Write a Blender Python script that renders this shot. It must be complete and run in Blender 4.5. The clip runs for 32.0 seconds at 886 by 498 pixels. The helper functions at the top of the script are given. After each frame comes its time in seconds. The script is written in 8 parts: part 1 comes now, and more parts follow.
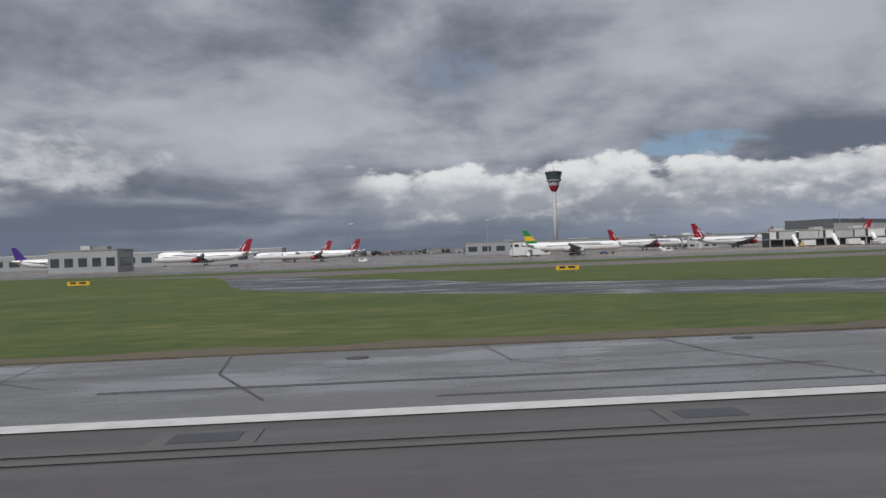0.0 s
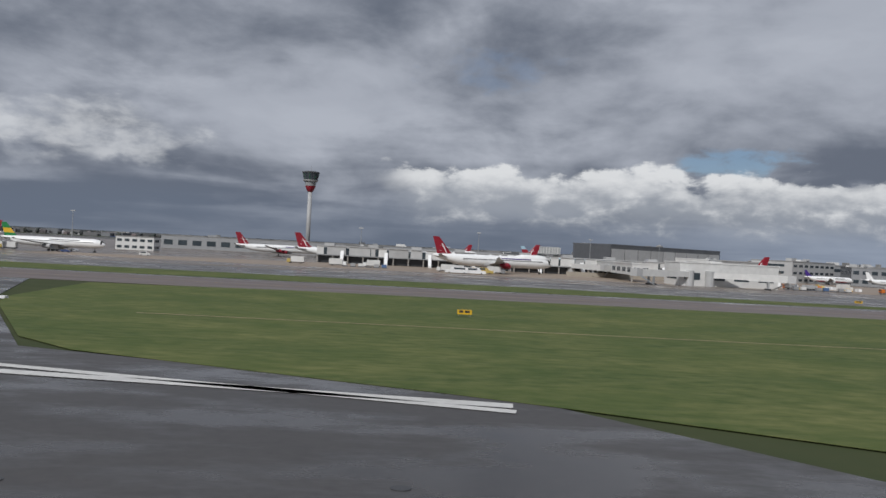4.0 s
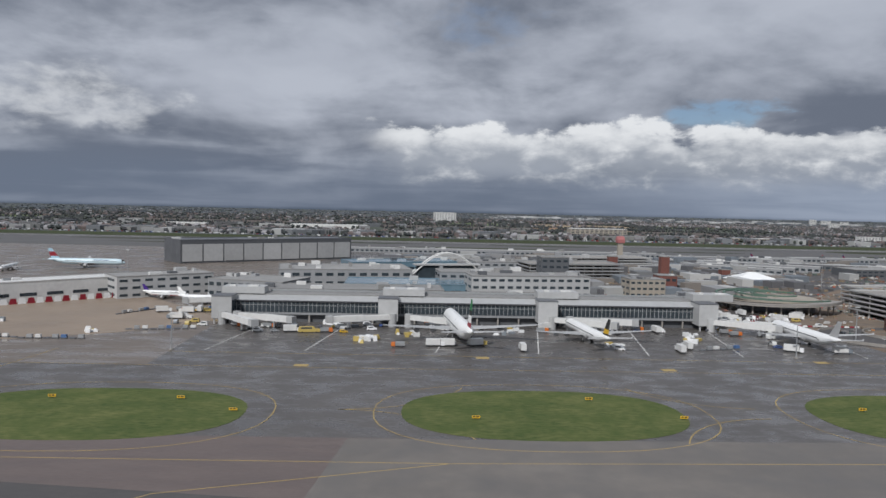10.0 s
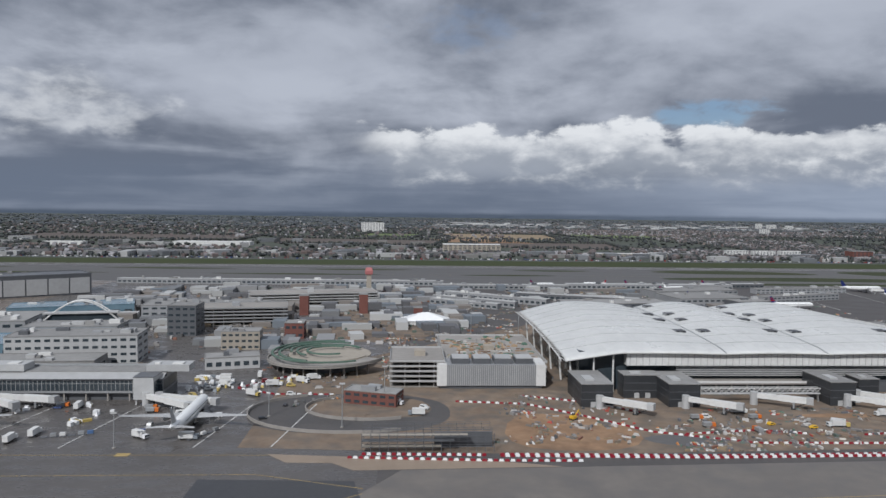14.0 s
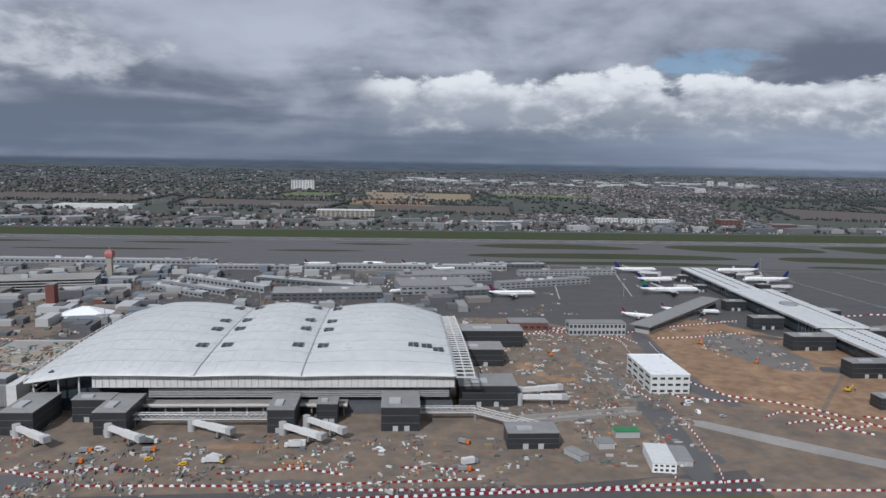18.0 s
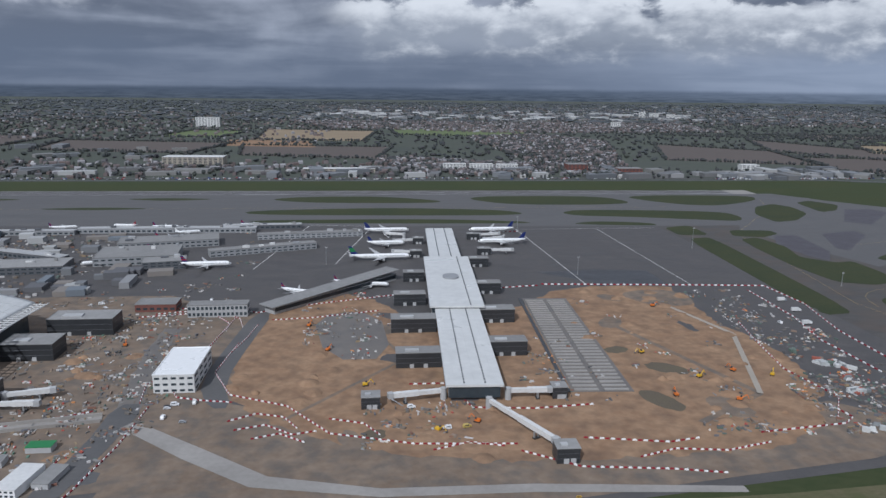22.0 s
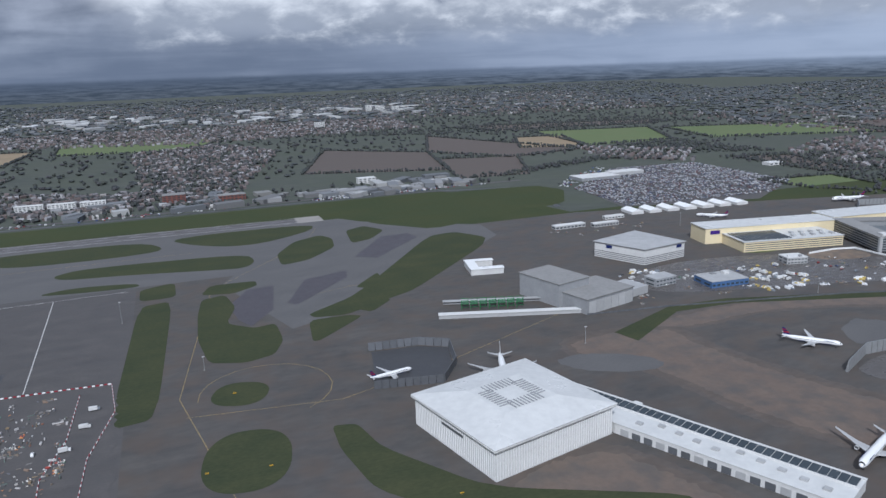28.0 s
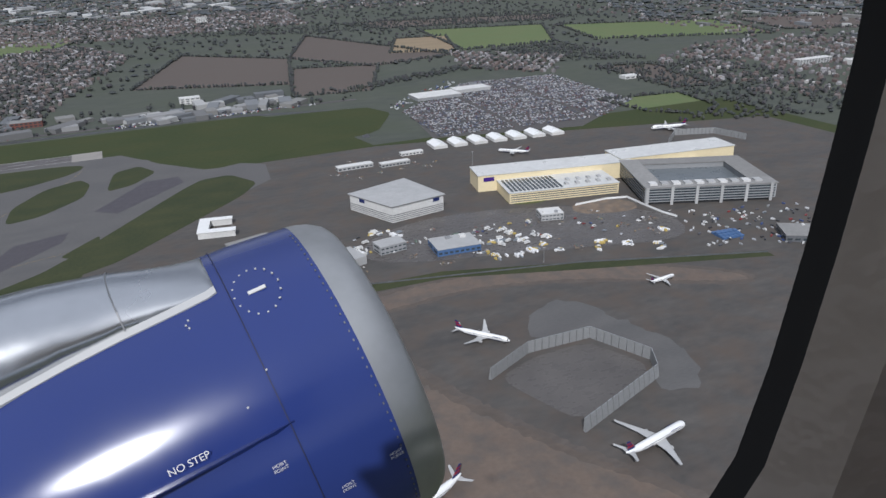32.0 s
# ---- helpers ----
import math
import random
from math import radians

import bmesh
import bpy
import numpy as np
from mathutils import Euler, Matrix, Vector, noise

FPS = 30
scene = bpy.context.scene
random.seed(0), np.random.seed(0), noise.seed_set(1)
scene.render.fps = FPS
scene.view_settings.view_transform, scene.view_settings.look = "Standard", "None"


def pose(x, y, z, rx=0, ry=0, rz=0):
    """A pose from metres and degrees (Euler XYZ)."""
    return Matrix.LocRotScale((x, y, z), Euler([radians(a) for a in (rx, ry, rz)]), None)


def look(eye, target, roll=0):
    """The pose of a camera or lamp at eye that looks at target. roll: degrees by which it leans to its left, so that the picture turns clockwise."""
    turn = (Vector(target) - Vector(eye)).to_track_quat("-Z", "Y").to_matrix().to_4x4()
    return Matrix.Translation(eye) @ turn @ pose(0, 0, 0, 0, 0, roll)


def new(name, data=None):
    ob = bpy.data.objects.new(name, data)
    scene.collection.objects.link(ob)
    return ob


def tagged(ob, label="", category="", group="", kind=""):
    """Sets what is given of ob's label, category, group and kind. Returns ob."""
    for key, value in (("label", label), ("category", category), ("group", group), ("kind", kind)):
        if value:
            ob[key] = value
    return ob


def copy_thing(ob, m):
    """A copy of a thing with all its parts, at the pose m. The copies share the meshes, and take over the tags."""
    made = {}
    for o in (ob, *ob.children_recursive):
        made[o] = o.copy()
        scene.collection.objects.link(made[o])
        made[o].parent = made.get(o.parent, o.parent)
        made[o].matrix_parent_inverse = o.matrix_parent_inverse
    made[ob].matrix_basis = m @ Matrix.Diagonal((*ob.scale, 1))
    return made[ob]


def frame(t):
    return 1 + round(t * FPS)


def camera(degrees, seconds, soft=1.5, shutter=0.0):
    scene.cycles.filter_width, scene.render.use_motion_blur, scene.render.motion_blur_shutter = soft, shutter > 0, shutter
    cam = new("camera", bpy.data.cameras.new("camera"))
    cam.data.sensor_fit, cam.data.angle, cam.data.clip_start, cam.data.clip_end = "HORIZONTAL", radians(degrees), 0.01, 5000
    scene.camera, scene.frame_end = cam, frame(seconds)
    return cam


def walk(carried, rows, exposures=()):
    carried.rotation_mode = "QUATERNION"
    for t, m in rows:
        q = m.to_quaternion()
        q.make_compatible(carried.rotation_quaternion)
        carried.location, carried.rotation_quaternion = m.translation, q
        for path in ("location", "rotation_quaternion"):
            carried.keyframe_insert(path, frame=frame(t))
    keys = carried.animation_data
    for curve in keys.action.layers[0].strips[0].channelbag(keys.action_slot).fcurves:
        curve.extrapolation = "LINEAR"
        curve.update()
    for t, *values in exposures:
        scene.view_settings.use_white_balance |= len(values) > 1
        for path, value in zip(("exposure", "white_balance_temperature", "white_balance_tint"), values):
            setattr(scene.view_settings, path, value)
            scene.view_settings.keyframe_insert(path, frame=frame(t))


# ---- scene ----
# The plan below is drawn in true metres and set out at K to one, all parts alike, so that the flight keeps a walk()'s pace.
K = 0.47
cam = camera(63.00, 32.0)
# seconds; east, north, up in true metres; heading, tilt and lean of the camera in degrees
FLIGHT = [
    (0, -0.00, -0.86, 5.00, -3.54, 0.13, 1.99),
    (0.5, 35.58, -0.63, 4.95, -2.99, 2.15, 2.55),
    (1, 71.48, -0.42, 5.13, -2.04, 0.78, 1.85),
    (1.5, 107.72, -0.24, 5.16, -1.35, 0.28, 2.09),
    (2, 144.26, -0.09, 5.53, -1.93, 0.25, 1.95),
    (2.5, 181.09, 0.02, 5.91, -2.68, 0.27, -1.53),
    (3, 218.14, 0.09, 6.71, -2.68, 0.67, -1.61),
    (3.5, 255.35, 0.12, 9.05, -1.84, -0.09, -2.40),
    (5.5, 405.12, -0.24, 23.01, -0.88, 0.10, -3.82),
    (6, 442.77, -0.37, 27.12, -0.35, 0.12, -4.75),
    (7, 518.35, -0.56, 35.93, -0.84, 0.94, -2.78),
    (7.5, 556.30, -0.55, 40.77, -0.74, 0.32, -3.45),
    (8, 594.43, -0.49, 45.82, -1.21, 0.56, -3.97),
    (8.5, 632.79, -0.39, 51.25, -2.31, -1.48, -2.61),
    (9, 671.37, -0.26, 56.67, -2.36, -1.78, -1.24),
    (9.5, 710.13, -0.14, 61.98, -2.28, -2.70, -1.10),
    (10, 748.99, -0.02, 67.16, -2.27, -3.27, -1.29),
    (10.5, 787.89, 0.10, 72.17, -2.76, -4.37, -1.15),
    (11, 826.77, 0.24, 77.49, -2.51, -3.82, -1.83),
    (11.5, 865.61, 0.37, 82.71, -2.50, -4.16, -1.72),
    (12, 904.45, 0.50, 87.91, -2.46, -4.61, -0.99),
    (12.5, 943.33, 0.62, 93.17, -2.54, -5.58, -1.14),
    (13, 982.32, 0.70, 98.51, -3.06, -4.63, -1.09),
    (13.5, 1021.47, 0.76, 103.97, -3.35, -3.66, -0.10),
    (14, 1060.82, 0.78, 109.55, -2.95, -3.08, -0.69),
    (14.5, 1100.35, 0.77, 115.23, -3.47, -4.61, -0.22),
    (15, 1140.01, 0.75, 121.03, -3.36, -5.41, -0.00),
    (15.5, 1179.77, 0.72, 126.94, -2.88, -5.05, 0.58),
    (17.5, 1339.24, 0.57, 149.39, -1.89, -5.73, -0.66),
    (18, 1379.16, 0.52, 155.15, -3.25, -7.05, -0.99),
    (18.5, 1419.12, 0.46, 160.97, -3.60, -9.07, -1.74),
    (19, 1459.11, 0.39, 166.83, -3.48, -9.21, -2.23),
    (19.5, 1499.14, 0.29, 172.71, -3.18, -10.81, -2.34),
    (20, 1539.19, 0.18, 178.64, -2.81, -10.76, -1.88),
    (20.5, 1579.25, 0.05, 184.63, -4.43, -13.97, -2.19),
    (21, 1619.33, -0.07, 190.70, -5.84, -14.49, -1.02),
    (21.5, 1659.46, -0.17, 197.09, -5.45, -13.45, -1.14),
    (22, 1699.66, -0.25, 203.55, -5.12, -12.75, -0.62),
    (22.5, 1739.93, -0.30, 210.07, -4.99, -11.65, -0.41),
    (23, 1780.22, -0.35, 216.61, -4.64, -10.29, -0.02),
    (23.5, 1820.48, -0.47, 223.13, -4.30, -9.43, -0.21),
    (24, 1860.65, -0.64, 229.63, -4.68, -8.78, -0.63),
    (24.5, 1900.67, -0.87, 235.96, -5.37, -10.42, -0.93),
    (25, 1940.50, -1.12, 242.29, -6.14, -10.08, -1.42),
    (25.5, 1980.14, -1.38, 248.64, -7.17, -10.83, -1.17),
    (26, 2019.60, -1.61, 255.05, -12.59, -13.28, -1.11),
    (26.5, 2058.93, -1.79, 261.57, -15.39, -14.44, -0.59),
    (28.5, 2219.27, -4.05, 288.73, -22.12, -14.04, 1.67),
    (29, 2258.33, -6.09, 295.61, -21.31, -15.24, 0.05),
    (29.5, 2297.46, -8.04, 302.67, -21.08, -14.77, 0.40),
    (30, 2336.70, -9.92, 309.91, -22.86, -14.69, -0.33),
    (30.5, 2376.11, -11.77, 317.87, -22.54, -18.58, 1.22),
    (31, 2415.74, -13.58, 326.03, -23.36, -21.78, 0.70),
    (31.5, 2455.60, -15.36, 334.37, -23.47, -23.33, 0.68),
    (32, 2495.70, -17.13, 342.89, -24.44, -23.39, 1.66),
]
PATH = [(t, pose(x * K, y * K, z * K, 90 + tilt, lean, turn)) for t, x, y, z, turn, tilt, lean in FLIGHT]
walk(cam, PATH, [(0, -0.1, 6100, 11), (3, -0.15, 6050, 11), (8, 0.0, 6000, 11), (18, 0.0, 5750, 11), (26, -0.15, 5450, 12), (29, 0.2, 5450, 12), (31, 0.2, 5500, 12), (32, 0.14, 5800, 12)])

# ---- sky, sun ----
SUN_EL, SUN_AZ = 41.0, 208.0   # the sun stands in the south-south-west


def make_sky():
    w = bpy.data.worlds.new("sky")
    w.use_nodes = True
    scene.world = w
    n, l = w.node_tree.nodes, w.node_tree.links
    n.clear()

    def mth(op, a, b=None, clamp=False):
        o = n.new("ShaderNodeMath")
        o.operation, o.use_clamp = op, clamp
        for i, v in enumerate((a, b)):
            if v is None:
                continue
            if isinstance(v, (int, float)):
                o.inputs[i].default_value = v
            else:
                l.new(v, o.inputs[i])
        return o.outputs[0]

    def step(v, a, b):
        o = n.new("ShaderNodeMapRange")
        o.interpolation_type = "SMOOTHSTEP"
        l.new(v, o.inputs[0])
        o.inputs[1].default_value, o.inputs[2].default_value = a, b
        return o.outputs[0]

    def blend(f, a, b):
        o = n.new("ShaderNodeMix")
        o.data_type = "RGBA"
        if isinstance(f, (int, float)):
            o.inputs[0].default_value = f
        else:
            l.new(f, o.inputs[0])
        for i, v in ((6, a), (7, b)):
            if isinstance(v, tuple):
                o.inputs[i].default_value = (*v, 1)
            else:
                l.new(v, o.inputs[i])
        return o.outputs[2]

    def fbm(vec, scale, detail, rough, dist=0.0):
        o = n.new("ShaderNodeTexNoise")
        l.new(vec, o.inputs["Vector"])
        o.inputs["Scale"].default_value, o.inputs["Detail"].default_value = scale, detail
        o.inputs["Roughness"].default_value, o.inputs["Distortion"].default_value = rough, dist
        return o.outputs["Fac"]

    tc = n.new("ShaderNodeTexCoord").outputs["Generated"]
    sep = n.new("ShaderNodeSeparateXYZ")
    l.new(tc, sep.inputs[0])
    X, Y, Z = sep.outputs
    elev = mth("MULTIPLY", mth("ARCSINE", Z), 57.296)
    azim = mth("MULTIPLY", mth("ARCTAN2", X, Y), 57.296)

    def vec(x, y, z=0.0):
        o = n.new("ShaderNodeCombineXYZ")
        for i, v in enumerate((x, y, z)):
            if isinstance(v, (int, float)):
                o.inputs[i].default_value = v
            else:
                l.new(v, o.inputs[i])
        return o.outputs[0]

    # a deck of stratocumulus seen in perspective: wide soft masses, billows and fine shreds
    deep_ = mth("ADD", mth("MAXIMUM", Z, 0.0), 0.075)
    deck = vec(mth("DIVIDE", X, deep_), mth("DIVIDE", Y, deep_), 3.1)
    mass = fbm(deck, 0.42, 4, 0.50, 0.35)
    wide = vec(mth("MULTIPLY", azim, 0.050), mth("MULTIPLY", elev, 0.105), 3.1)
    puff = fbm(wide, 1.6, 7, 0.55, 0.25)
    fine = fbm(wide, 5.5, 6, 0.55, 0.2)
    tone = step(mth("ADD", mth("MULTIPLY", mass, 0.55), mth("ADD", mth("MULTIPLY", puff, 0.35), mth("MULTIPLY", fine, 0.10))), 0.40, 0.61)
    col = blend(tone, (0.150, 0.166, 0.198), (0.44, 0.452, 0.48))
    top = step(puff, 0.54, 0.70)
    col = blend(mth("MULTIPLY", top, 0.30), col, (0.58, 0.59, 0.61))
    # towards the sun, overhead and behind, the cover is thin and bright
    col = blend(mth("MULTIPLY", step(elev, 20.0, 60.0), 0.75), col, (0.66, 0.68, 0.72))
    # clear sky in a few gaps
    sky = n.new("ShaderNodeTexSky")
    sky.sky_type, sky.sun_disc = "NISHITA", False
    sky.sun_elevation, sky.sun_rotation = radians(SUN_EL), radians(SUN_AZ)
    clear = n.new("ShaderNodeMix")
    clear.data_type, clear.blend_type = "RGBA", "MULTIPLY"
    clear.inputs[0].default_value = 1.0
    l.new(sky.outputs[0], clear.inputs[6])
    clear.inputs[7].default_value = (0.06, 0.062, 0.066, 1)

    def spot(a, e, ra, re, ragged):
        """A ragged oval patch of sky about an azimuth and an elevation."""
        dx, dy = mth("DIVIDE", mth("SUBTRACT", azim, a), ra), mth("DIVIDE", mth("SUBTRACT", elev, e), re)
        d = mth("SUBTRACT", 1.0, mth("ADD", mth("MULTIPLY", dx, dx), mth("MULTIPLY", dy, dy)))
        return mth("ADD", d, mth("MULTIPLY", mth("SUBTRACT", fine, 0.5), ragged))

    gap = mth("MAXIMUM", mth("MULTIPLY", step(spot(22.5, 7.3, 5.5, 1.1, 5.0), 0.1, 1.1), 0.85), mth("MULTIPLY", step(spot(5.0, 14.0, 6.0, 2.2, 5.0), 0.3, 1.4), 0.30))
    col = blend(gap, col, clear.outputs[2])
    # slate rain haze under the clouds, paler towards the east
    haze = blend(step(azim, 5.0, 38.0), (0.150, 0.176, 0.220), blend(step(azim, 30.0, 56.0), (0.300, 0.340, 0.405), (0.380, 0.425, 0.490)))
    band = mth("SUBTRACT", 1.0, step(mth("ADD", elev, mth("MULTIPLY", mth("SUBTRACT", puff, 0.5), 3.0)), 1.2, 5.2))
    col = blend(mth("MULTIPLY", band, 0.80), col, haze)
    # lit cumulus bank low in the north-east: heads with hard crowns, fading to grey bases
    heap = vec(mth("MULTIPLY", azim, 0.085), mth("MULTIPLY", elev, 0.16), 7.7)
    cell = fbm(heap, 1.3, 3, 0.5, 0.1)
    curl = fbm(heap, 4.4, 8, 0.56, 0.15)
    crown = mth("ADD", 6.2, mth("ADD", mth("MULTIPLY", mth("SUBTRACT", cell, 0.5), 5.0), mth("MULTIPLY", mth("SUBTRACT", curl, 0.5), 4.0)))
    under = mth("SUBTRACT", crown, elev)
    head = mth("MULTIPLY", step(under, -0.10, 0.55), step(mth("ADD", elev, mth("MULTIPLY", mth("SUBTRACT", curl, 0.5), 2.6)), 1.4, 3.9))
    reach = mth("MULTIPLY", step(mth("ADD", azim, mth("MULTIPLY", mth("SUBTRACT", cell, 0.5), 14.0)), -5.0, 0.5), mth("SUBTRACT", 1.0, mth("MULTIPLY", step(azim, 45.0, 80.0), 0.45)))
    west = mth("MULTIPLY", step(spot(-25.0, 7.0, 9.0, 2.4, 3.5), 0.0, 1.0), 0.55)
    lit = blend(step(mth("ADD", mth("MULTIPLY", curl, 0.5), mth("ADD", mth("MULTIPLY", cell, 0.3), mth("MULTIPLY", mth("SUBTRACT", 1.0, step(under, 0.2, 2.8)), 0.10))), 0.37, 0.55), (0.33, 0.345, 0.365), (0.84, 0.82, 0.77))
    col = blend(mth("MULTIPLY", mth("MAXIMUM", mth("MULTIPLY", head, reach), west), 0.90), col, lit)
    dusk = step(spot(31.0, 5.7, 1.4, 0.6, 2.6), 0.0, 0.8)
    col = blend(mth("MULTIPLY", dusk, 0.7), col, (0.21, 0.225, 0.26))
    # the far country under the horizon, aerial haze painted in towards its top
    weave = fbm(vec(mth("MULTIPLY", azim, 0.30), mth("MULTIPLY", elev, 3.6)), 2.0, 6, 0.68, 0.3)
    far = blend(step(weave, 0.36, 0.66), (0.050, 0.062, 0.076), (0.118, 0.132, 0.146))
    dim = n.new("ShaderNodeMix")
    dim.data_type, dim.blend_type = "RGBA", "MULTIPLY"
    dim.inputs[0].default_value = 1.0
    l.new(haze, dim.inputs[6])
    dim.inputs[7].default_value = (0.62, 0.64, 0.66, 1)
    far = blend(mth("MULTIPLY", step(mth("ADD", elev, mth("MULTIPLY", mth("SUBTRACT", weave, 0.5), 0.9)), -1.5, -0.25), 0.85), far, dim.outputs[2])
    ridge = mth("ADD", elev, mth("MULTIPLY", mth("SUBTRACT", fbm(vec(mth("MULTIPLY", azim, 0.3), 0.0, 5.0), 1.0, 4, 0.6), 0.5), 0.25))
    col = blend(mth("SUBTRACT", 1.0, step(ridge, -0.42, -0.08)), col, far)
    bg = n.new("ShaderNodeBackground")
    l.new(col, bg.inputs[0])
    bg.inputs[1].default_value = 1.0
    out = n.new("ShaderNodeOutputWorld")
    l.new(bg.outputs[0], out.inputs[0])


make_sky()
sun = new("sun", bpy.data.lights.new("sun", "SUN"))
sun.data.energy, sun.data.angle, sun.data.color = 3.2, radians(0.8), (1.0, 0.95, 0.87)
el, az = radians(SUN_EL), radians(SUN_AZ)
sun.matrix_world = look((0, 0, 900), (-math.sin(az) * math.cos(el), -math.cos(az) * math.cos(el), 900 - math.sin(el)))

# ---- materials ----
def material(name, a, b=None, rough=0.7, metal=0.0, grain=1.0, blotch=0.03, amount=0.5, bump=0.0, rand=0.0, spec=0.5, c=None, streak=1.0):
    """A surface between colours a and b: a grain and larger stains (cycles a true metre), and a tint that changes from piece to piece."""
    m = bpy.data.materials.new(name)
    m.use_nodes = True
    n, l = m.node_tree.nodes, m.node_tree.links
    s = n["Principled BSDF"]
    s.inputs["Roughness"].default_value, s.inputs["Metallic"].default_value = rough, metal
    s.inputs["Specular IOR Level"].default_value = spec
    b = b or tuple(v * 0.8 for v in a)
    geo = n.new("ShaderNodeNewGeometry")
    mapping = n.new("ShaderNodeMapping")
    mapping.inputs["Scale"].default_value = (1, streak, 1)
    l.new(geo.outputs["Position"], mapping.inputs[0])
    facs = []
    for scale, detail in ((grain, 3), (blotch, 5)):
        t = n.new("ShaderNodeTexNoise")
        t.inputs["Scale"].default_value, t.inputs["Detail"].default_value = scale / K, detail
        t.inputs["Roughness"].default_value = 0.6
        l.new(mapping.outputs[0], t.inputs["Vector"])
        r = n.new("ShaderNodeMapRange")
        r.inputs[1].default_value, r.inputs[2].default_value = 0.32, 0.68
        l.new(t.outputs["Fac"], r.inputs[0])
        facs.append(r.outputs[0])
    mix1 = n.new("ShaderNodeMix")
    mix1.inputs[0].default_value = 1 - amount
    l.new(facs[0], mix1.inputs[2])
    l.new(facs[1], mix1.inputs[3])
    col = n.new("ShaderNodeMix")
    col.data_type = "RGBA"
    l.new(mix1.outputs[0], col.inputs[0])
    col.inputs[6].default_value, col.inputs[7].default_value = (*a, 1), (*b, 1)
    out = col.outputs[2]
    if c:
        t = n.new("ShaderNodeTexNoise")
        t.inputs["Scale"].default_value, t.inputs["Detail"].default_value = blotch * 2.7 / K, 4
        l.new(geo.outputs["Position"], t.inputs["Vector"])
        r = n.new("ShaderNodeMapRange")
        r.inputs[1].default_value, r.inputs[2].default_value = 0.42, 0.80
        l.new(t.outputs["Fac"], r.inputs[0])
        cc = n.new("ShaderNodeMix")
        cc.data_type = "RGBA"
        l.new(r.outputs[0], cc.inputs[0])
        l.new(out, cc.inputs[6])
        cc.inputs[7].default_value = (*c, 1)
        out = cc.outputs[2]
    if rand:
        info = n.new("ShaderNodeObjectInfo")
        add = n.new("ShaderNodeMath")
        add.operation = "ADD"
        l.new(info.outputs["Random"], add.inputs[0])
        l.new(geo.outputs["Random Per Island"], add.inputs[1])
        fr = n.new("ShaderNodeMath")
        fr.operation = "FRACT"
        l.new(add.outputs[0], fr.inputs[0])
        hs = n.new("ShaderNodeHueSaturation")
        mr = n.new("ShaderNodeMapRange")
        mr.inputs[3].default_value, mr.inputs[4].default_value = 1 - rand, 1 + rand
        l.new(fr.outputs[0], mr.inputs[0])
        l.new(mr.outputs[0], hs.inputs["Value"])
        l.new(out, hs.inputs["Color"])
        out = hs.outputs[0]
    l.new(out, s.inputs["Base Color"])
    rr = n.new("ShaderNodeMapRange")
    rr.inputs[3].default_value, rr.inputs[4].default_value = max(rough - 0.12, 0.04), min(rough + 0.1, 1)
    l.new(facs[1], rr.inputs[0])
    l.new(rr.outputs[0], s.inputs["Roughness"])
    if bump:
        bp = n.new("ShaderNodeBump")
        bp.inputs["Strength"].default_value, bp.inputs["Distance"].default_value = bump, 0.1 * K
        l.new(facs[0], bp.inputs["Height"])
        l.new(bp.outputs[0], s.inputs["Normal"])
    return m


def palette(name, colours, rough=0.6, scale=None):
    """One of several colours for every loose piece."""
    m = bpy.data.materials.new(name)
    m.use_nodes = True
    n, l = m.node_tree.nodes, m.node_tree.links
    geo = n.new("ShaderNodeNewGeometry")
    info = n.new("ShaderNodeObjectInfo")
    add = n.new("ShaderNodeMath")
    add.operation = "ADD"
    l.new(info.outputs["Random"], add.inputs[0])
    l.new(geo.outputs["Random Per Island"], add.inputs[1])
    fr = n.new("ShaderNodeMath")
    fr.operation = "FRACT"
    l.new(add.outputs[0], fr.inputs[0])
    ramp = n.new("ShaderNodeValToRGB")
    ramp.color_ramp.interpolation = "CONSTANT"
    while len(ramp.color_ramp.elements) < len(colours):
        ramp.color_ramp.elements.new(0.5)
    for i, (e, c) in enumerate(zip(ramp.color_ramp.elements, colours)):
        e.position, e.color = i / len(colours), (*c, 1)
    l.new(fr.outputs[0], ramp.inputs[0])
    s = n["Principled BSDF"]
    s.inputs["Roughness"].default_value = rough
    l.new(ramp.outputs[0], s.inputs["Base Color"])
    return m


GRASS = material("mown_grass", (0.036, 0.064, 0.016), (0.150, 0.156, 0.060), 0.92, grain=0.30, blotch=0.035, amount=0.55, bump=0.5, spec=0.15, c=(0.062, 0.088, 0.026), streak=2.2)
# Far grass is coloured darker in place of a cloud shadow over it.
GRASS_FAR = material("far_shaded_grass", (0.036, 0.050, 0.020), (0.060, 0.066, 0.030), 0.95, grain=0.1, blotch=0.008, amount=0.4, spec=0.15, streak=2.0)


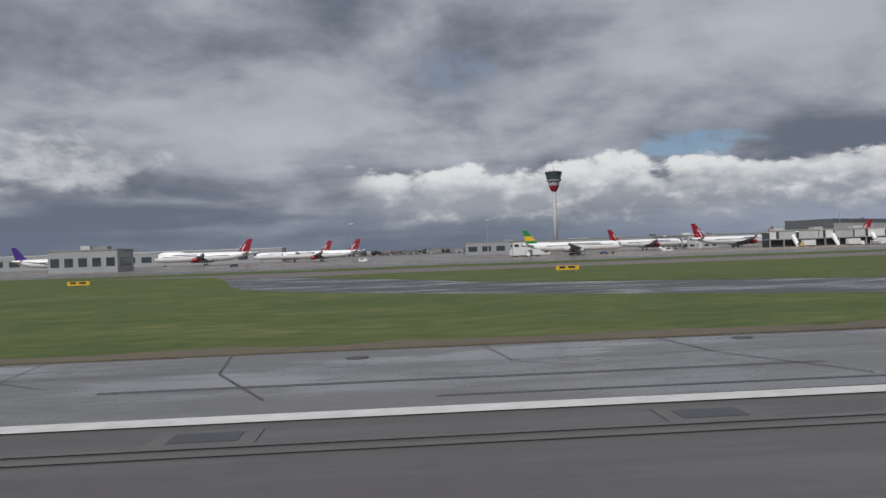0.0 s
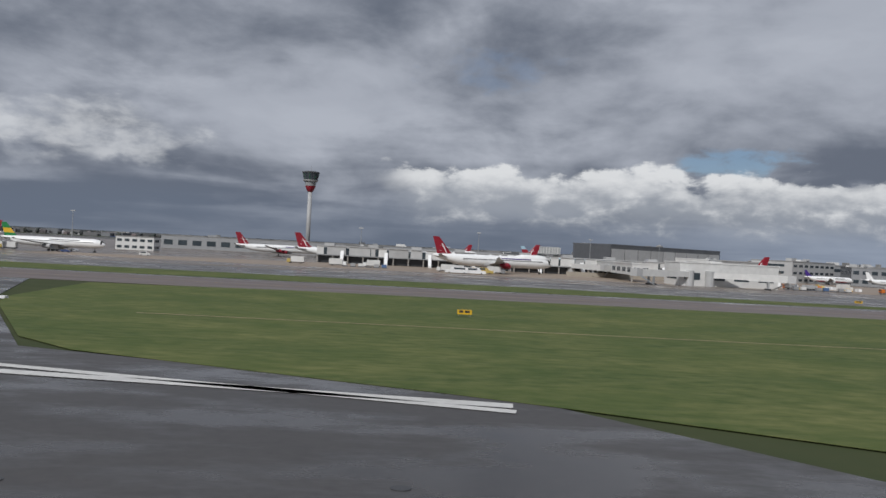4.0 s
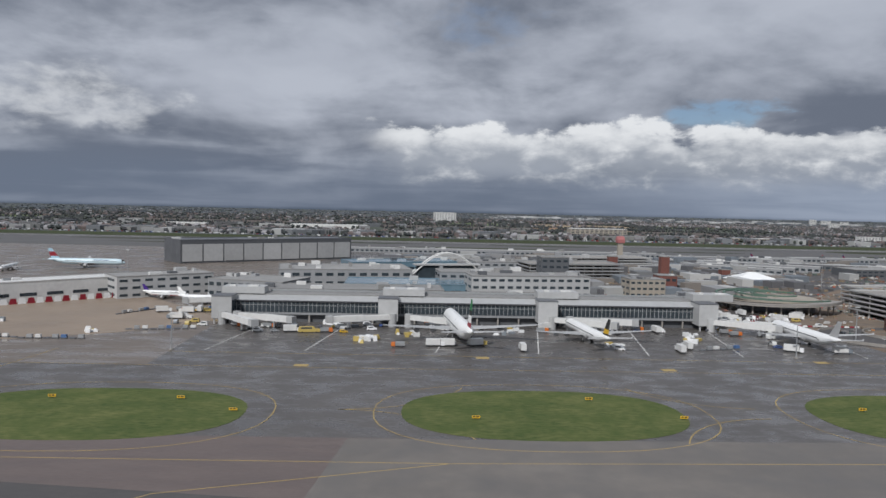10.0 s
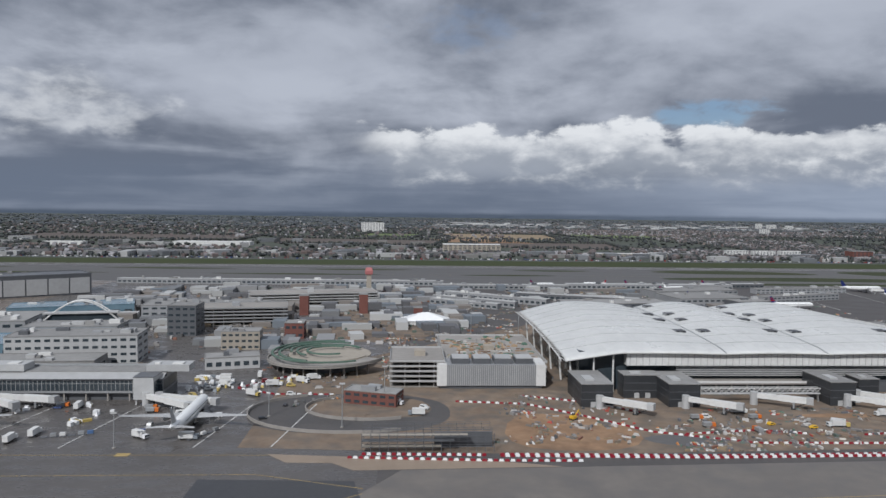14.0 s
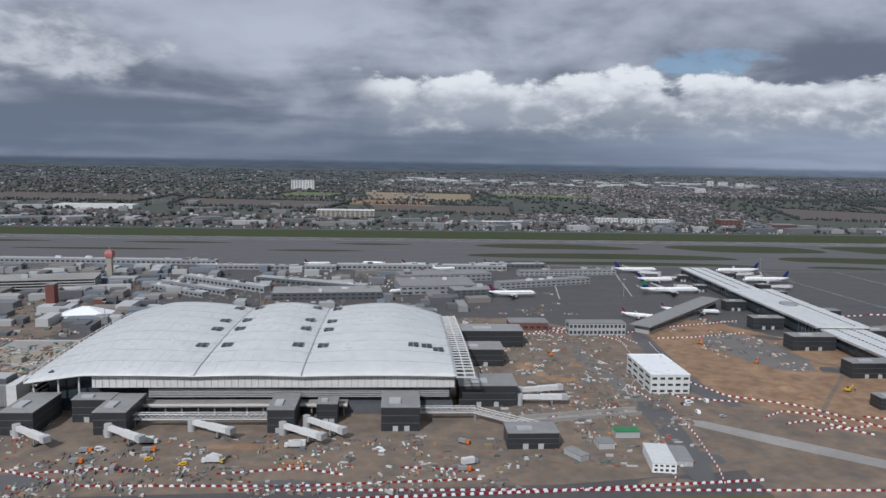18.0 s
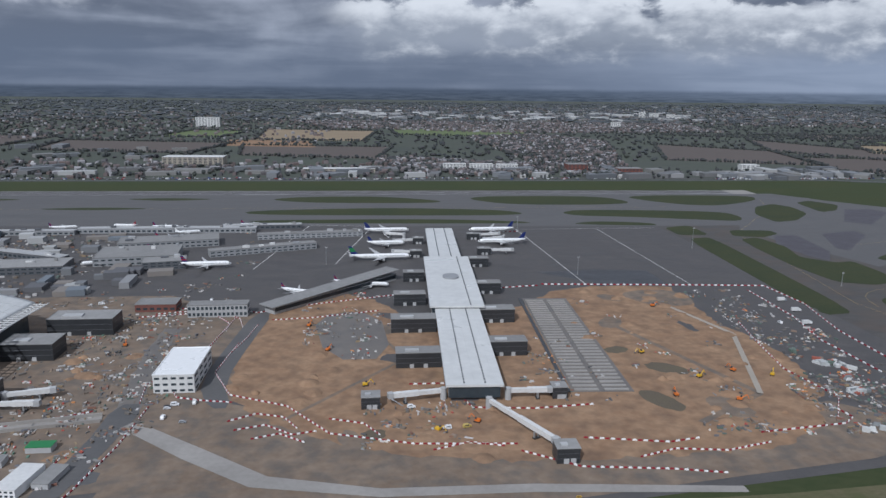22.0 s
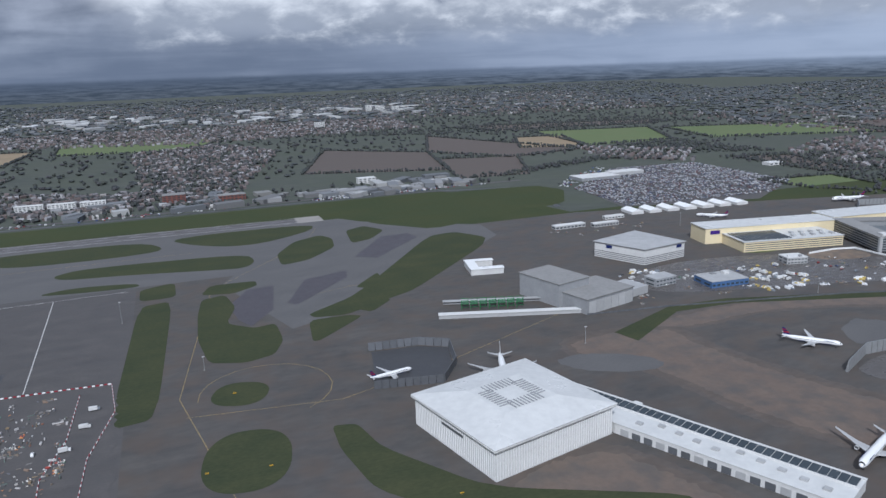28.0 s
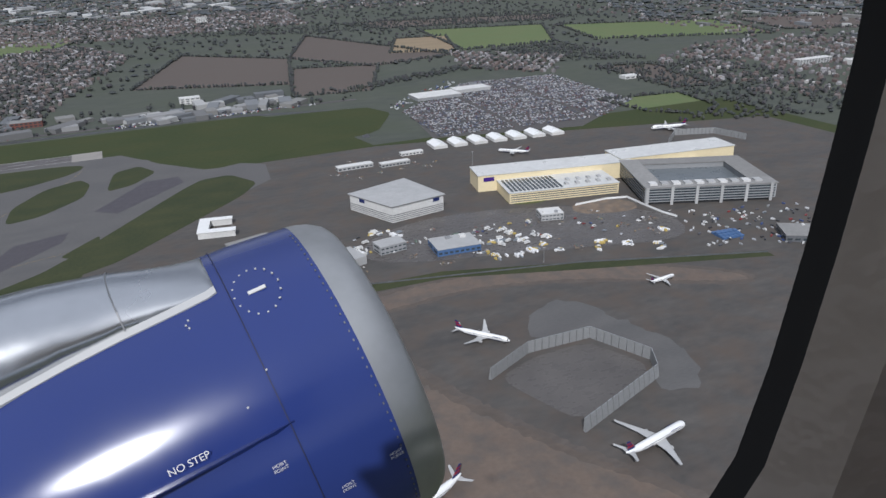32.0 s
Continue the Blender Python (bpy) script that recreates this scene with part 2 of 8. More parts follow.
def wet(name, dry, damp, lo, hi, scale=0.06, stretch=0.25, joints=0.0):
    """Rain-wetted paving: dry crowns, damp skin and thin sheets of water along the way."""
    m = material(name, dry, damp, 0.5, grain=1.2, blotch=scale * 0.7, amount=0.45, streak=1 / stretch * 0.5)
    n, l = m.node_tree.nodes, m.node_tree.links
    s = n["Principled BSDF"]
    geo = n.new("ShaderNodeNewGeometry")
    mp = n.new("ShaderNodeMapping")
    mp.inputs["Scale"].default_value = (stretch, 1, 1)
    l.new(geo.outputs["Position"], mp.inputs[0])
    t = n.new("ShaderNodeTexNoise")
    t.inputs["Scale"].default_value, t.inputs["Detail"].default_value, t.inputs["Roughness"].default_value = scale * 4 / K, 6, 0.62
    l.new(mp.outputs[0], t.inputs["Vector"])
    r = n.new("ShaderNodeMapRange")
    r.interpolation_type = "SMOOTHSTEP"
    r.inputs[1].default_value, r.inputs[2].default_value = 0.42, 0.62
    r.inputs[3].default_value, r.inputs[4].default_value = hi, lo
    l.new(t.outputs["Fac"], r.inputs[0])
    l.new(r.outputs[0], s.inputs["Roughness"])
    return m


ASPHALT = wet("runway_asphalt", (0.070, 0.061, 0.057), (0.098, 0.088, 0.083), 0.30, 0.52, 0.05, 0.15)
WET_SLAB = wet("wet_shoulder_concrete", (0.105, 0.102, 0.098), (0.155, 0.148, 0.140), 0.12, 0.42, 0.06, 0.3)
ENTRY = wet("wet_entry_asphalt", (0.040, 0.038, 0.037), (0.074, 0.069, 0.066), 0.17, 0.55, 0.03, 0.4)
MUD = material("trodden_mud", (0.085, 0.066, 0.047), (0.125, 0.105, 0.066), 0.9, grain=0.8, blotch=0.1, bump=0.4)
APRON_WEST = wet("wet_brownish_apron", (0.118, 0.097, 0.081), (0.178, 0.148, 0.122), 0.16, 0.5, 0.02, 0.4)
STANDS = wet("wet_stand_concrete", (0.070, 0.064, 0.060), (0.118, 0.108, 0.100), 0.18, 0.5, 0.03, 0.6)
JOINT = material("sealed_joint", (0.050, 0.048, 0.046), (0.085, 0.080, 0.076), 0.5, grain=0.6, blotch=0.1)
FRAME = material("patched_asphalt", (0.085, 0.078, 0.073), (0.115, 0.106, 0.099), 0.5, grain=0.8, blotch=0.2)
# Island grass toned down, with cloud shade put into its colour.
GRASS_SHADED = material("cloud_shaded_grass", (0.030, 0.041, 0.021), (0.064, 0.068, 0.034), 0.95, grain=0.2, blotch=0.015, amount=0.4, spec=0.15, streak=2.0)
TARMAC_PALE = material("pale_worn_asphalt", (0.085, 0.083, 0.082), (0.125, 0.121, 0.118), 0.7, grain=0.2, blotch=0.012, amount=0.35, spec=0.3, streak=3.0)
TARMAC = material("apron_asphalt", (0.060, 0.056, 0.054), (0.108, 0.100, 0.096), 0.68, grain=0.35, blotch=0.03, amount=0.35, c=(0.076, 0.073, 0.072), spec=0.3, streak=2.0)
TARMAC_DARK = material("fresh_asphalt", (0.038, 0.039, 0.042), (0.058, 0.058, 0.060), 0.5, grain=0.4, blotch=0.03)
TARMAC_RED = material("reddish_asphalt", (0.100, 0.076, 0.067), (0.150, 0.119, 0.106), 0.5, grain=0.35, blotch=0.04, amount=0.4, streak=4.0)
CONCRETE = material("pale_concrete", (0.22, 0.205, 0.185), (0.32, 0.30, 0.275), 0.75, grain=0.3, blotch=0.03, amount=0.35)
SLAB = material("apron_concrete", (0.122, 0.109, 0.096), (0.178, 0.160, 0.141), 0.6, grain=0.2, blotch=0.025, amount=0.3, c=(0.115, 0.108, 0.102))
BROWN_SLAB = material("brownish_concrete", (0.215, 0.165, 0.120), (0.285, 0.225, 0.170), 0.55, grain=0.2, blotch=0.03, amount=0.3)
EARTH = material("bare_earth", (0.205, 0.122, 0.072), (0.34, 0.228, 0.142), 0.95, grain=0.16, blotch=0.03, amount=0.45, bump=0.6, c=(0.15, 0.10, 0.068), spec=0.2)
DIRT = material("churned_soil_and_gravel", (0.145, 0.106, 0.076), (0.240, 0.188, 0.142), 0.95, grain=0.15, blotch=0.03, amount=0.45, bump=0.4, c=(0.105, 0.098, 0.090), spec=0.2)
WHITE_LINE = material("road_paint_white", (0.62, 0.61, 0.58), (0.42, 0.41, 0.39), 0.6, grain=1.0, blotch=0.1)
YELLOW_LINE = material("road_paint_yellow", (0.42, 0.30, 0.10), (0.30, 0.22, 0.10), 0.6, grain=1.0, blotch=0.1)
WHITE = material("white_paint", (0.80, 0.80, 0.79), (0.72, 0.72, 0.70), 0.35, grain=0.3, blotch=0.05)
OFFWHITE = material("weathered_white_cladding", (0.66, 0.655, 0.63), (0.52, 0.515, 0.50), 0.55, grain=0.4, blotch=0.06)
ROOFWHITE = material("pale_metal_roof", (0.63, 0.63, 0.605), (0.50, 0.50, 0.485), 0.36, grain=0.15, blotch=0.03)
GREY = material("grey_cladding", (0.30, 0.305, 0.31), (0.235, 0.24, 0.245), 0.5, grain=0.3, blotch=0.05, rand=0.12)
LIGHTGREY = material("light_grey_cladding", (0.43, 0.43, 0.425), (0.34, 0.34, 0.335), 0.55, grain=0.3, blotch=0.05, rand=0.1)
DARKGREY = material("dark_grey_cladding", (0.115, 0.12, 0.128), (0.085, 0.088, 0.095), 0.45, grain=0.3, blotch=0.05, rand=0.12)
BLACK = material("charcoal_cladding_and_shade", (0.026, 0.028, 0.031), (0.038, 0.040, 0.043), 0.4, grain=0.3, blotch=0.05)
ROOFGREY = material("felt_roof", (0.19, 0.187, 0.18), (0.27, 0.265, 0.255), 0.85, grain=0.25, blotch=0.05, rand=0.15)
BRICK = material("red_brick", (0.175, 0.066, 0.050), (0.130, 0.054, 0.043), 0.85, grain=1.0, blotch=0.1)
BUFF = material("buff_concrete", (0.36, 0.32, 0.26), (0.28, 0.25, 0.21), 0.8, grain=0.5, blotch=0.05)
CREAM = material("cream_cladding", (0.76, 0.65, 0.42), (0.67, 0.57, 0.36), 0.6, grain=0.3, blotch=0.05)
GLASS = material("window_glass", (0.030, 0.040, 0.048), (0.055, 0.068, 0.078), 0.14, grain=0.15, blotch=0.04, spec=0.4)
BLUEGLASS = material("blue_glazed_roof", (0.11, 0.18, 0.23), (0.16, 0.235, 0.28), 0.2, grain=0.15, blotch=0.05)
STEEL = material("galvanised_steel", (0.42, 0.43, 0.43), (0.33, 0.335, 0.34), 0.45, metal=0.5, grain=0.6, blotch=0.1)
RED = material("red_paint", (0.27, 0.012, 0.026), (0.20, 0.010, 0.020), 0.4, grain=0.3, blotch=0.1)
NAVY = material("navy_paint", (0.018, 0.030, 0.13), (0.014, 0.022, 0.10), 0.3, grain=0.3, blotch=0.1)
PURPLE = material("violet_paint", (0.055, 0.02, 0.20), (0.045, 0.02, 0.16), 0.3)
GREEN = material("green_paint", (0.025, 0.20, 0.055), (0.02, 0.16, 0.05), 0.35)
YELLOW = material("yellow_paint", (0.66, 0.40, 0.02), (0.56, 0.34, 0.02), 0.4)
ORANGE = material("safety_orange_paint", (0.62, 0.16, 0.02), (0.5, 0.14, 0.02), 0.5)
BLUE = material("blue_paint", (0.075, 0.145, 0.30), (0.06, 0.115, 0.23), 0.5, grain=0.4, blotch=0.08)
RUBBER = material("black_rubber", (0.02, 0.02, 0.02), (0.03, 0.03, 0.03), 0.8)
CARS = palette("car_paints", [(0.6, 0.6, 0.6), (0.45, 0.46, 0.48), (0.08, 0.08, 0.09), (0.62, 0.62, 0.61), (0.03, 0.03, 0.035), (0.22, 0.03, 0.03), (0.05, 0.08, 0.2), (0.3, 0.31, 0.32)], 0.3)
VANS = palette("van_paints", [(0.75, 0.75, 0.74), (0.7, 0.7, 0.69), (0.62, 0.62, 0.6), (0.45, 0.34, 0.10), (0.72, 0.72, 0.72), (0.2, 0.22, 0.24)], 0.4)
CLUTTER = palette("site_clutter_colours", [(0.22, 0.21, 0.2), (0.40, 0.39, 0.37), (0.09, 0.09, 0.09), (0.16, 0.13, 0.10), (0.20, 0.10, 0.07), (0.19, 0.18, 0.17), (0.10, 0.13, 0.11), (0.48, 0.46, 0.44), (0.13, 0.13, 0.14), (0.24, 0.18, 0.11), (0.17, 0.14, 0.11), (0.12, 0.11, 0.10), (0.14, 0.125, 0.11), (0.22, 0.16, 0.12)], 0.8)
# House, shed, tree and country tones include cloud shade and aerial haze.
HOUSES = palette("house_walls_and_roofs", [(0.142, 0.115, 0.111), (0.108, 0.084, 0.078), (0.182, 0.173, 0.177), (0.101, 0.092, 0.094), (0.284, 0.277, 0.284), (0.121, 0.095, 0.088), (0.095, 0.092, 0.096), (0.155, 0.132, 0.128)], 0.9)
SHEDS = palette("warehouse_roofs", [(0.25, 0.25, 0.248), (0.17, 0.178, 0.186), (0.36, 0.36, 0.352), (0.12, 0.127, 0.135), (0.20, 0.197, 0.187), (0.14, 0.14, 0.14)], 0.7)
TREES = palette("bare_and_budding_trees", [(0.050, 0.056, 0.055), (0.056, 0.058, 0.058), (0.044, 0.050, 0.052), (0.056, 0.062, 0.052), (0.053, 0.052, 0.056), (0.046, 0.053, 0.049)], 0.95)
COUNTRY = material("wooded_country", (0.062, 0.070, 0.062), (0.098, 0.104, 0.086), 0.95, grain=0.02, blotch=0.0022, amount=0.5, spec=0.15, c=(0.078, 0.088, 0.066), streak=2.2)
WORN = material("worn_maintenance_apron", (0.053, 0.051, 0.049), (0.102, 0.094, 0.086), 0.72, grain=0.06, blotch=0.012, amount=0.4, c=(0.094, 0.074, 0.060), spec=0.3, streak=2.2)

# ---- mesh helpers ----
class Shape:
    """Collects faces of one mesh, in true metres."""

    def __init__(self):
        self.v, self.f = [], []

    def add(self, verts, faces):
        o = len(self.v)
        self.v += [tuple(p) for p in verts]
        self.f += [tuple(i + o for i in q) for q in faces]
        return self

    def box(self, x0, y0, z0, x1, y1, z1):
        return self.add([(x0, y0, z0), (x1, y0, z0), (x1, y1, z0), (x0, y1, z0), (x0, y0, z1), (x1, y0, z1), (x1, y1, z1), (x0, y1, z1)],
                        [(0, 3, 2, 1), (4, 5, 6, 7), (0, 1, 5, 4), (1, 2, 6, 5), (2, 3, 7, 6), (3, 0, 4, 7)])

    def turned(self, cx, cy, z0, lx, ly, h, deg, taper=1.0):
        c, s = math.cos(radians(deg)), math.sin(radians(deg))
        ring = [(-lx / 2, -ly / 2), (lx / 2, -ly / 2), (lx / 2, ly / 2), (-lx / 2, ly / 2)]
        pts = [(cx + x * c - y * s, cy + x * s + y * c, z0) for x, y in ring]
        pts += [(cx + taper * (x * c - y * s), cy + taper * (x * s + y * c), z0 + h) for x, y in ring]
        return self.add(pts, [(0, 3, 2, 1), (4, 5, 6, 7), (0, 1, 5, 4), (1, 2, 6, 5), (2, 3, 7, 6), (3, 0, 4, 7)])

    def prism(self, poly, z0, z1):
        k = len(poly)
        self.add([(*p, z0) for p in poly] + [(*p, z1) for p in poly],
                 [tuple(range(k - 1, -1, -1)), tuple(range(k, 2 * k))] + [(i, (i + 1) % k, k + (i + 1) % k, k + i) for i in range(k)])
        return self

    def loft(self, rings, caps=True):
        k = len(rings[0])
        o = len(self.v)
        self.v += [tuple(p) for r in rings for p in r]
        for a in range(len(rings) - 1):
            for i in range(k):
                j = (i + 1) % k
                self.f.append((o + a * k + i, o + a * k + j, o + (a + 1) * k + j, o + (a + 1) * k + i))
        if caps:
            self.f.append(tuple(o + i for i in reversed(range(k))))
            self.f.append(tuple(o + (len(rings) - 1) * k + i for i in range(k)))
        return self

    def tube(self, a, b, r0, r1=None, seg=8):
        a, b = Vector(a), Vector(b)
        r1 = r0 if r1 is None else r1
        d = (b - a).normalized()
        u = d.orthogonal().normalized()
        w = d.cross(u)
        ring = lambda p, r: [p + r * (math.cos(2 * math.pi * i / seg) * u + math.sin(2 * math.pi * i / seg) * w) for i in range(seg)]
        return self.loft([ring(a, r0), ring(b, r1)])

    def mesh(self, name, mat, smooth=False):
        me = bpy.data.meshes.new(name)
        me.from_pydata(self.v, [], self.f)
        me.materials.append(mat)
        if smooth:
            me.shade_smooth()
        me.update()
        return me


def part(name, shape, mat, parent, label="", smooth=False, at=None):
    """One mesh object under a thing or a part."""
    data = shape.mesh(name, mat, smooth) if isinstance(shape, Shape) else shape
    ob = new(name, data)
    ob.parent = parent
    if at is not None:
        ob.matrix_basis = at
    return tagged(ob, label)


def thing(name, label, category, x=0, y=0, z=0, turn=0, group="", kind=""):
    ob = new(name)
    ob.empty_display_size = 0.5
    ob.matrix_basis = pose(x, y, z, 0, 0, turn)
    return tagged(ob, label, category, group, kind)


def solid(name, shape, mat, label, category, group="", kind="", smooth=False):
    ob = new(name, shape.mesh(name, mat, smooth))
    return tagged(ob, label, category, group, kind)


def rounded(poly, times=2, cut=0.25):
    for _ in range(times):
        out = []
        for i, p in enumerate(poly):
            q = poly[(i + 1) % len(poly)]
            out.append((p[0] + (q[0] - p[0]) * cut, p[1] + (q[1] - p[1]) * cut))
            out.append((p[0] + (q[0] - p[0]) * (1 - cut), p[1] + (q[1] - p[1]) * (1 - cut)))
        poly = out
    return poly


def ragged(poly, amp, pace, seed=1):
    """The same outline with its edges worn uneven."""
    r = random.Random(seed)
    out = []
    for a, b in zip(poly, poly[1:] + poly[:1]):
        k = max(int(math.dist(a, b) / pace), 1)
        out += [(a[0] + (b[0] - a[0]) * i / k + r.uniform(-amp, amp), a[1] + (b[1] - a[1]) * i / k + r.uniform(-amp, amp)) for i in range(k)]
    return out


def grown(poly, by):
    """The same outline pushed outwards."""
    n = len(poly)
    turn = math.copysign(1, sum(poly[i - 1][0] * poly[i][1] - poly[i][0] * poly[i - 1][1] for i in range(n)))
    out = []
    for i in range(n):
        a, b = poly[i - 1], poly[(i + 1) % n]
        k = by * turn / max(math.dist(a, b), 1e-6)
        out.append((poly[i][0] + (b[1] - a[1]) * k, poly[i][1] - (b[0] - a[0]) * k))
    return out


def oval(cx, cy, rx, ry, seg=40, power=2.4, turn=0.0):
    out = []
    for i in range(seg):
        a = 2 * math.pi * i / seg
        x = rx * math.copysign(abs(math.cos(a)) ** (2 / power), math.cos(a))
        y = ry * math.copysign(abs(math.sin(a)) ** (2 / power), math.sin(a))
        c, s = math.cos(radians(turn)), math.sin(radians(turn))
        out.append((cx + x * c - y * s, cy + x * s + y * c))
    return out


def patch(name, poly, z, mat, label, category, kind="structure", thick=0.05):
    """A flat piece of ground with a low edge."""
    return solid(name, Shape().prism(poly, z - thick, z), mat, label, category, kind=kind)


def stripe(name, pts, width, z, mat, label, category="marking", parent=None, dash=None):
    """A painted line along points; dash = (on, off)."""
    s = Shape()
    for a, b in zip(pts, pts[1:]):
        a, b = Vector(a), Vector(b)
        n = (b - a).normalized()
        w = Vector((-n.y, n.x)) * width / 2
        total = (b - a).length
        pos = 0.0
        while pos < total:
            end = min(total, pos + dash[0]) if dash else total
            p, q = a + n * pos, a + n * end
            s.add([(*(p - w), z), (*(q - w), z), (*(q + w), z), (*(p + w), z)], [(0, 1, 2, 3)])
            pos = end + (dash[1] if dash else 0.01)
    if parent:
        return part(name, s, mat, parent, label)
    return solid(name, s, mat, label, category, kind="structure")


def arc(cx, cy, r, a0, a1, k=14):
    return [(cx + r * math.cos(radians(a0 + (a1 - a0) * i / k)), cy + r * math.sin(radians(a0 + (a1 - a0) * i / k))) for i in range(k + 1)]


def eastern(x, y, turn=-3.71):
    """A place on the eastern ground's own grid, which lies askew to the runways."""
    a = radians(turn)
    dx, dy = x - 2215.5, y + 1.2
    return 2219.3 + dx * math.cos(a) - dy * math.sin(a), -4.0 + dx * math.sin(a) + dy * math.cos(a)


def set_on_eastern_grid(before):
    x0, y0 = eastern(0, 0)
    m = pose(x0, y0, 0, 0, 0, -3.71)
    for ob in scene.objects:
        if ob.parent is None and ob.name not in before:
            ob.matrix_basis = m @ ob.matrix_basis

# ---- ground ----
g = Shape()
N = 24
xs = [-7600 + 17600 * i / N for i in range(N + 1)]
ys = [-4200 + 14400 * j / N for j in range(N + 1)]
g.add([(x, y, -0.12) for y in ys for x in xs], [(j * (N + 1) + i, j * (N + 1) + i + 1, (j + 1) * (N + 1) + i + 1, (j + 1) * (N + 1) + i) for j in range(N) for i in range(N)])
solid("ground", g, COUNTRY, "flat wooded country reaching to the horizon", "ground", kind="structure")
patch("airfield_grass", [(-2400, -160), (3700, -160), (3700, 1180), (2900, 1200), (2860, 1420), (2760, 1560), (-2400, 1560)], -0.03, GRASS_FAR, "mown airfield grass between the pavings", "grass")
patch("runway_south", [(-2400, -37), (3600, -37), (3600, 37), (-2400, 37)], 0.06, ASPHALT, "damp dark grey runway asphalt with wheel marks", "runway")
patch("runway_north", [(-2000, 1368), (2440, 1362), (2440, 1418), (-2000, 1424)], 0.06, ASPHALT, "far runway of dark grey asphalt", "runway")
patch("runway_threshold", [(2400, 1362), (2450, 1362), (2450, 1416), (2400, 1416)], 0.12, CONCRETE, "pale concrete block at the runway's end", "runway")
# main apron and taxiways
patch("apron_west", [(-2400, 300), (640, 300), (640, 1180), (-2400, 1180)], 0.04, APRON_WEST, "wide wet concrete apron round the terminal piers", "apron")
patch("taxiway_west", [(-2400, 200), (640, 200), (640, 300), (-2400, 300)], 0.04, STANDS, "wet brownish taxiway before the stands", "taxiway")
patch("apron_middle", [(640, 163), (1050, 163), (1050, 1180), (640, 1180)], 0.04, STANDS, "dark asphalt taxiways and apron", "apron")
patch("apron_east", [(1050, 262), (1560, 262), (1800, 315), (2120, 360), (2120, 1180), (1050, 1180)], 0.04, TARMAC, "dark asphalt apron and site roads", "apron")
patch("taxiway_north", [(-2400, 1175), (2122, 1040), (2300, 1040), (2490, 1150), (2530, 1290), (2480, 1366), (-2400, 1372)], 0.048, TARMAC_PALE, "northern taxiway of grey asphalt", "taxiway")
patch("taxiway_south", [(-2400, 172), (650, 172), (770, 155), (770, 206), (640, 208), (-2400, 210)], 0.08, TARMAC_RED, "reddish damp asphalt taxiway", "taxiway")
patch("taxiway_crossing", [(585, 30), (690, 30), (660, 120), (735, 162), (735, 206), (545, 206), (585, 176), (640, 130)], 0.07, TARMAC, "asphalt taxiway leading to the runway", "taxiway")
patch("taxiway_concrete", [(731, 206), (724, 155), (1060, 160), (1060, 252), (1180, 256), (1600, 300), (1600, 318), (1060, 300), (1030, 252), (1000, 206)], 0.10, SLAB, "pale concrete taxiway strip", "taxiway")
patch("taxiway_entry", [(-2400, 30), (330, 30), (300, 60), (252, 74), (222, 120), (200, 172), (-2400, 172)], 0.07, ENTRY, "wide damp asphalt runway entry", "taxiway")
patch("apron_brown", [(100, 345), (558, 350), (600, 372), (640, 420), (560, 520), (480, 560), (330, 450), (100, 380)], 0.09, BROWN_SLAB, "brownish concrete stand area", "apron")
patch("apron_stands", [(640, 328), (1018, 321), (1018, 345), (985, 420), (640, 420)], 0.09, STANDS, "grey concrete aircraft stands", "apron")
patch("apron_patch", [(978, 264), (1046, 264), (1041, 288), (978, 291)], 0.104, TARMAC_DARK, "rectangular patches of fresh black asphalt", "apron")
patch("apron_edge_strip", [(1000, 321), (1036, 317), (1100, 311), (1130, 303), (1040, 300), (1030, 309), (1010, 310)], 0.11, BROWN_SLAB, "brownish stepped concrete edge", "apron")
# grass islands between the taxiways
islands = [oval(647, 231, 49, 29), oval(793, 234, 47, 29), oval(926, 232, 41, 30)]
islands.append([(-2400, 212), (300, 214), (440, 218), (540, 226), (556, 229), (540, 234), (440, 232), (330, 246), (-2400, 262)])
islands.append(rounded([(-2400, 37.6), (20, 37.6), (62, 42), (64, 46), (36, 62), (5, 80), (-14, 97), (-26, 114), (-38, 160), (-48, 192), (-130, 226), (-2400, 240)], 1, 0.2))
islands.append(rounded([(2, 128), (15, 104), (75, 73), (118, 58), (133, 75), (160, 112), (168, 124), (160, 172), (-30, 172)], 1, 0.15))
islands.append(rounded([(222, 121), (252, 75), (300, 58), (340, 40), (600, 40), (640, 100), (650, 130), (590, 174), (215, 174)], 1, 0.12))
patch("airfield_verge", rounded([(1014, 233), (1022, 248), (1042, 258), (1110, 261), (1300, 262), (1380, 275), (1470, 316), (1614, 317), (1736, 320), (1890, 317), (2060, 330), (2100, 300), (2100, 60), (1060, 60), (1030, 180), (1016, 215)], 1, 0.12), 0.112,
      material("tired_spring_grass", (0.080, 0.080, 0.040), (0.140, 0.123, 0.074), 0.92, grain=0.25, blotch=0.03, amount=0.5, spec=0.15, c=(0.082, 0.090, 0.040), streak=2.2), "olive mown grass between taxiway and runway", "grass")
for i, poly in enumerate(islands):
    patch("grass_island", poly, 0.114 + 0.003 * i, GRASS, "mown grass island among taxiways", "grass")
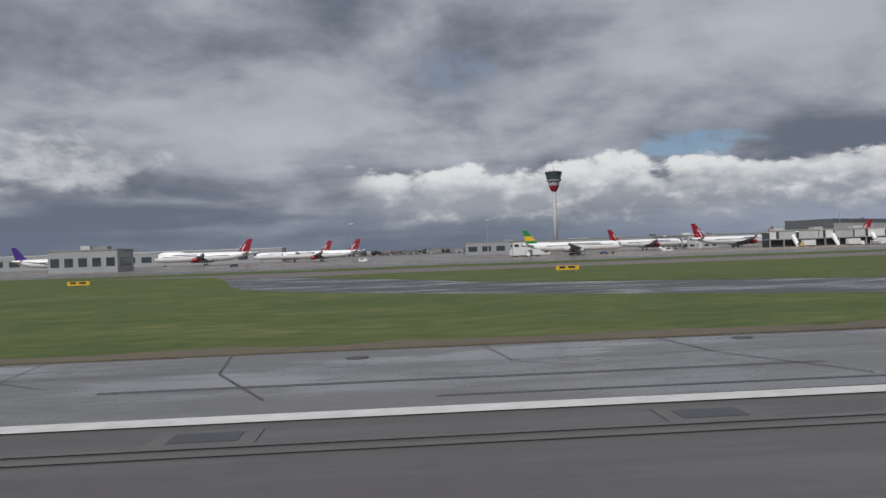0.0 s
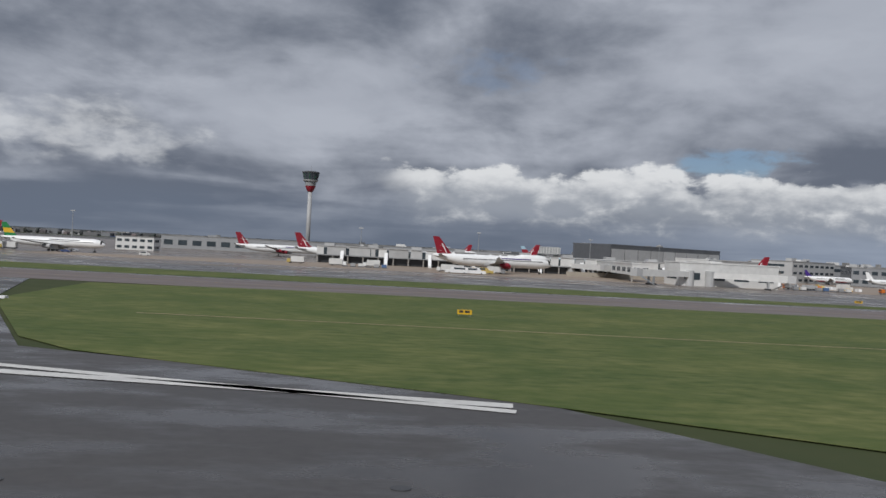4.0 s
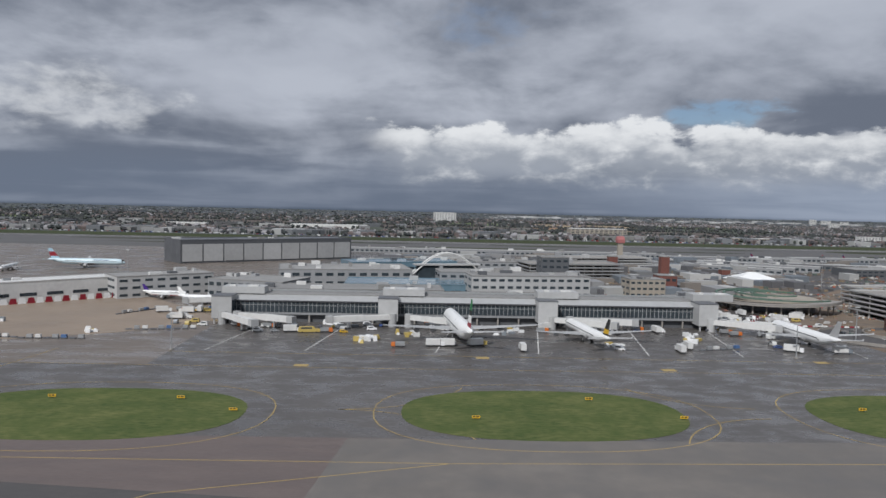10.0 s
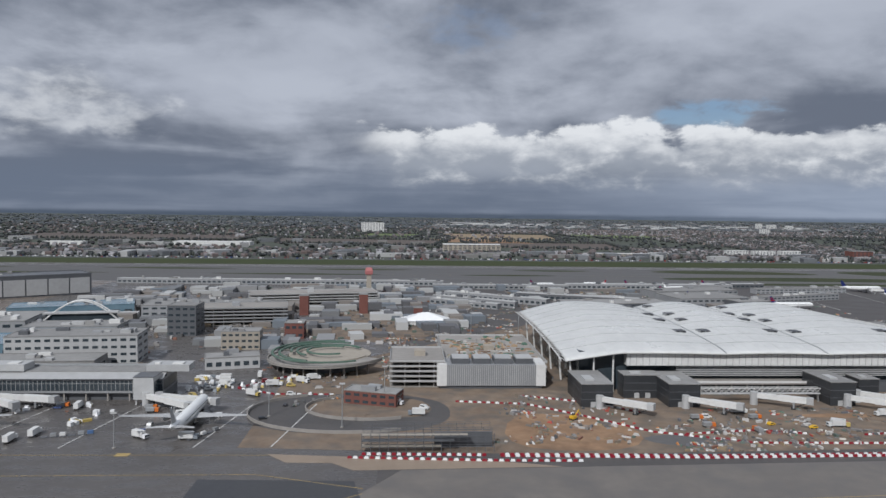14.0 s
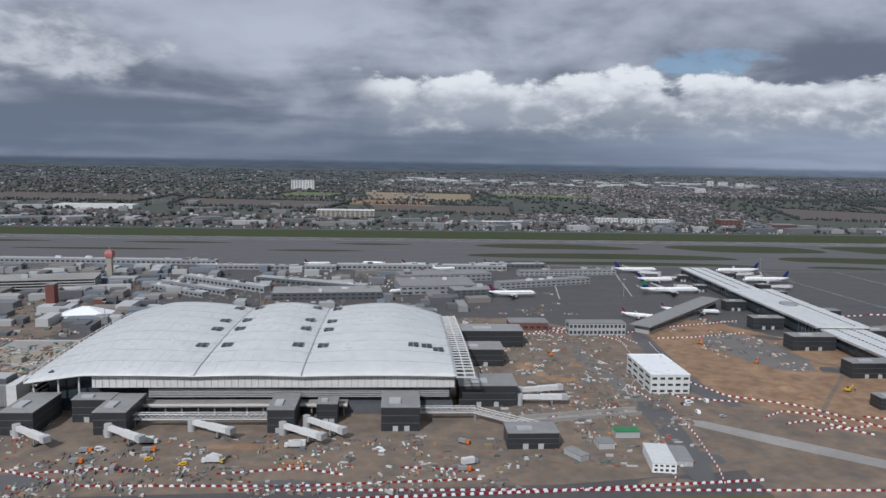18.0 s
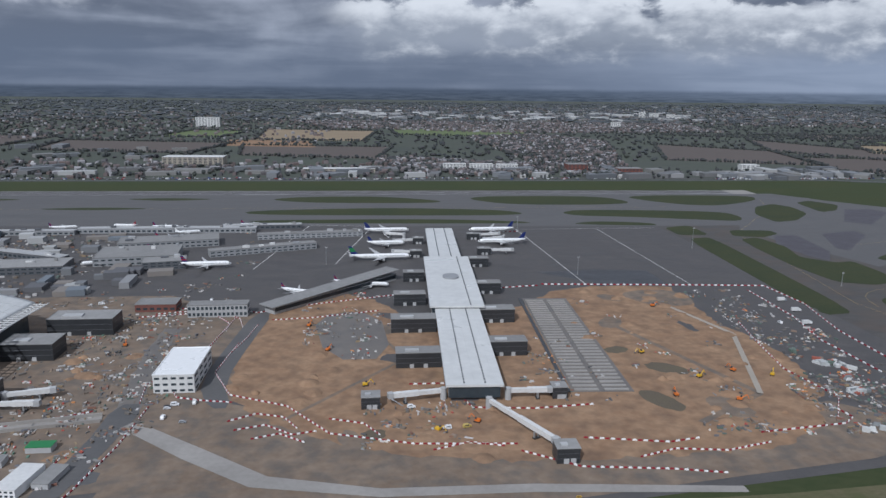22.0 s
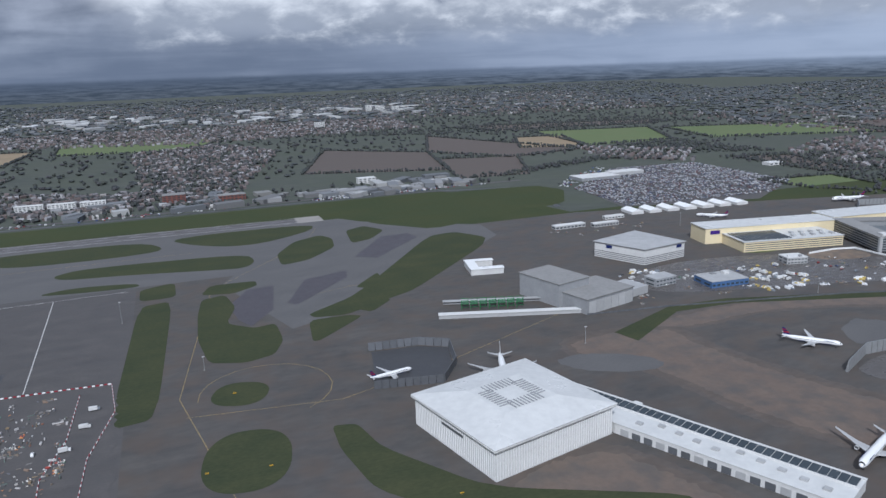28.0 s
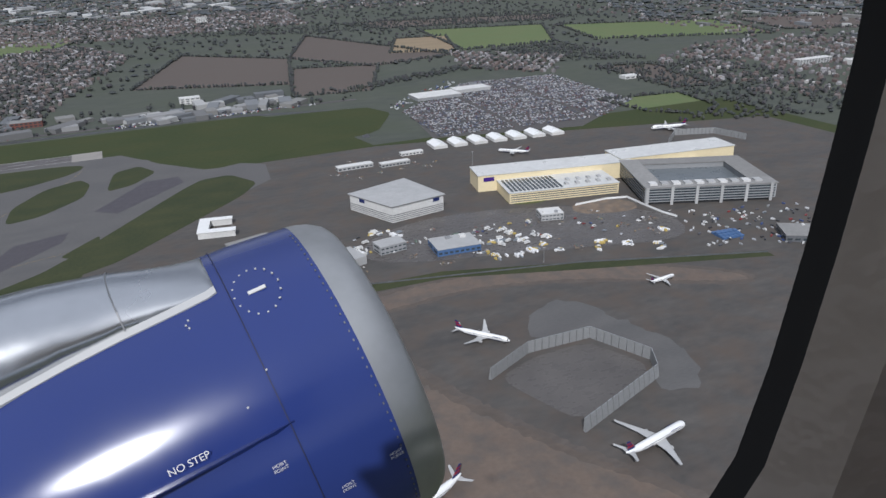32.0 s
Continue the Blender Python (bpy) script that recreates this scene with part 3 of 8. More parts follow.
# islands of the northern taxiways
north = [[(1240, 1320), (1330, 1330), (1420, 1316), (1330, 1296)], [(1500, 1310), (1560, 1340), (1705, 1345), (1825, 1285), (1785, 1262), (1580, 1270)], [(1860, 1310), (1900, 1345), (2125, 1340), (2165, 1255), (2080, 1238), (1930, 1245)],
         [(2165, 1330), (2235, 1350), (2425, 1340), (2410, 1285), (2315, 1225), (2255, 1230), (2200, 1275)], [(1480, 1190), (1710, 1215), (1905, 1190), (1945, 1150), (1885, 1135), (1500, 1150)],
         [(2000, 1160), (2040, 1190), (2280, 1165), (2290, 1110), (2270, 1075), (2225, 1085), (2105, 1118), (2020, 1130)], [(1500, 1105), (1775, 1108), (1920, 1085), (1940, 1064), (1520, 1080)], [(1985, 1058), (2035, 1082), (2120, 1065), (2125, 1040)],
         [(1130, 1216), (1240, 1230), (1340, 1216), (1240, 1200)], [(860, 1316), (980, 1334), (1100, 1316), (980, 1298)], [(490, 1318), (640, 1336), (790, 1318), (640, 1300)], [(100, 1318), (250, 1336), (400, 1318), (250, 1300)],
         [(700, 1218), (880, 1232), (1060, 1216), (880, 1202)], [(200, 1222), (400, 1236), (620, 1220), (400, 1204)], [(-300, 1320), (-150, 1338), (0, 1320), (-150, 1302)], [(-300, 1222), (-100, 1236), (120, 1220), (-100, 1204)]]
for i, poly in enumerate(north):
    patch("grass_island", rounded(poly, 2, 0.22), 0.114 + 0.002 * i, GRASS_SHADED, "grass island by the far runway, toned for cloud shade", "grass")
# eastern taxiways and aprons
patch("apron_maintenance", [(2120, 360), (2330, 200), (3650, 200), (3650, 1010), (3180, 1130), (2900, 1190), (2600, 1190), (2480, 1240), (2300, 1250), (2120, 1180)], 0.045, WORN, "broad worn apron of the maintenance base", "apron")
patch("apron_old_runway", [(2290, 780), (2400, 830), (2690, 1090), (2700, 1180), (2480, 1340), (2400, 1340), (2230, 1000)], 0.055, TARMAC_PALE, "pale disused runway concrete", "taxiway")
east = [[(2125, 945), (2165, 955), (2146, 610), (2108, 604)], [(2125, 1025), (2170, 1042), (2170, 970), (2125, 970)], [(2200, 962), (2215, 1003), (2275, 998), (2275, 975), (2240, 950)],
        [(2200, 940), (2230, 950), (2238, 890), (2222, 832), (2250, 802), (2275, 808), (2275, 750), (2260, 712), (2230, 702), (2195, 716), (2188, 790), (2192, 875)],
        [(2316, 822), (2386, 870), (2584, 1140), (2636, 1147), (2668, 1085), (2636, 1031), (2461, 857), (2419, 836), (2358, 800), (2320, 807)], [(2325, 1135), (2365, 1210), (2415, 1240), (2430, 1205), (2420, 1140), (2365, 1078), (2322, 1064)],
        [(2465, 1252), (2505, 1276), (2530, 1225), (2490, 1168), (2452, 1152)], [(2312, 800), (2360, 798), (2374, 788), (2302, 722)], [(2370, 818), (2402, 842), (2424, 834), (2388, 797)],
        [(2280, 535), (2300, 530), (2308, 485), (2360, 402), (2480, 340), (2470, 316), (2340, 372), (2288, 430), (2278, 495)], [(2395, 905), (2440, 960), (2440, 940), (2405, 895)], [(2060, 420), (2086, 480), (2110, 470), (2104, 390), (2075, 372)]]
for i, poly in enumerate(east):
    patch("grass_island", rounded(poly, 2, 0.13), 0.145 + 0.002 * i, GRASS_SHADED, "mown grass island in a taxiway triangle", "grass")
patch("grass_island", oval(2217, 630, 25, 25, turn=-20), 0.18, GRASS_SHADED, "round mown grass island", "grass")
patch("grass_island", oval(2210, 510, 33, 46, turn=-10), 0.183, GRASS_SHADED, "round mown grass island", "grass")
patch("grass_island", oval(2207, 383, 38, 26), 0.186, GRASS_SHADED, "round mown grass island", "grass")
for i, poly in enumerate(([(2230, 897), (2260, 960), (2295, 964), (2280, 860), (2248, 810), (2237, 836)], [(2301, 879), (2340, 973), (2403, 991), (2396, 957), (2309, 864)], [(2435, 1064), (2510, 1177), (2559, 1179), (2564, 1143), (2464, 1039)])):
    patch("old_paving", poly, 0.12 + 0.01 * i, material("purplish_asphalt", (0.052, 0.047, 0.054), (0.075, 0.068, 0.075), 0.6, grain=0.2, blotch=0.03), "purplish disused asphalt field", "taxiway")
patch("grass_verge", [(2605, 614), (2708, 657), (2787, 652), (2935, 602), (3140, 529), (3139, 513), (2933, 582), (2786, 634), (2706, 639), (2613, 583)], 0.16, GRASS_SHADED, "mown verge along the perimeter road", "grass")
patch("perimeter_grass", rounded([(2490, 1405), (2530, 1284), (2610, 1190), (2773, 1240), (2940, 1290), (3020, 1430), (2990, 1515), (2440, 1560), (1500, 1545), (1500, 1440)], 1, 0.1), 0.068, GRASS_FAR, "smooth mown grass at the runway's end", "grass")
RUST = material("rust_stained_concrete", (0.112, 0.082, 0.063), (0.152, 0.117, 0.092), 0.7, grain=0.2, blotch=0.02, c=(0.080, 0.074, 0.068))
STAINS = [material("faint_rust_stain", (0.074, 0.062, 0.055), (0.122, 0.105, 0.092), 0.7, grain=0.1, blotch=0.02, c=(0.090, 0.074, 0.062), spec=0.3, streak=2.0),
          material("light_rust_stain", (0.088, 0.070, 0.058), (0.130, 0.106, 0.088), 0.7, grain=0.1, blotch=0.02, c=(0.080, 0.068, 0.058), spec=0.3, streak=2.0), RUST]
swathe = rounded([(2552, 618), (2667, 606), (2660, 555), (2680, 469), (2699, 416), (2722, 367), (2745, 320), (2800, 240), (2740, 215), (2660, 290), (2612, 390), (2600, 436), (2588, 512), (2569, 558), (2536, 580)], 2)
verge_ = rounded([(2640, 622), (2805, 634), (2960, 585), (3080, 496), (3062, 474), (2930, 560), (2800, 604), (2680, 590)], 2)
front_ = rounded([(2352, 396), (2458, 424), (2486, 362), (2510, 290), (2470, 262), (2400, 300)], 2)
for i, (m, by) in enumerate(zip(STAINS, (13, 6, -1))):
    patch("worn_apron", ragged(grown(swathe, by), 2.2, 4, 3 + i), 0.080 + 0.005 * i, m, "brown stained apron concrete", "apron")
    patch("worn_apron", ragged(grown(verge_, by * 0.6), 2.0, 4, 6 + i), 0.082 + 0.005 * i, m, "brown stained strip along the perimeter verge", "apron")
    patch("worn_apron", ragged(grown(front_, by), 2.0, 4, 9 + i), 0.081 + 0.005 * i, m, "brown stained concrete before the white hangar", "apron")
patch("scoured_apron", ragged(oval(2556, 548, 50, 22, 40, 2.0, -28), 1.5, 4, 12), 0.098, TARMAC_PALE, "pale bluish scoured asphalt beside the brown swathe", "apron")
patch("scoured_apron", ragged(rounded([(2790, 475), (2835, 536), (2880, 535), (2900, 455), (2920, 395), (2880, 350), (2850, 360), (2880, 405), (2856, 468)], 2), 4, 7, 5), 0.098, TARMAC_PALE, "pale scoured concrete beyond a blast wall", "apron")
# building site
patch("site_soil_west", [(985, 330), (1130, 318), (1460, 330), (1560, 345), (1560, 640), (1500, 700), (1190, 700), (985, 480)], 0.10, DIRT, "churned brown soil of a building site", "building site")
patch("site_earth", ragged(rounded([(1590, 560), (1600, 440), (1700, 372), (1800, 358), (1960, 366), (2020, 470), (2008, 700), (1990, 712), (1890, 712), (1830, 640), (1740, 600), (1680, 700), (1610, 690)], 1, 0.2), 2.5, 6, 6), 0.14, EARTH, "bare orange-brown earth of a building site", "building site")
patch("site_hardstanding", rounded([(1640, 630), (1660, 520), (1710, 520), (1700, 640)], 1), 0.19, SLAB, "grey hardstanding on the bare earth", "building site")
patch("site_mound", rounded([(1935, 690), (1960, 640), (2010, 640), (2005, 700)], 2), 0.19, DIRT, "dark patch of dug soil", "building site")
patch("site_yard", ragged([(2004, 712), (2000, 580), (2026, 520), (2010, 430), (2060, 372), (2120, 380), (2110, 712)], 2.5, 6, 7), 0.17, TARMAC, "asphalt storage yard beside the earthworks", "building site")
patch("site_haul_road", [(1550, 425), (1600, 386), (1640, 354), (1700, 338), (1780, 337), (1890, 327), (1890, 321), (1780, 329), (1700, 330), (1632, 344), (1590, 376), (1544, 416)], 0.20, CONCRETE, "pale concrete haul road", "road")
patch("site_road", rounded([(1588, 640), (1580, 560), (1575, 480), (1590, 440), (1605, 440), (1592, 480), (1597, 560), (1605, 640)], 1), 0.19, TARMAC_PALE, "dusty asphalt site road between barriers", "road")
patch("site_track", ragged([(1519, 600), (1521, 535), (1528, 470), (1532, 440), (1549, 440), (1543, 475), (1536, 535), (1534, 600)], 1.2, 6, 12), 0.192, SLAB, "trodden pale track past the site office", "road")
patch("site_road", rounded([(1530, 450), (1531, 392), (1521, 330), (1537, 326), (1546, 392), (1550, 450)], 1), 0.196, TARMAC_PALE, "dusty asphalt site road past the cabins", "road")
patch("runway_shoulder", rounded([(-300, 22), (50, 22), (62, 28), (44, 37), (-300, 37)], 1, 0.15), 0.075, WET_SLAB, "wet pale concrete runway shoulder", "runway")
mud = random.Random(5)
top = [(-300 + i * 3.0, 38.6 + mud.uniform(-0.5, 0.8)) for i in range(112)]
patch("mud_edge", [(-300, 36.2), (33, 36.2)] + [p for p in reversed(top)], 0.138, MUD, "muddy worn edge between shoulder and grass", "soil")
for i in range(26):
    wx, wy = mud.uniform(1610, 1990), mud.uniform(380, 690)
    if wx < 1735 or wx > 1885:
        patch("soil_patch", ragged(oval(wx, wy, mud.uniform(6, 22), mud.uniform(4, 12), 18, 2.0, mud.uniform(0, 180)), 1.2, 5, i), 0.146 + 0.001 * i, (DIRT, EARTH, TARMAC, DIRT, MUD)[i % 5], "trampled soil patch on the earthworks", "building site")
for i in range(18):
    wx, wy = mud.uniform(1195, 1545), mud.uniform(330, 392) if i % 2 else mud.uniform(440, 620)
    if wy < 400 or wx > 1465:
        patch("soil_patch", ragged(oval(wx, wy, mud.uniform(8, 26), mud.uniform(4, 12), 18, 2.0, mud.uniform(-15, 15)), 1.2, 5, i + 40), 0.125 + 0.001 * i, (TARMAC_PALE, DIRT, EARTH)[i % 3], "asphalt and soil patch of the building site", "building site")
patch("apron_dark_patch", [(1877, 774), (1927, 730), (1929, 712), (2005, 715), (2005, 776), (1942, 782)], 0.07, TARMAC_DARK, "freshly laid dark asphalt on the stands", "apron")
patch("shelter_pad", [(2335, 592), (2395, 580), (2416, 610), (2428, 652), (2403, 668), (2352, 674)], 0.11, TARMAC_DARK, "dark pad inside a blast pen", "apron")
patch("site_soil_south", [(1558, 640), (1556, 305), (1800, 322), (1980, 350), (2055, 374), (2000, 425), (1800, 378), (1700, 406), (1604, 446), (1598, 560), (1596, 640)], 0.12, DIRT, "trampled brown soil and gravel by the site roads", "building site")
# painted lines
mk = thing("runway_markings", "white paint lines on the damp runway", "marking", kind="structure")
stripe("edge_line", [(-2400, 21.5), (3600, 21.5)], 1.0, 0.10, WHITE_LINE, "", parent=mk)
stripe("cross_bar", [(187, 76), (215, 55.5)], 1.8, 0.13, WHITE_LINE, "", parent=mk)
stripe("cross_bar", [(197.5, 82), (204, 49.5)], 2.5, 0.135, WHITE_LINE, "", parent=mk)
stripe("cross_bar", [(243, 62), (300, 56)], 1.6, 0.13, WHITE_LINE, "", parent=mk)
stripe("cross_bar", [(243, 66), (300, 54)], 1.2, 0.13, WHITE_LINE, "", parent=mk)
stripe("taxi_line", [(95, 43.5), (123.9, 35.4), (145.1, 29.2), (160.1, 24.2), (185, 17)], 0.2, 0.13, YELLOW_LINE, "", parent=mk)
stripe("paving_strip", [(140, 51.8), (151.5, 49.9), (174.6, 46.2), (184, 44.9)], 1.6, 0.125, CONCRETE, "pale concrete strip between pavings", parent=mk)
stripe("taxi_line", [(184, 43.2), (196.8, 41.5), (205, 40.6), (220.7, 39.6), (262, 36.9)], 0.3, 0.125, YELLOW_LINE, "", parent=mk)
stripe("drain_line", [(250, 109), (590, 106)], 0.6, 0.16, material("yellowed_kerb", (0.30, 0.24, 0.13), (0.22, 0.18, 0.10), 0.8), "yellowed concrete drain kerb in the grass", parent=mk)
far = thing("far_runway_markings", "white paint lines on the far runway", "marking", kind="structure")
for yy in (1372, 1414):
    stripe("edge_line", [(-2000, yy + 2), (2400, yy - 2)], 1.4, 0.13, WHITE_LINE, "", parent=far)
stripe("centre_line", [(-2000, 1395), (2380, 1391)], 1.2, 0.13, WHITE_LINE, "", parent=far, dash=(30, 20))
tx = thing("taxiway_lines", "thin yellow guide lines winding over the taxiways", "marking", kind="structure")
for pts in ([(-2400, 190), (560, 190), (760, 186), (1000, 190)], [(200, 300), (560, 300), (700, 297), (1000, 296), (1045, 280)],
oval(647, 231, 58, 38, 40) + [(705, 231)], oval(793, 234, 56, 38, 40) + [(849, 234)], oval(926, 232, 50, 39, 40) + [(976, 232)], [(590, 150), (575, 215), (590, 330)],
            arc(725, 190, 46, 20, 90), arc(725, 282, 46, -90, -20), arc(868, 190, 40, 90, 160), arc(868, 282, 40, 200, 270),
            [(630, 110), (690, 165), (760, 186)], [(1045, 255), (1075, 258), (1300, 272), (1560, 305)], [(640, 326), (1018, 319)],
            [(1015, 200), (990, 236), (1045, 275)], [(2180, 200), (2200, 440), (2165, 640), (2215, 980), (2380, 1190), (2420, 1300)], [(2340, 900), (2500, 940), (2640, 1080)],
            [(1000, 1215), (2200, 1212)], arc(2240, 628, 60, -60, 180), [(2170, 600), (2300, 580), (2420, 620), (2600, 700)]):
    stripe("guide_line", pts, 0.4, 0.109, YELLOW_LINE, "", parent=tx)
for x in (655, 700, 760, 808, 860, 905, 965, 1000):
    stripe("stand_line", [(x, 330), (x + 12, 404)], 0.6, 0.20, WHITE_LINE if x % 3 else YELLOW_LINE, "", parent=tx)
for a, b in (((1918, 720), (1900, 1020)), ((2030, 715), (2020, 1020)), ((1560, 800), (1600, 1060)), ((1690, 1040), (1650, 820)), ((1900, 1020), (2110, 1025)), ((1600, 1062), (1690, 1050))):
    stripe("stand_line", [a, b], 0.9, 0.20, WHITE_LINE, "", parent=tx)

wm = thing("runway_wear", "tyre marks, seams and grating plates on the runway", "marking", kind="structure")
for y in (17.2, 18.0):
    stripe("tyre_mark", [(-300, y), (700, y + 1.5)], 0.35, 0.09, FRAME, "", parent=wm)
streak = random.Random(12)
for i in range(60):
    x, y = streak.uniform(-120, 620), streak.choice((streak.uniform(3, 15), streak.uniform(22.5, 36)))
    stripe("tyre_mark", [(x, y), (x + streak.uniform(8, 60), y + streak.uniform(-0.5, 0.5))], streak.uniform(0.15, 0.5), 0.081 + 0.0001 * i, JOINT if i % 3 else FRAME, "", parent=wm)
for i in range(36):
    patch_x = -120 + i * 14.2
    part("grating", Shape().box(patch_x, 18.9, 0.05, patch_x + 1.9, 19.9, 0.10), TARMAC_DARK, wm, "dark drain grating")
    part("grating_frame", Shape().box(patch_x - 0.5, 18.6, 0.05, patch_x + 2.4, 20.2, 0.085), FRAME, wm)
for i in range(22):
    x = -92 + i * 7.1 + (i * 37 % 11) * 0.5
    if i % 4 != 1:
        stripe("slab_joint", [(x, 24.3 + (i % 3) * 2), (x - 3.0, 30.5), (x - 3.8, 36.6)], 0.05 if i % 3 else 0.1, 0.10, JOINT, "", parent=wm)
stripe("slab_joint", [(-300, 30.6), (48, 31)], 0.06, 0.10, JOINT, "", parent=wm)
for i in range(22):
    x = -60 + i * 17.3 + (i * 53 % 17)
    part("drain_pot", Shape().prism(oval(x, 33.5 + (i % 3) * 1.2, 0.55, 0.4, 10, 2), 0.05, 0.11), TARMAC_DARK, wm, "dark drain pot lid")
dots = thing("marker_row", "row of red and white marker blocks on the asphalt", "marker boards")
for i in range(24):
    part("marker_block", Shape().box(169 + i * 1.95, 121, 0.07, 170.3 + i * 1.95, 121.6, 0.3), WHITE if i % 2 else RED, dots)
part("marker_block", Shape().box(222, 121, 0.07, 223.6, 122, 0.5), WHITE, dots)
patch("site_loop_road", oval(1032, 388, 54, 38, 40), 0.125, TARMAC, "dark looping site road round a brick office", "road")
patch("soil_field", ragged(rounded([(960, 600), (1080, 592), (1092, 700), (1045, 785), (975, 765)], 2), 2.5, 6, 21), 0.128, DIRT, "bare churned soil behind the curved ramp", "building site")
for grow, label in ((54.5, "low concrete parapet outside the looping site road"), (35, "low concrete parapet inside the looping site road")):
    pw = thing("parapet", label, "wall")
    rim = [(1032 + (grow == 35) * 10 + grow * math.cos(radians(a)), 388 + (grow == 35) * 8 + grow * 0.70 * math.sin(radians(a))) for a in range(120, 306, 6)]
    for a, b in zip(rim, rim[1:]):
        a, b = Vector(a), Vector(b)
        w = Vector((a.y - b.y, b.x - a.x)).normalized() * 0.25
        part("panel", Shape().prism([tuple(a - w), tuple(b - w), tuple(b + w), tuple(a + w)], 0.1, 1.7), CONCRETE, pw)
patch("site_loop_island", ragged(oval(1042, 396, 34, 22, 30), 1.2, 5, 9), 0.14, DIRT, "paved island with a brick office", "road")
patch("site_brown_yard", rounded([(1105, 325), (1175, 322), (1180, 370), (1120, 392)], 2), 0.13, EARTH, "brown bare yard with diggers", "building site")

# ---- buildings ----
WINDOW = {}


def window_mesh(w, h, mat=None):
    key = (round(w, 2), round(h, 2), mat)
    if key not in WINDOW:
        WINDOW[key] = Shape().box(-w / 2, -0.12, 0, w / 2, 0.1, h).mesh("window", mat or GLASS)
    return WINDOW[key]


def block(x, y, w, d, h, turn=0, wall=None, roof=None, storeys=0, bays=0, name="building", label="", category="building", band=False, plant=0, z=0, sides=True, parapet=0.6, wh=0.5, legs=False, seed=0, far_off=False):
    """A building on a front-left corner (x, y): w along its front, d behind it. Windows are pieces of their own."""
    t = thing(name, label, category, x, y, z, turn)
    wall, roof = wall or GREY, roof or ROOFGREY
    base = 3.5 if legs else 0
    part("wall", Shape().box(0, 0, base, w, d, h), wall, t)
    rim = Shape().box(-0.25, -0.25, h, w + 0.25, d + 0.25, h + 0.25)
    for a in ((-0.25, -0.25, w + 0.25, 0.35), (-0.25, d - 0.35, w + 0.25, d + 0.25), (-0.25, 0.35, 0.35, d - 0.35), (w - 0.35, 0.35, w + 0.25, d - 0.35)):
        rim.box(a[0], a[1], h + 0.25, a[2], a[3], h + parapet)
    part("roof", rim, roof, t)
    if legs:
        for i in range(int(w // 12) + 1):
            part("column", Shape().box(i * 12 if i * 12 < w else w - 1, 1, 0, min(w, i * 12 + 0.8), 1.8, base), CONCRETE, t)
            part("column", Shape().box(i * 12 if i * 12 < w else w - 1, d - 2, 0, min(w, i * 12 + 0.8), d - 1.2, base), CONCRETE, t)
    fh = (h - base) / max(storeys, 1)
    for s in range(storeys):
        zz = base + fh * s + fh * 0.28
        if band:
            part("window", window_mesh(w - 1.6, fh * wh), None or window_mesh(w - 1.6, fh * wh).materials[0], t, at=pose(w / 2, 0, zz))
            k = max(int(w / 6), 1)
            m = Shape()
            for i in range(k):
                m.box((i + 0.5) * w / k - 0.12, -0.22, zz, (i + 0.5) * w / k + 0.12, -0.1, zz + fh * wh)
            part("mullion_row", m, STEEL, t)
            if sides:
                for sx, rot in ((0, -90), (w, 90)):
                    part("window", window_mesh(d - 1.6, fh * wh), None, t, at=pose(sx, d / 2, zz, 0, 0, rot))
        elif bays:
            ww = w / bays * 0.62
            if far_off:
                row = Shape()
                for i in range(bays):
                    row.box((i + 0.5) * w / bays - ww / 2, -0.12, zz, (i + 0.5) * w / bays + ww / 2, 0.1, zz + fh * wh)
                tagged(part("window_row", row, GLASS, t), kind="stuff")
                continue
            for i in range(bays):
                part("window", window_mesh(ww, fh * wh), None, t, at=pose((i + 0.5) * w / bays, 0, zz))
            if sides:
                sb = max(int(bays * d / w * 0.5), 1)
                for sx, rot in ((0, -90), (w, 90)):
                    for i in range(sb):
                        part("window", window_mesh(d / sb * 0.62, fh * wh), None, t, at=pose(sx, (i + 0.5) * d / sb, zz, 0, 0, rot))
    rnd = random.Random(seed + int(x) * 7 + int(y))
    for i in range(plant):
        a, b, c = rnd.uniform(2, min(9, w * 0.3)), rnd.uniform(2, min(7, d * 0.35)), rnd.uniform(1.0, 3.2)
        px, py = rnd.uniform(1, w - a - 1), rnd.uniform(1, d - b - 1)
        part("roof_plant", Shape().box(px, py, h + 0.25, px + a, py + b, h + 0.25 + c), rnd.choice((GREY, LIGHTGREY, OFFWHITE, DARKGREY, ROOFGREY)), t)
    return t


# western pier: white hall, links and gate rooms
block(470, 450, 98, 22, 13, 45, OFFWHITE, OFFWHITE, 1, 6, "pier_hall", "long white pier hall with few dark windows", wh=0.16, plant=2, sides=False)
block(548, 498, 68, 30, 15, 38, LIGHTGREY, ROOFGREY, 3, 8, "pier_offices", "light grey three-storey pier block with strip windows", plant=5, wh=0.34)
block(415, 345, 52, 16, 11, 8, OFFWHITE, OFFWHITE, 1, 4, "gate_room", "white gate building with dark doorway", wh=0.3, plant=1)


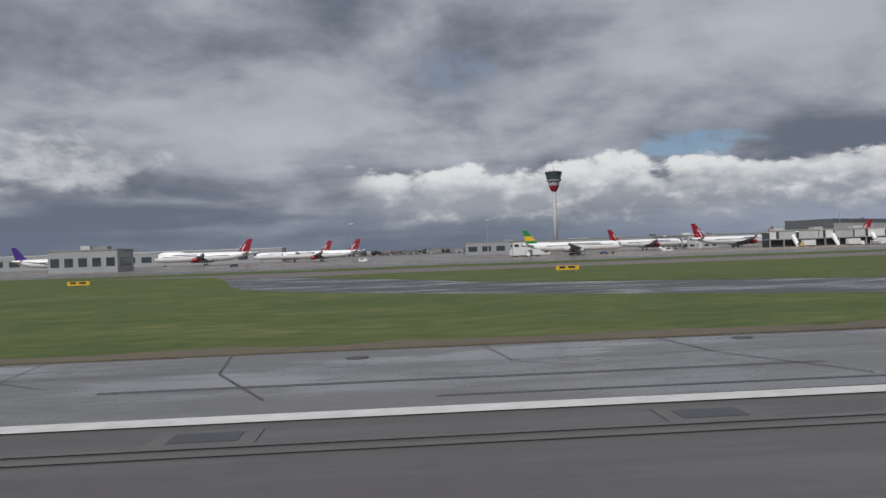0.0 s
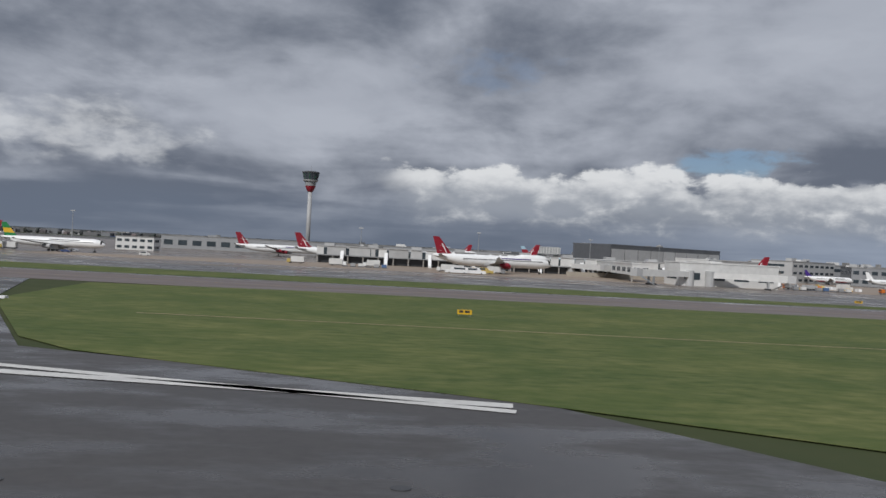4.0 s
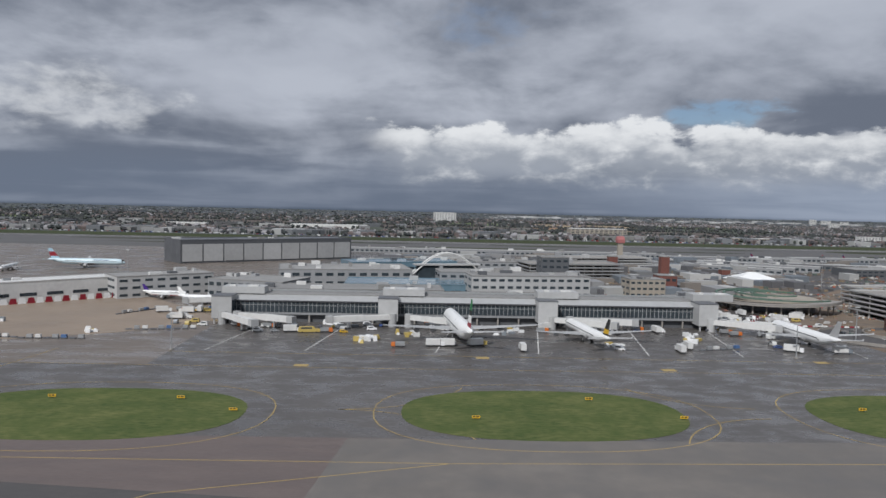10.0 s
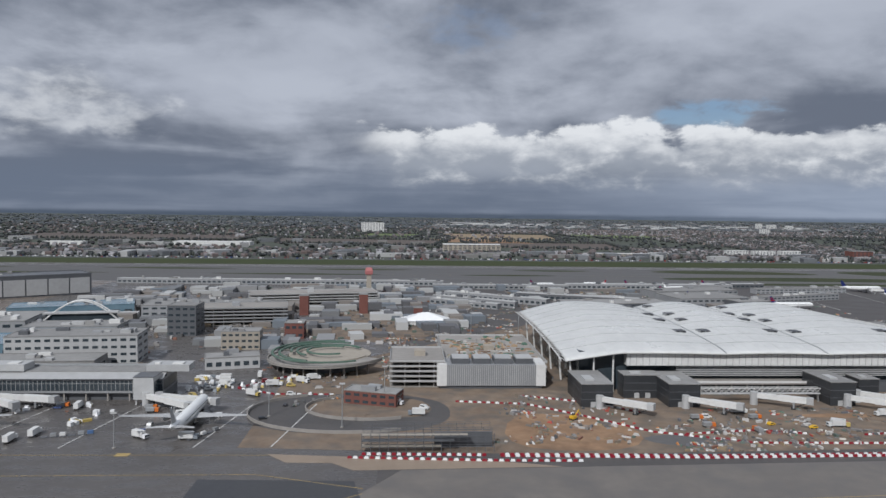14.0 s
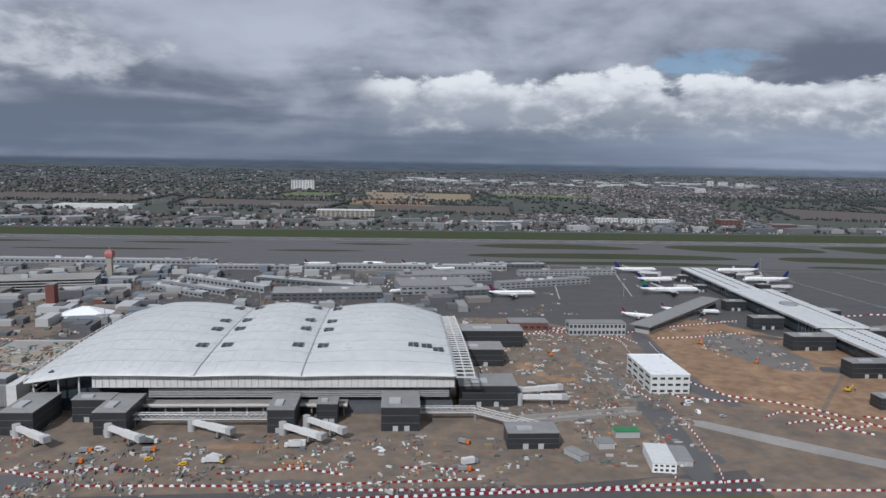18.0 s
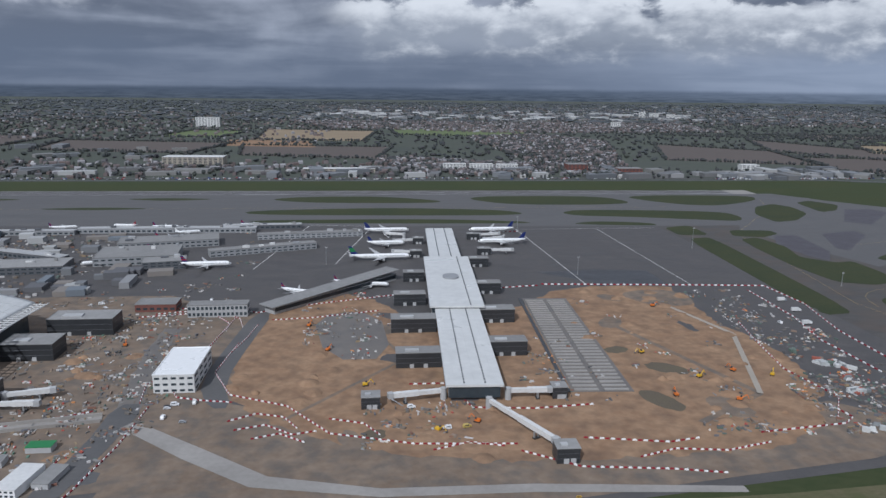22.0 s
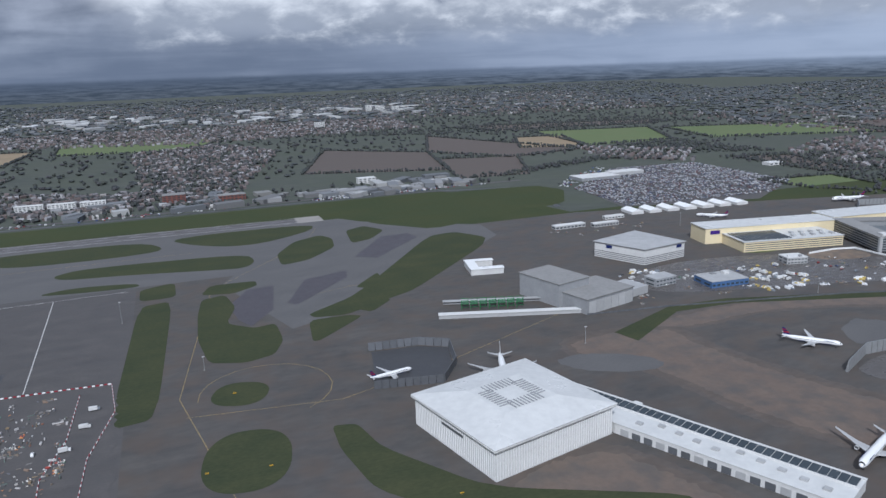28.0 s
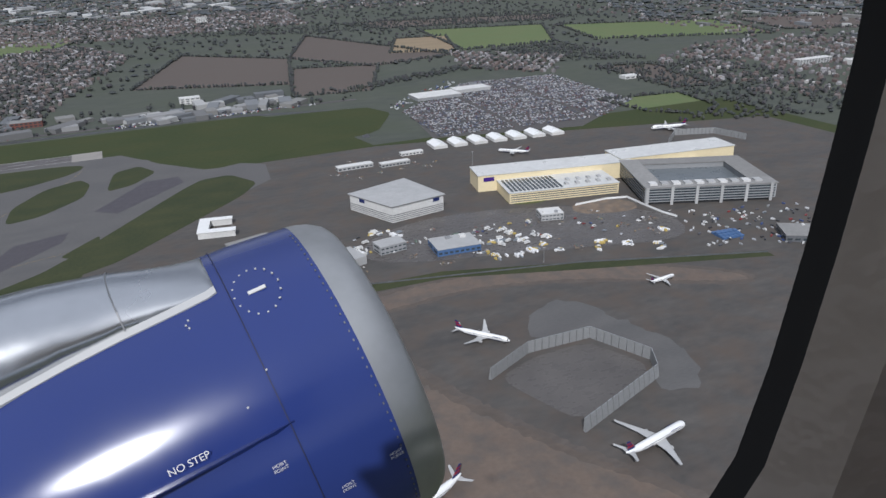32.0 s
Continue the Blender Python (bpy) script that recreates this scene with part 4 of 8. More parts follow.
def gate_walkway(x, y, length, turn):
    """Elevated gate corridor: white modules between dark glazed joints, over a solid box painted dark as the
    undercroft's shade.
    """
    t = thing("pier_walkway", "white panelled gate corridor over a box painted shade-dark", "pier building", x, y, 0, turn)
    # Shade beneath the corridor is put in as a solid near-black box.
    part("undercroft", Shape().box(0, 3, 0, length, 9, 4.4), BLACK, t, "near-black box painted as the shade of the undercroft")
    part("floor_beam", Shape().box(0, -0.2, 4.4, length, 9.4, 5.0), GREY, t)
    part("glazing", Shape().box(0, 0.3, 5.0, length, 9, 9.0), GLASS, t)
    part("roof", Shape().box(-0.4, -0.6, 9.8, length + 0.4, 9.8, 10.3), LIGHTGREY, t)
    rnd = random.Random(int(x))
    u = 0.0
    while u < length - 4:
        w = rnd.choice((4.5, 6, 9, 13))
        w = min(w, length - u)
        part("panel", Shape().box(u, -0.15, 5.0, u + w - rnd.choice((0.5, 1.2, 2.0)), 0.28, 9.8), OFFWHITE if rnd.random() < 0.75 else LIGHTGREY, t)
        u += w
    for i in range(int(length // 9) + 1):
        part("column", Shape().box(i * 9, 0.2, 0, i * 9 + 0.7, 0.9, 4.4), CONCRETE, t)
    for i in range(int(length // 26)):
        part("roof_plant", Shape().box(i * 26 + 4, 2, 10.3, i * 26 + 10, 7, 11.8), LIGHTGREY, t)
        part("stair", Shape().add([(i * 26 + 14, -5, 0), (i * 26 + 16, -5, 0), (i * 26 + 16, -0.2, 5.2), (i * 26 + 14, -0.2, 5.2), (i * 26 + 14, -5, 1.2), (i * 26 + 16, -5, 1.2), (i * 26 + 16, -0.2, 7.6), (i * 26 + 14, -0.2, 7.6)], [(0, 1, 2, 3), (4, 7, 6, 5), (0, 3, 7, 4), (1, 5, 6, 2), (0, 4, 5, 1)]), WHITE, t, "white covered stair")


gate_walkway(228, 430, 115, 2)
gate_walkway(345, 428, 130, 3)
part("blast_screen", Shape().box(0, 0, 0, 66, 0.5, 2.6), BUFF, thing("apron_wall", "low buff concrete wall on the apron", "wall", 372, 405, 0, 3))
block(395, 356, 9, 80, 9, 0, OFFWHITE, OFFWHITE, 1, 2, "pier_link", "white elevated pier walkway on columns", legs=True, wh=0.4)
block(480, 415, 9, 50, 9, 4, OFFWHITE, OFFWHITE, 1, 2, "pier_link", "white elevated pier walkway on columns", legs=True, wh=0.4)
hall_ = block(496, 795, 215, 55, 25, 36, DARKGREY, DARKGREY, 0, 0, "terminal_hangar", "big grey panelled hall with black roof edge", plant=6, parapet=1.2)
for i in range(9):
    part("panel", Shape().box(i * 23.6 + 2, -0.5, 2, i * 23.6 + 24, -0.05, 21), LIGHTGREY, hall_)
block(603, 520, 60, 40, 13, -20, GREY, ROOFGREY, 2, 10, "terminal_wing", "grey terminal wing with glazed front", plant=6, wh=0.4)
block(-175, 372, 34, 22, 11, 0, GREY, ROOFGREY, 1, 5, "apron_office", "grey apron building with white door panels", wh=0.4, plant=2)
block(80, 500, 26, 12, 9, 0, OFFWHITE, ROOFGREY, 2, 5, "apron_office", "small white two-storey apron building", wh=0.4)
block(-420, 620, 320, 30, 12, 2, GREY, ROOFWHITE, 1, 24, "pier_building", "long low grey pier beyond parked jets", wh=0.4)
block(60, 640, 300, 26, 11, 0, GREY, ROOFGREY, 1, 24, "pier_building", "long low grey pier beyond parked jets", wh=0.4, plant=6)
block(-900, 700, 380, 40, 14, 0, GREY, ROOFWHITE, 1, 24, "pier_building", "long low grey pier beyond parked jets", wh=0.4, plant=4)
block(230, 560, 24, 120, 10, 0, LIGHTGREY, ROOFGREY, 2, 4, "pier_building", "light grey pier with gate rooms", wh=0.35, plant=5)


# grey glazed pier with gate towers
def glazed_pier():
    t = thing("glazed_pier", "long grey pier with ribbon windows and gate towers", "pier building", 640, 411, 0, 0)
    # Solid dark grey box fills the undercroft behind the columns.
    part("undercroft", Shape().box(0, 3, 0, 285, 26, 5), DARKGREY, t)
    part("wall", Shape().box(0, 0, 4.6, 285, 28, 5.8).box(0, 0, 11.8, 285, 28, 12.7), GREY, t)
    part("core", Shape().box(0.4, 1.2, 5.8, 284.6, 27, 11.8), BLACK, t)
    part("fascia", Shape().add([(0, -0.6, 12.7), (285, -0.6, 12.7), (285, 7, 15.0), (0, 7, 15.0)], [(0, 1, 2, 3)]).box(0, 7, 12.7, 285, 28, 15.0), LIGHTGREY, t)
    part("eaves_line", Shape().box(-0.2, -0.9, 12.3, 285.2, -0.55, 12.8), DARKGREY, t)
    part("roof", Shape().box(-0.5, 7, 15.0, 285.5, 28.6, 15.5), ROOFGREY, t)
    pane = Shape().box(0.14, 0, 0, 2.2, 0.2, 3.9).box(0.14, 0, 4.1, 2.2, 0.2, 5.7).mesh("pane", GLASS)
    for i in range(120):
        if 2 < i * 2.375 < 283:
            part("pane", pane, None, t, at=pose(i * 2.375, 0.3, 5.95))
    bars = Shape().box(0, 0.05, 9.86, 285, 0.3, 10.04)
    for i in range(121):
        bars.box(i * 2.375 - 0.02, 0.0, 5.8, i * 2.375 + 0.16, 0.34, 11.8)
    part("mullion_frame", bars, LIGHTGREY, t, "pale mullions of the ribbon windows")
    for i in range(24):
        part("column", Shape().box(i * 12 + 2, 0.5, 0, i * 12 + 2.8, 1.3, 5), CONCRETE, t)
    for x in (2, 94, 184, 276):
        tower = part("gate_tower", Shape().box(x - 4, -9, 3.2, x + 7, 4, 15.5).box(x - 3.2, -8.2, 0, x - 2.4, -7.4, 3.2).box(x + 5.4, -8.2, 0, x + 6.2, -7.4, 3.2), LIGHTGREY, t, "light grey gate tower on legs")
        part("tower_cap", Shape().box(x - 4.2, -9.2, 15.5, x + 7.2, 4.2, 15.9), DARKGREY, tower)
        part("tower_glass", Shape().box(x + 6.9, -8, 6, x + 7.12, 2, 13), GLASS, tower)
        part("plant_room", Shape().box(x - 2, 6, 15.6, x + 22, 18, 19.4), LIGHTGREY, t, "pale rooftop plant room")
        part("vent", Shape().box(x + 2, 8, 19.4, x + 5, 11, 20.2).box(x + 12, 8, 19.4, x + 18, 13, 20), OFFWHITE, t)
    part("roof_duct", Shape().box(25, 20, 15.6, 275, 21.5, 16.6), STEEL, t)


glazed_pier()


def jet_bridge(x, y, turn, length=34, z=4.2):
    t = thing("jet_bridge", "white telescopic boarding bridge on wheeled legs", "boarding bridge", x, y, 0, turn, group="boarding bridges")
    part("rotunda", Shape().tube((0, 0, 0), (0, 0, z + 3.2), 2.2, seg=12), LIGHTGREY, t)
    part("tunnel", Shape().box(1.5, -1.3, z, length * 0.55, 1.3, z + 2.7), OFFWHITE, t)
    part("tunnel", Shape().box(length * 0.5, -1.6, z - 0.2, length, 1.6, z + 3.0), OFFWHITE, t)
    part("cab", Shape().box(length, -2.1, z - 0.3, length + 3.6, 2.1, z + 3.2), LIGHTGREY, t)
    part("leg", Shape().box(length * 0.75, -1.9, 0.5, length * 0.75 + 0.9, -1.2, z).box(length * 0.75, 1.2, 0.5, length * 0.75 + 0.9, 1.9, z), STEEL, t)
    part("bogie", Shape().box(length * 0.75 - 0.8, -2.2, 0, length * 0.75 + 1.7, 2.2, 0.8), RUBBER, t)
    part("stair", Shape().add([(length + 1, 2.1, z), (length + 2, 2.1, z), (length - 5, 4.4, 0.2), (length - 6, 4.4, 0.2), (length + 1, 3.1, z), (length + 2, 3.1, z)], [(0, 1, 2, 3), (4, 5, 2, 3)]), STEEL, t)
    return t


for x, y, a in ((644, 402, -50), (652, 402, -25), (738, 402, 200), (747, 402, -30), (828, 402, -32), (838, 402, -12), (919, 402, -35), (926, 402, -20), (430, 346, -20), (420, 346, -150), (640, 470, 200),
                (240, 560, 160), (330, 432, -120), (380, 432, -70), (450, 440, -60)):
    jet_bridge(x, y, a)


def control_tower():
    t = thing("control_tower", "tall white control tower with dark glazed cab and red ring", "control tower", 168, 761)
    part("shaft", Shape().tube((0, 0, 0), (0, 0, 66), 2.3, 2.1, 20), LIGHTGREY, t, "slender white steel shaft", True)
    ring = lambda r, z: [(r * math.cos(2 * math.pi * i / 24), r * math.sin(2 * math.pi * i / 24), z) for i in range(24)]
    part("neck", Shape().loft([ring(2.6, 64), ring(4.4, 67), ring(5.4, 70)]), RED, t, "red band under the cab")
    part("lower_floor", Shape().loft([ring(5.4, 70), ring(6.0, 74), ring(7.2, 75)]), GREY, t)
    part("balcony", Shape().loft([ring(7.8, 75), ring(8.2, 76.2)]), LIGHTGREY, t)
    part("cab_glass", Shape().loft([ring(7.0, 76.2), ring(8.6, 83.5)]), GLASS, t, "outward-leaning dark cab glazing")
    part("cab_roof", Shape().loft([ring(9.0, 83.5), ring(9.2, 84.6), ring(5.0, 85.6)]), DARKGREY, t)
    for i in range(24):
        a = 2 * math.pi * i / 24
        part("mullion", Shape().tube((7.05 * math.cos(a), 7.05 * math.sin(a), 76.2), (8.65 * math.cos(a), 8.65 * math.sin(a), 83.5), 0.14, seg=4), GREEN if i % 3 == 0 else DARKGREY, t)
    part("mast", Shape().tube((0, 0, 85.6), (0, 0, 91), 0.2, seg=5), STEEL, t)
    part("base_hall", Shape().box(-16, -10, 0, 18, 14, 11), DARKGREY, t, "dark base building")


control_tower()


def old_tower():
    t = thing("old_control_tower", "old brick control tower wrapped in red sheeting", "control tower", 1015, 921)
    part("shaft", Shape().box(-3, -3, 0, 3, 3, 27), BUFF, t)
    part("cab", Shape().turned(0, 0, 27, 9, 9, 4.5, 0, 1.12).turned(0, 0, 31.5, 10, 10, 4, 0, 0.7), material("faded_red_sheeting", (0.40, 0.145, 0.14), (0.33, 0.115, 0.11), 0.7), t, "faded red sheeting round the cab")
    part("mast", Shape().tube((0, 0, 35.5), (0, 0, 40), 0.25, seg=4), STEEL, t)


old_tower()


def steel_arch():
    t = thing("roof_arch", "white tubular arch over a glazed hall", "arch", 780, 640, 0, 12)
    for y in (0, 8):
        pts = [(-32 + 64 * i / 16, y, 8 + 19 * math.sin(math.pi * i / 16)) for i in range(17)]
        s = Shape()
        for a, b in zip(pts, pts[1:]):
            s.tube(a, b, 0.7, seg=6)
        part("arch_tube", s, OFFWHITE, t)
    part("glass_hall", Shape().box(-28, 1, 0, 28, 7.5, 16), GLASS, t)
    part("eave_band", Shape().box(-30, -1, 16, 30, 9, 17.2), LIGHTGREY, t)


steel_arch()

# central terminal area behind the pier
central = [
    (650, 470, 120, 34, 12, 3, LIGHTGREY, 2, 16, "low grey terminal building with flat roof", 8),
    (700, 520, 150, 46, 11, 2, BLUEGLASS, 1, 14, "low terminal hall with bluish glazed roof", 7),
    (640, 590, 110, 60, 14, 10, GREY, 2, 12, "grey terminal hall with crowded roof", 14),
    (790, 500, 86, 30, 20, 6, LIGHTGREY, 4, 14, "pale office block with strip windows", 9),
    (770, 560, 70, 30, 17, 5, GREY, 3, 10, "grey terminal block with flat roof", 8),
    (770, 470, 90, 26, 9, 4, ROOFGREY, 1, 10, "low flat-roofed hall behind the pier", 5),
    (927, 489, 36, 18, 8, 14, LIGHTGREY, 1, 6, "low canopy hall with white roof", 2),
    (920, 560, 29, 20, 14, 4, BUFF, 3, 6, "pale concrete plant building block", 3),
    (860, 620, 24, 26, 26, 0, DARKGREY, 5, 4, "dark grey stair tower block", 2),
    (690, 690, 110, 40, 13, 20, BLUEGLASS, 1, 10, "low terminal hall with bluish roof", 9),
    (810, 700, 110, 44, 15, 8, GREY, 3, 14, "grey terminal building with busy roof", 14),
    (960, 610, 16, 16, 13, 0, BRICK, 2, 3, "small square red brick block", 1),
]
for x, y, w, d, h, a, mat, st, by, lab, pl in central:
    block(x, y, w, d, h, a, mat, ROOFGREY if mat is not BLUEGLASS else BLUEGLASS, st, by, "terminal_building", lab, plant=pl, wh=0.36)


def car_park(x, y, w, d, floors, turn=0, mat=None):
    """Open decks on columns."""
    t = thing("multi_storey_car_park", "concrete multi-storey car park with open decks", "car park", x, y, 0, turn)
    for f in range(floors + 1):
        part("deck", Shape().box(0, 0, f * 3.1 + 0.1, w, d, f * 3.1 + 0.5), CONCRETE, t)
        if f:
            part("parapet", Shape().box(0, -0.2, f * 3.1 + 0.5, w, 0.1, f * 3.1 + 1.5).box(0, d - 0.1, f * 3.1 + 0.5, w, d + 0.2, f * 3.1 + 1.5).box(-0.2, 0.1, f * 3.1 + 0.5, 0.1, d - 0.1, f * 3.1 + 1.5).box(w - 0.1, 0.1, f * 3.1 + 0.5, w + 0.2, d - 0.1, f * 3.1 + 1.5), mat or LIGHTGREY, t)
    cols = Shape()
    for i in range(int(w // 9) + 1):
        for yy in (0.5, d / 2, d - 1):
            cols.box(i * 9, yy, 0.4, i * 9 + 0.5, yy + 0.5, floors * 3.1)
    part("column_grid", cols, CONCRETE, t)
    part("stair_core", Shape().box(w * 0.45, d * 0.4, 0, w * 0.45 + 7, d * 0.4 + 7, floors * 3.1 + 4), mat or BUFF, t)
    return t


car_park(858, 668, 94, 46, 5, 9, GREY)
car_park(889, 806, 145, 42, 4, 13, LIGHTGREY)
car_park(1052, 442, 34, 46, 5, 0)
for x, y in ((953, 744), (1013, 758), (1070, 737)):
    block(x, y, 9, 9, 20 if x < 1060 else 9, 0, BRICK, ROOFGREY, 0, 0, "brick_tower", "square red brick service tower", "tower")


# ---- new terminal with the wave roof ----
def wave_terminal():
    x0, x1, y0, y1 = 1158, 1414, 427, 606
    t = thing("wave_roof_terminal", "large new terminal with a white rippling metal roof", "terminal", 0, 0)
    folds = (0.0, 0.385, 0.633, 1.0)

    def height(u, v):
        """u from west to east, v from south to north, both 0 to 1: three waves that rise to the north and droop at both ends."""
        k = 0 if u < folds[1] else (1 if u < folds[2] else 2)
        ph = min(max((u - folds[k]) / (folds[k + 1] - folds[k]), 0.0), 1.0)
        crest = math.sin(math.pi * ph) ** 0.85
        z = 25.6 + 3.0 * v + 2.2 * math.sin(math.pi * v) + crest * (0.7 + 4.4 * min(v * 1.5, 1.0))
        z -= 4.2 * max(0.0, 0.13 - u) / 0.13 + 5.0 * v * max(0.0, u - 0.85) / 0.15
        return z - 1.2 * max(0.0, 0.06 - v) / 0.06

    at = lambda u, v, dz=0.0: (x0 + (x1 - x0) * u, y0 + (y1 - y0) * v, height(u, v) + dz)
    nu, nv = 96, 40
    s = Shape()
    top = [at(i / nu, j / nv) for j in range(nv + 1) for i in range(nu + 1)]
    low = [(x, y, z - 0.9) for x, y, z in top]
    m = (nu + 1) * (nv + 1)
    f = [(j * (nu + 1) + i, j * (nu + 1) + i + 1, (j + 1) * (nu + 1) + i + 1, (j + 1) * (nu + 1) + i) for j in range(nv) for i in range(nu)]
    f += [tuple(m + k for k in reversed(q)) for q in f]
    rim = [i for i in range(nu + 1)] + [(j + 1) * (nu + 1) - 1 for j in range(1, nv + 1)] + [nv * (nu + 1) + i for i in range(nu - 1, -1, -1)] + [j * (nu + 1) for j in range(nv - 1, 0, -1)]
    f += [(b, a, a + m, b + m) for a, b in zip(rim, rim[1:] + rim[:1])]
    s.add(top + low, f)
    roof = part("roof", s, ROOFWHITE, t, "white standing-seam metal roof in three waves", True)
    # gutters between the waves, and raised seams across them
    for u in folds[1:3]:
        seam = Shape()
        for j in range(nv):
            seam.tube(at(u, j / nv, 0.1), at(u, (j + 1) / nv, 0.1), 0.5, seg=4)
        part("gutter", seam, STEEL, roof)
    for i in range(1, 40):
        seam = Shape()
        for j in range(16):
            seam.tube(at(i / 40, j / 16, 0.02), at(i / 40, (j + 1) / 16, 0.02), 0.12, seg=4)
        part("seam", seam, ROOFWHITE, roof)
    for k in range(1, 9):
        row = Shape()
        for i in range(72):
            row.tube(at(i / 72, k / 9, 0.03), at((i + 1) / 72, k / 9, 0.03), 0.26, seg=4)
        part("seam", row, LIGHTGREY, roof, "raised cross seam")
    # pairs of dark roof lights along the gutters
    for u, v in [(g_ + e, w_) for g_ in folds[1:3] for w_ in (0.30, 0.52, 0.66, 0.93) for e in (-0.036, 0.030)] + [(0.90, 0.30), (0.935, 0.30), (0.965, 0.27)]:
        px_, py_, pz = at(u, v)
        hood = part("roof_light", Shape().box(px_ - 3.6, py_ - 4.0, pz - 1.5, px_ + 3.6, py_ + 4.0, pz + 0.7), GREY, roof, "grey roof light box")
        part("roof_light_glass", Shape().box(px_ - 3.3, py_ - 4.1, pz - 0.4, px_ - 0.3, py_ + 3.6, pz + 0.78).box(px_ + 0.3, py_ - 4.1, pz - 0.4, px_ + 3.3, py_ + 3.6, pz + 0.78), BLACK, hood)
    # open white sunshade grid along the eastern eaves, raking truss along the western ones
    fr = Shape()
    for j in range(30):
        v = j / 30
        y = y0 + (y1 - y0) * v
        fr.box(x1, y + 0.4, height(1.0, v) - 1.3, x1 + 12, y + 1.6, height(1.0, v) - 0.7)
    for o in (0.2, 5.4, 11.2):
        for j in range(30):
            a, b = at(1.0, j / 30, -1.0), at(1.0, (j + 1) / 30, -1.0)
            fr.tube((a[0] + o, a[1], a[2]), (b[0] + o, b[1], b[2]), 0.5, seg=4)
    part("louvre", fr, OFFWHITE, t, "white louvred sunshade along the eaves")
    tr = Shape()
    for j in range(24):
        a, b = at(0.0, j / 24), at(0.0, (j + 1) / 24)
        tr.tube((a[0] - 3, a[1], a[2] - 0.4), (b[0] - 3, b[1], b[2] - 0.4), 0.35, seg=4).tube((a[0], a[1], a[2] - 0.4), (b[0] - 3, b[1], b[2] - 0.4), 0.25, seg=4)
    part("eaves_truss", tr, OFFWHITE, t, "white truss along the raking eaves")
    # body
    part("wall", Shape().box(x0 + 38, y0 + 3, 16.4, x1 - 1, y1 - 6, 24.6), OFFWHITE, t, "pale ribbed cladding")
    rib = Shape().box(-0.15, -0.25, 16.5, 0.15, 0.0, 24.5).mesh("rib", LIGHTGREY)
    for i in range(54):
        part("rib", rib, None, t, at=pose(x0 + 40 + i * 4.0, y0 + 3, 0))
    part("glazing", Shape().box(x0 + 10, y0 + 9, 0.4, x1 - 3, y1 - 8, 24.0), GLASS, t, "dark glazed hall under the overhang")
    lou = Shape()
    for k in range(6):
        lou.box(x0 + 70, y0 + 5.5, 9.6 + k * 1.1, x1 - 4, y0 + 6.6, 10.1 + k * 1.1)
    part("louvre", lou, LIGHTGREY, t, "horizontal pale louvres")
    part("terrace", Shape().box(x0 + 60, y0 - 4, 6.4, x1 - 66, y0 + 8, 7.2), CONCRETE, t)
    part("balustrade", Shape().box(x0 + 60, y0 - 4.2, 7.2, x1 - 66, y0 - 4.0, 8.6), OFFWHITE, t)
    part("plinth", Shape().box(x0 + 62, y0 + 2, 0.2, x1 - 2, y0 + 8.8, 6.4), DARKGREY, t)
    for i in range(14):
        part("column", Shape().tube((x0 + 63 + i * 9.6, y0 - 2, 0), (x0 + 63 + i * 9.6, y0 - 2, 6.4), 0.5, seg=8), CONCRETE, t)
    for y in range(6):
        part("mast", Shape().tube((x0 + 5, y0 + 4 + y * 32, 0), (x0 + 3, y0 + 4 + y * 32, 21 + 0.8 * y), 0.7, 0.5, 10), OFFWHITE, t, "white raking column")
    for x in (18, 30):
        part("mast", Shape().tube((x0 + x, y0 + 4, 0), (x0 + x, y0 + 4, 23.5), 0.7, 0.5, 10), OFFWHITE, t)
    part("rear_block", Shape().box(x0 + 40, y1 - 6, 0, x1 - 20, y1 + 26, 12), GREY, t)


wave_terminal()


def gate_block(x, y, w, d, h, turn=0, label="charcoal clad gate block with pale flat roof"):
    t = thing("gate_block", label, "gate block", x, y, 0, turn, group="charcoal gate blocks")
    part("wall", Shape().box(0, 0, 0, w, d, h), BLACK, t)
    part("roof", Shape().box(-0.3, -0.3, h, w + 0.3, d + 0.3, h + 0.5), ROOFGREY, t)
    part("roof_plant", Shape().box(w * 0.2, d * 0.2, h + 0.5, w * 0.5, d * 0.5, h + 1.5), LIGHTGREY, t)
    part("seam_band", Shape().box(-0.08, -0.12, h * 0.34, w + 0.08, d + 0.12, h * 0.36).box(-0.08, -0.12, h * 0.66, w + 0.08, d + 0.12, h * 0.68), DARKGREY, t)
    part("door", Shape().box(w * 0.3, -0.15, 0, w * 0.3 + 3, 0.1, 3.2), LIGHTGREY, t)
    part("door", Shape().box(w * 0.6, -0.15, 0, w * 0.6 + 3, 0.1, 3.2), LIGHTGREY, t)
    return t


for x, y, w, d, h in ((1160, 396, 18, 34, 13), (1190, 416, 22, 12, 13.5), (1210, 396, 18, 32, 13), (1305, 398, 15, 30, 13.5), (1331, 412, 12, 14, 12), (1369, 400, 22, 28, 14), (1417, 441, 37, 26, 13.5),
                      (1438, 373, 28, 16, 9), (1420, 531, 38, 24, 13), (1430, 587, 52, 24, 14)):
    gate_block(x, y, w, d, h)
for x, y, a in ((1170, 394, -36), (1219, 394, -36), (1262, 402, -30), (1314, 396, -36), (1326, 406, -40), (1456, 444, 0), (1458, 458, 12)):
    jet_bridge(x, y, a, 27)


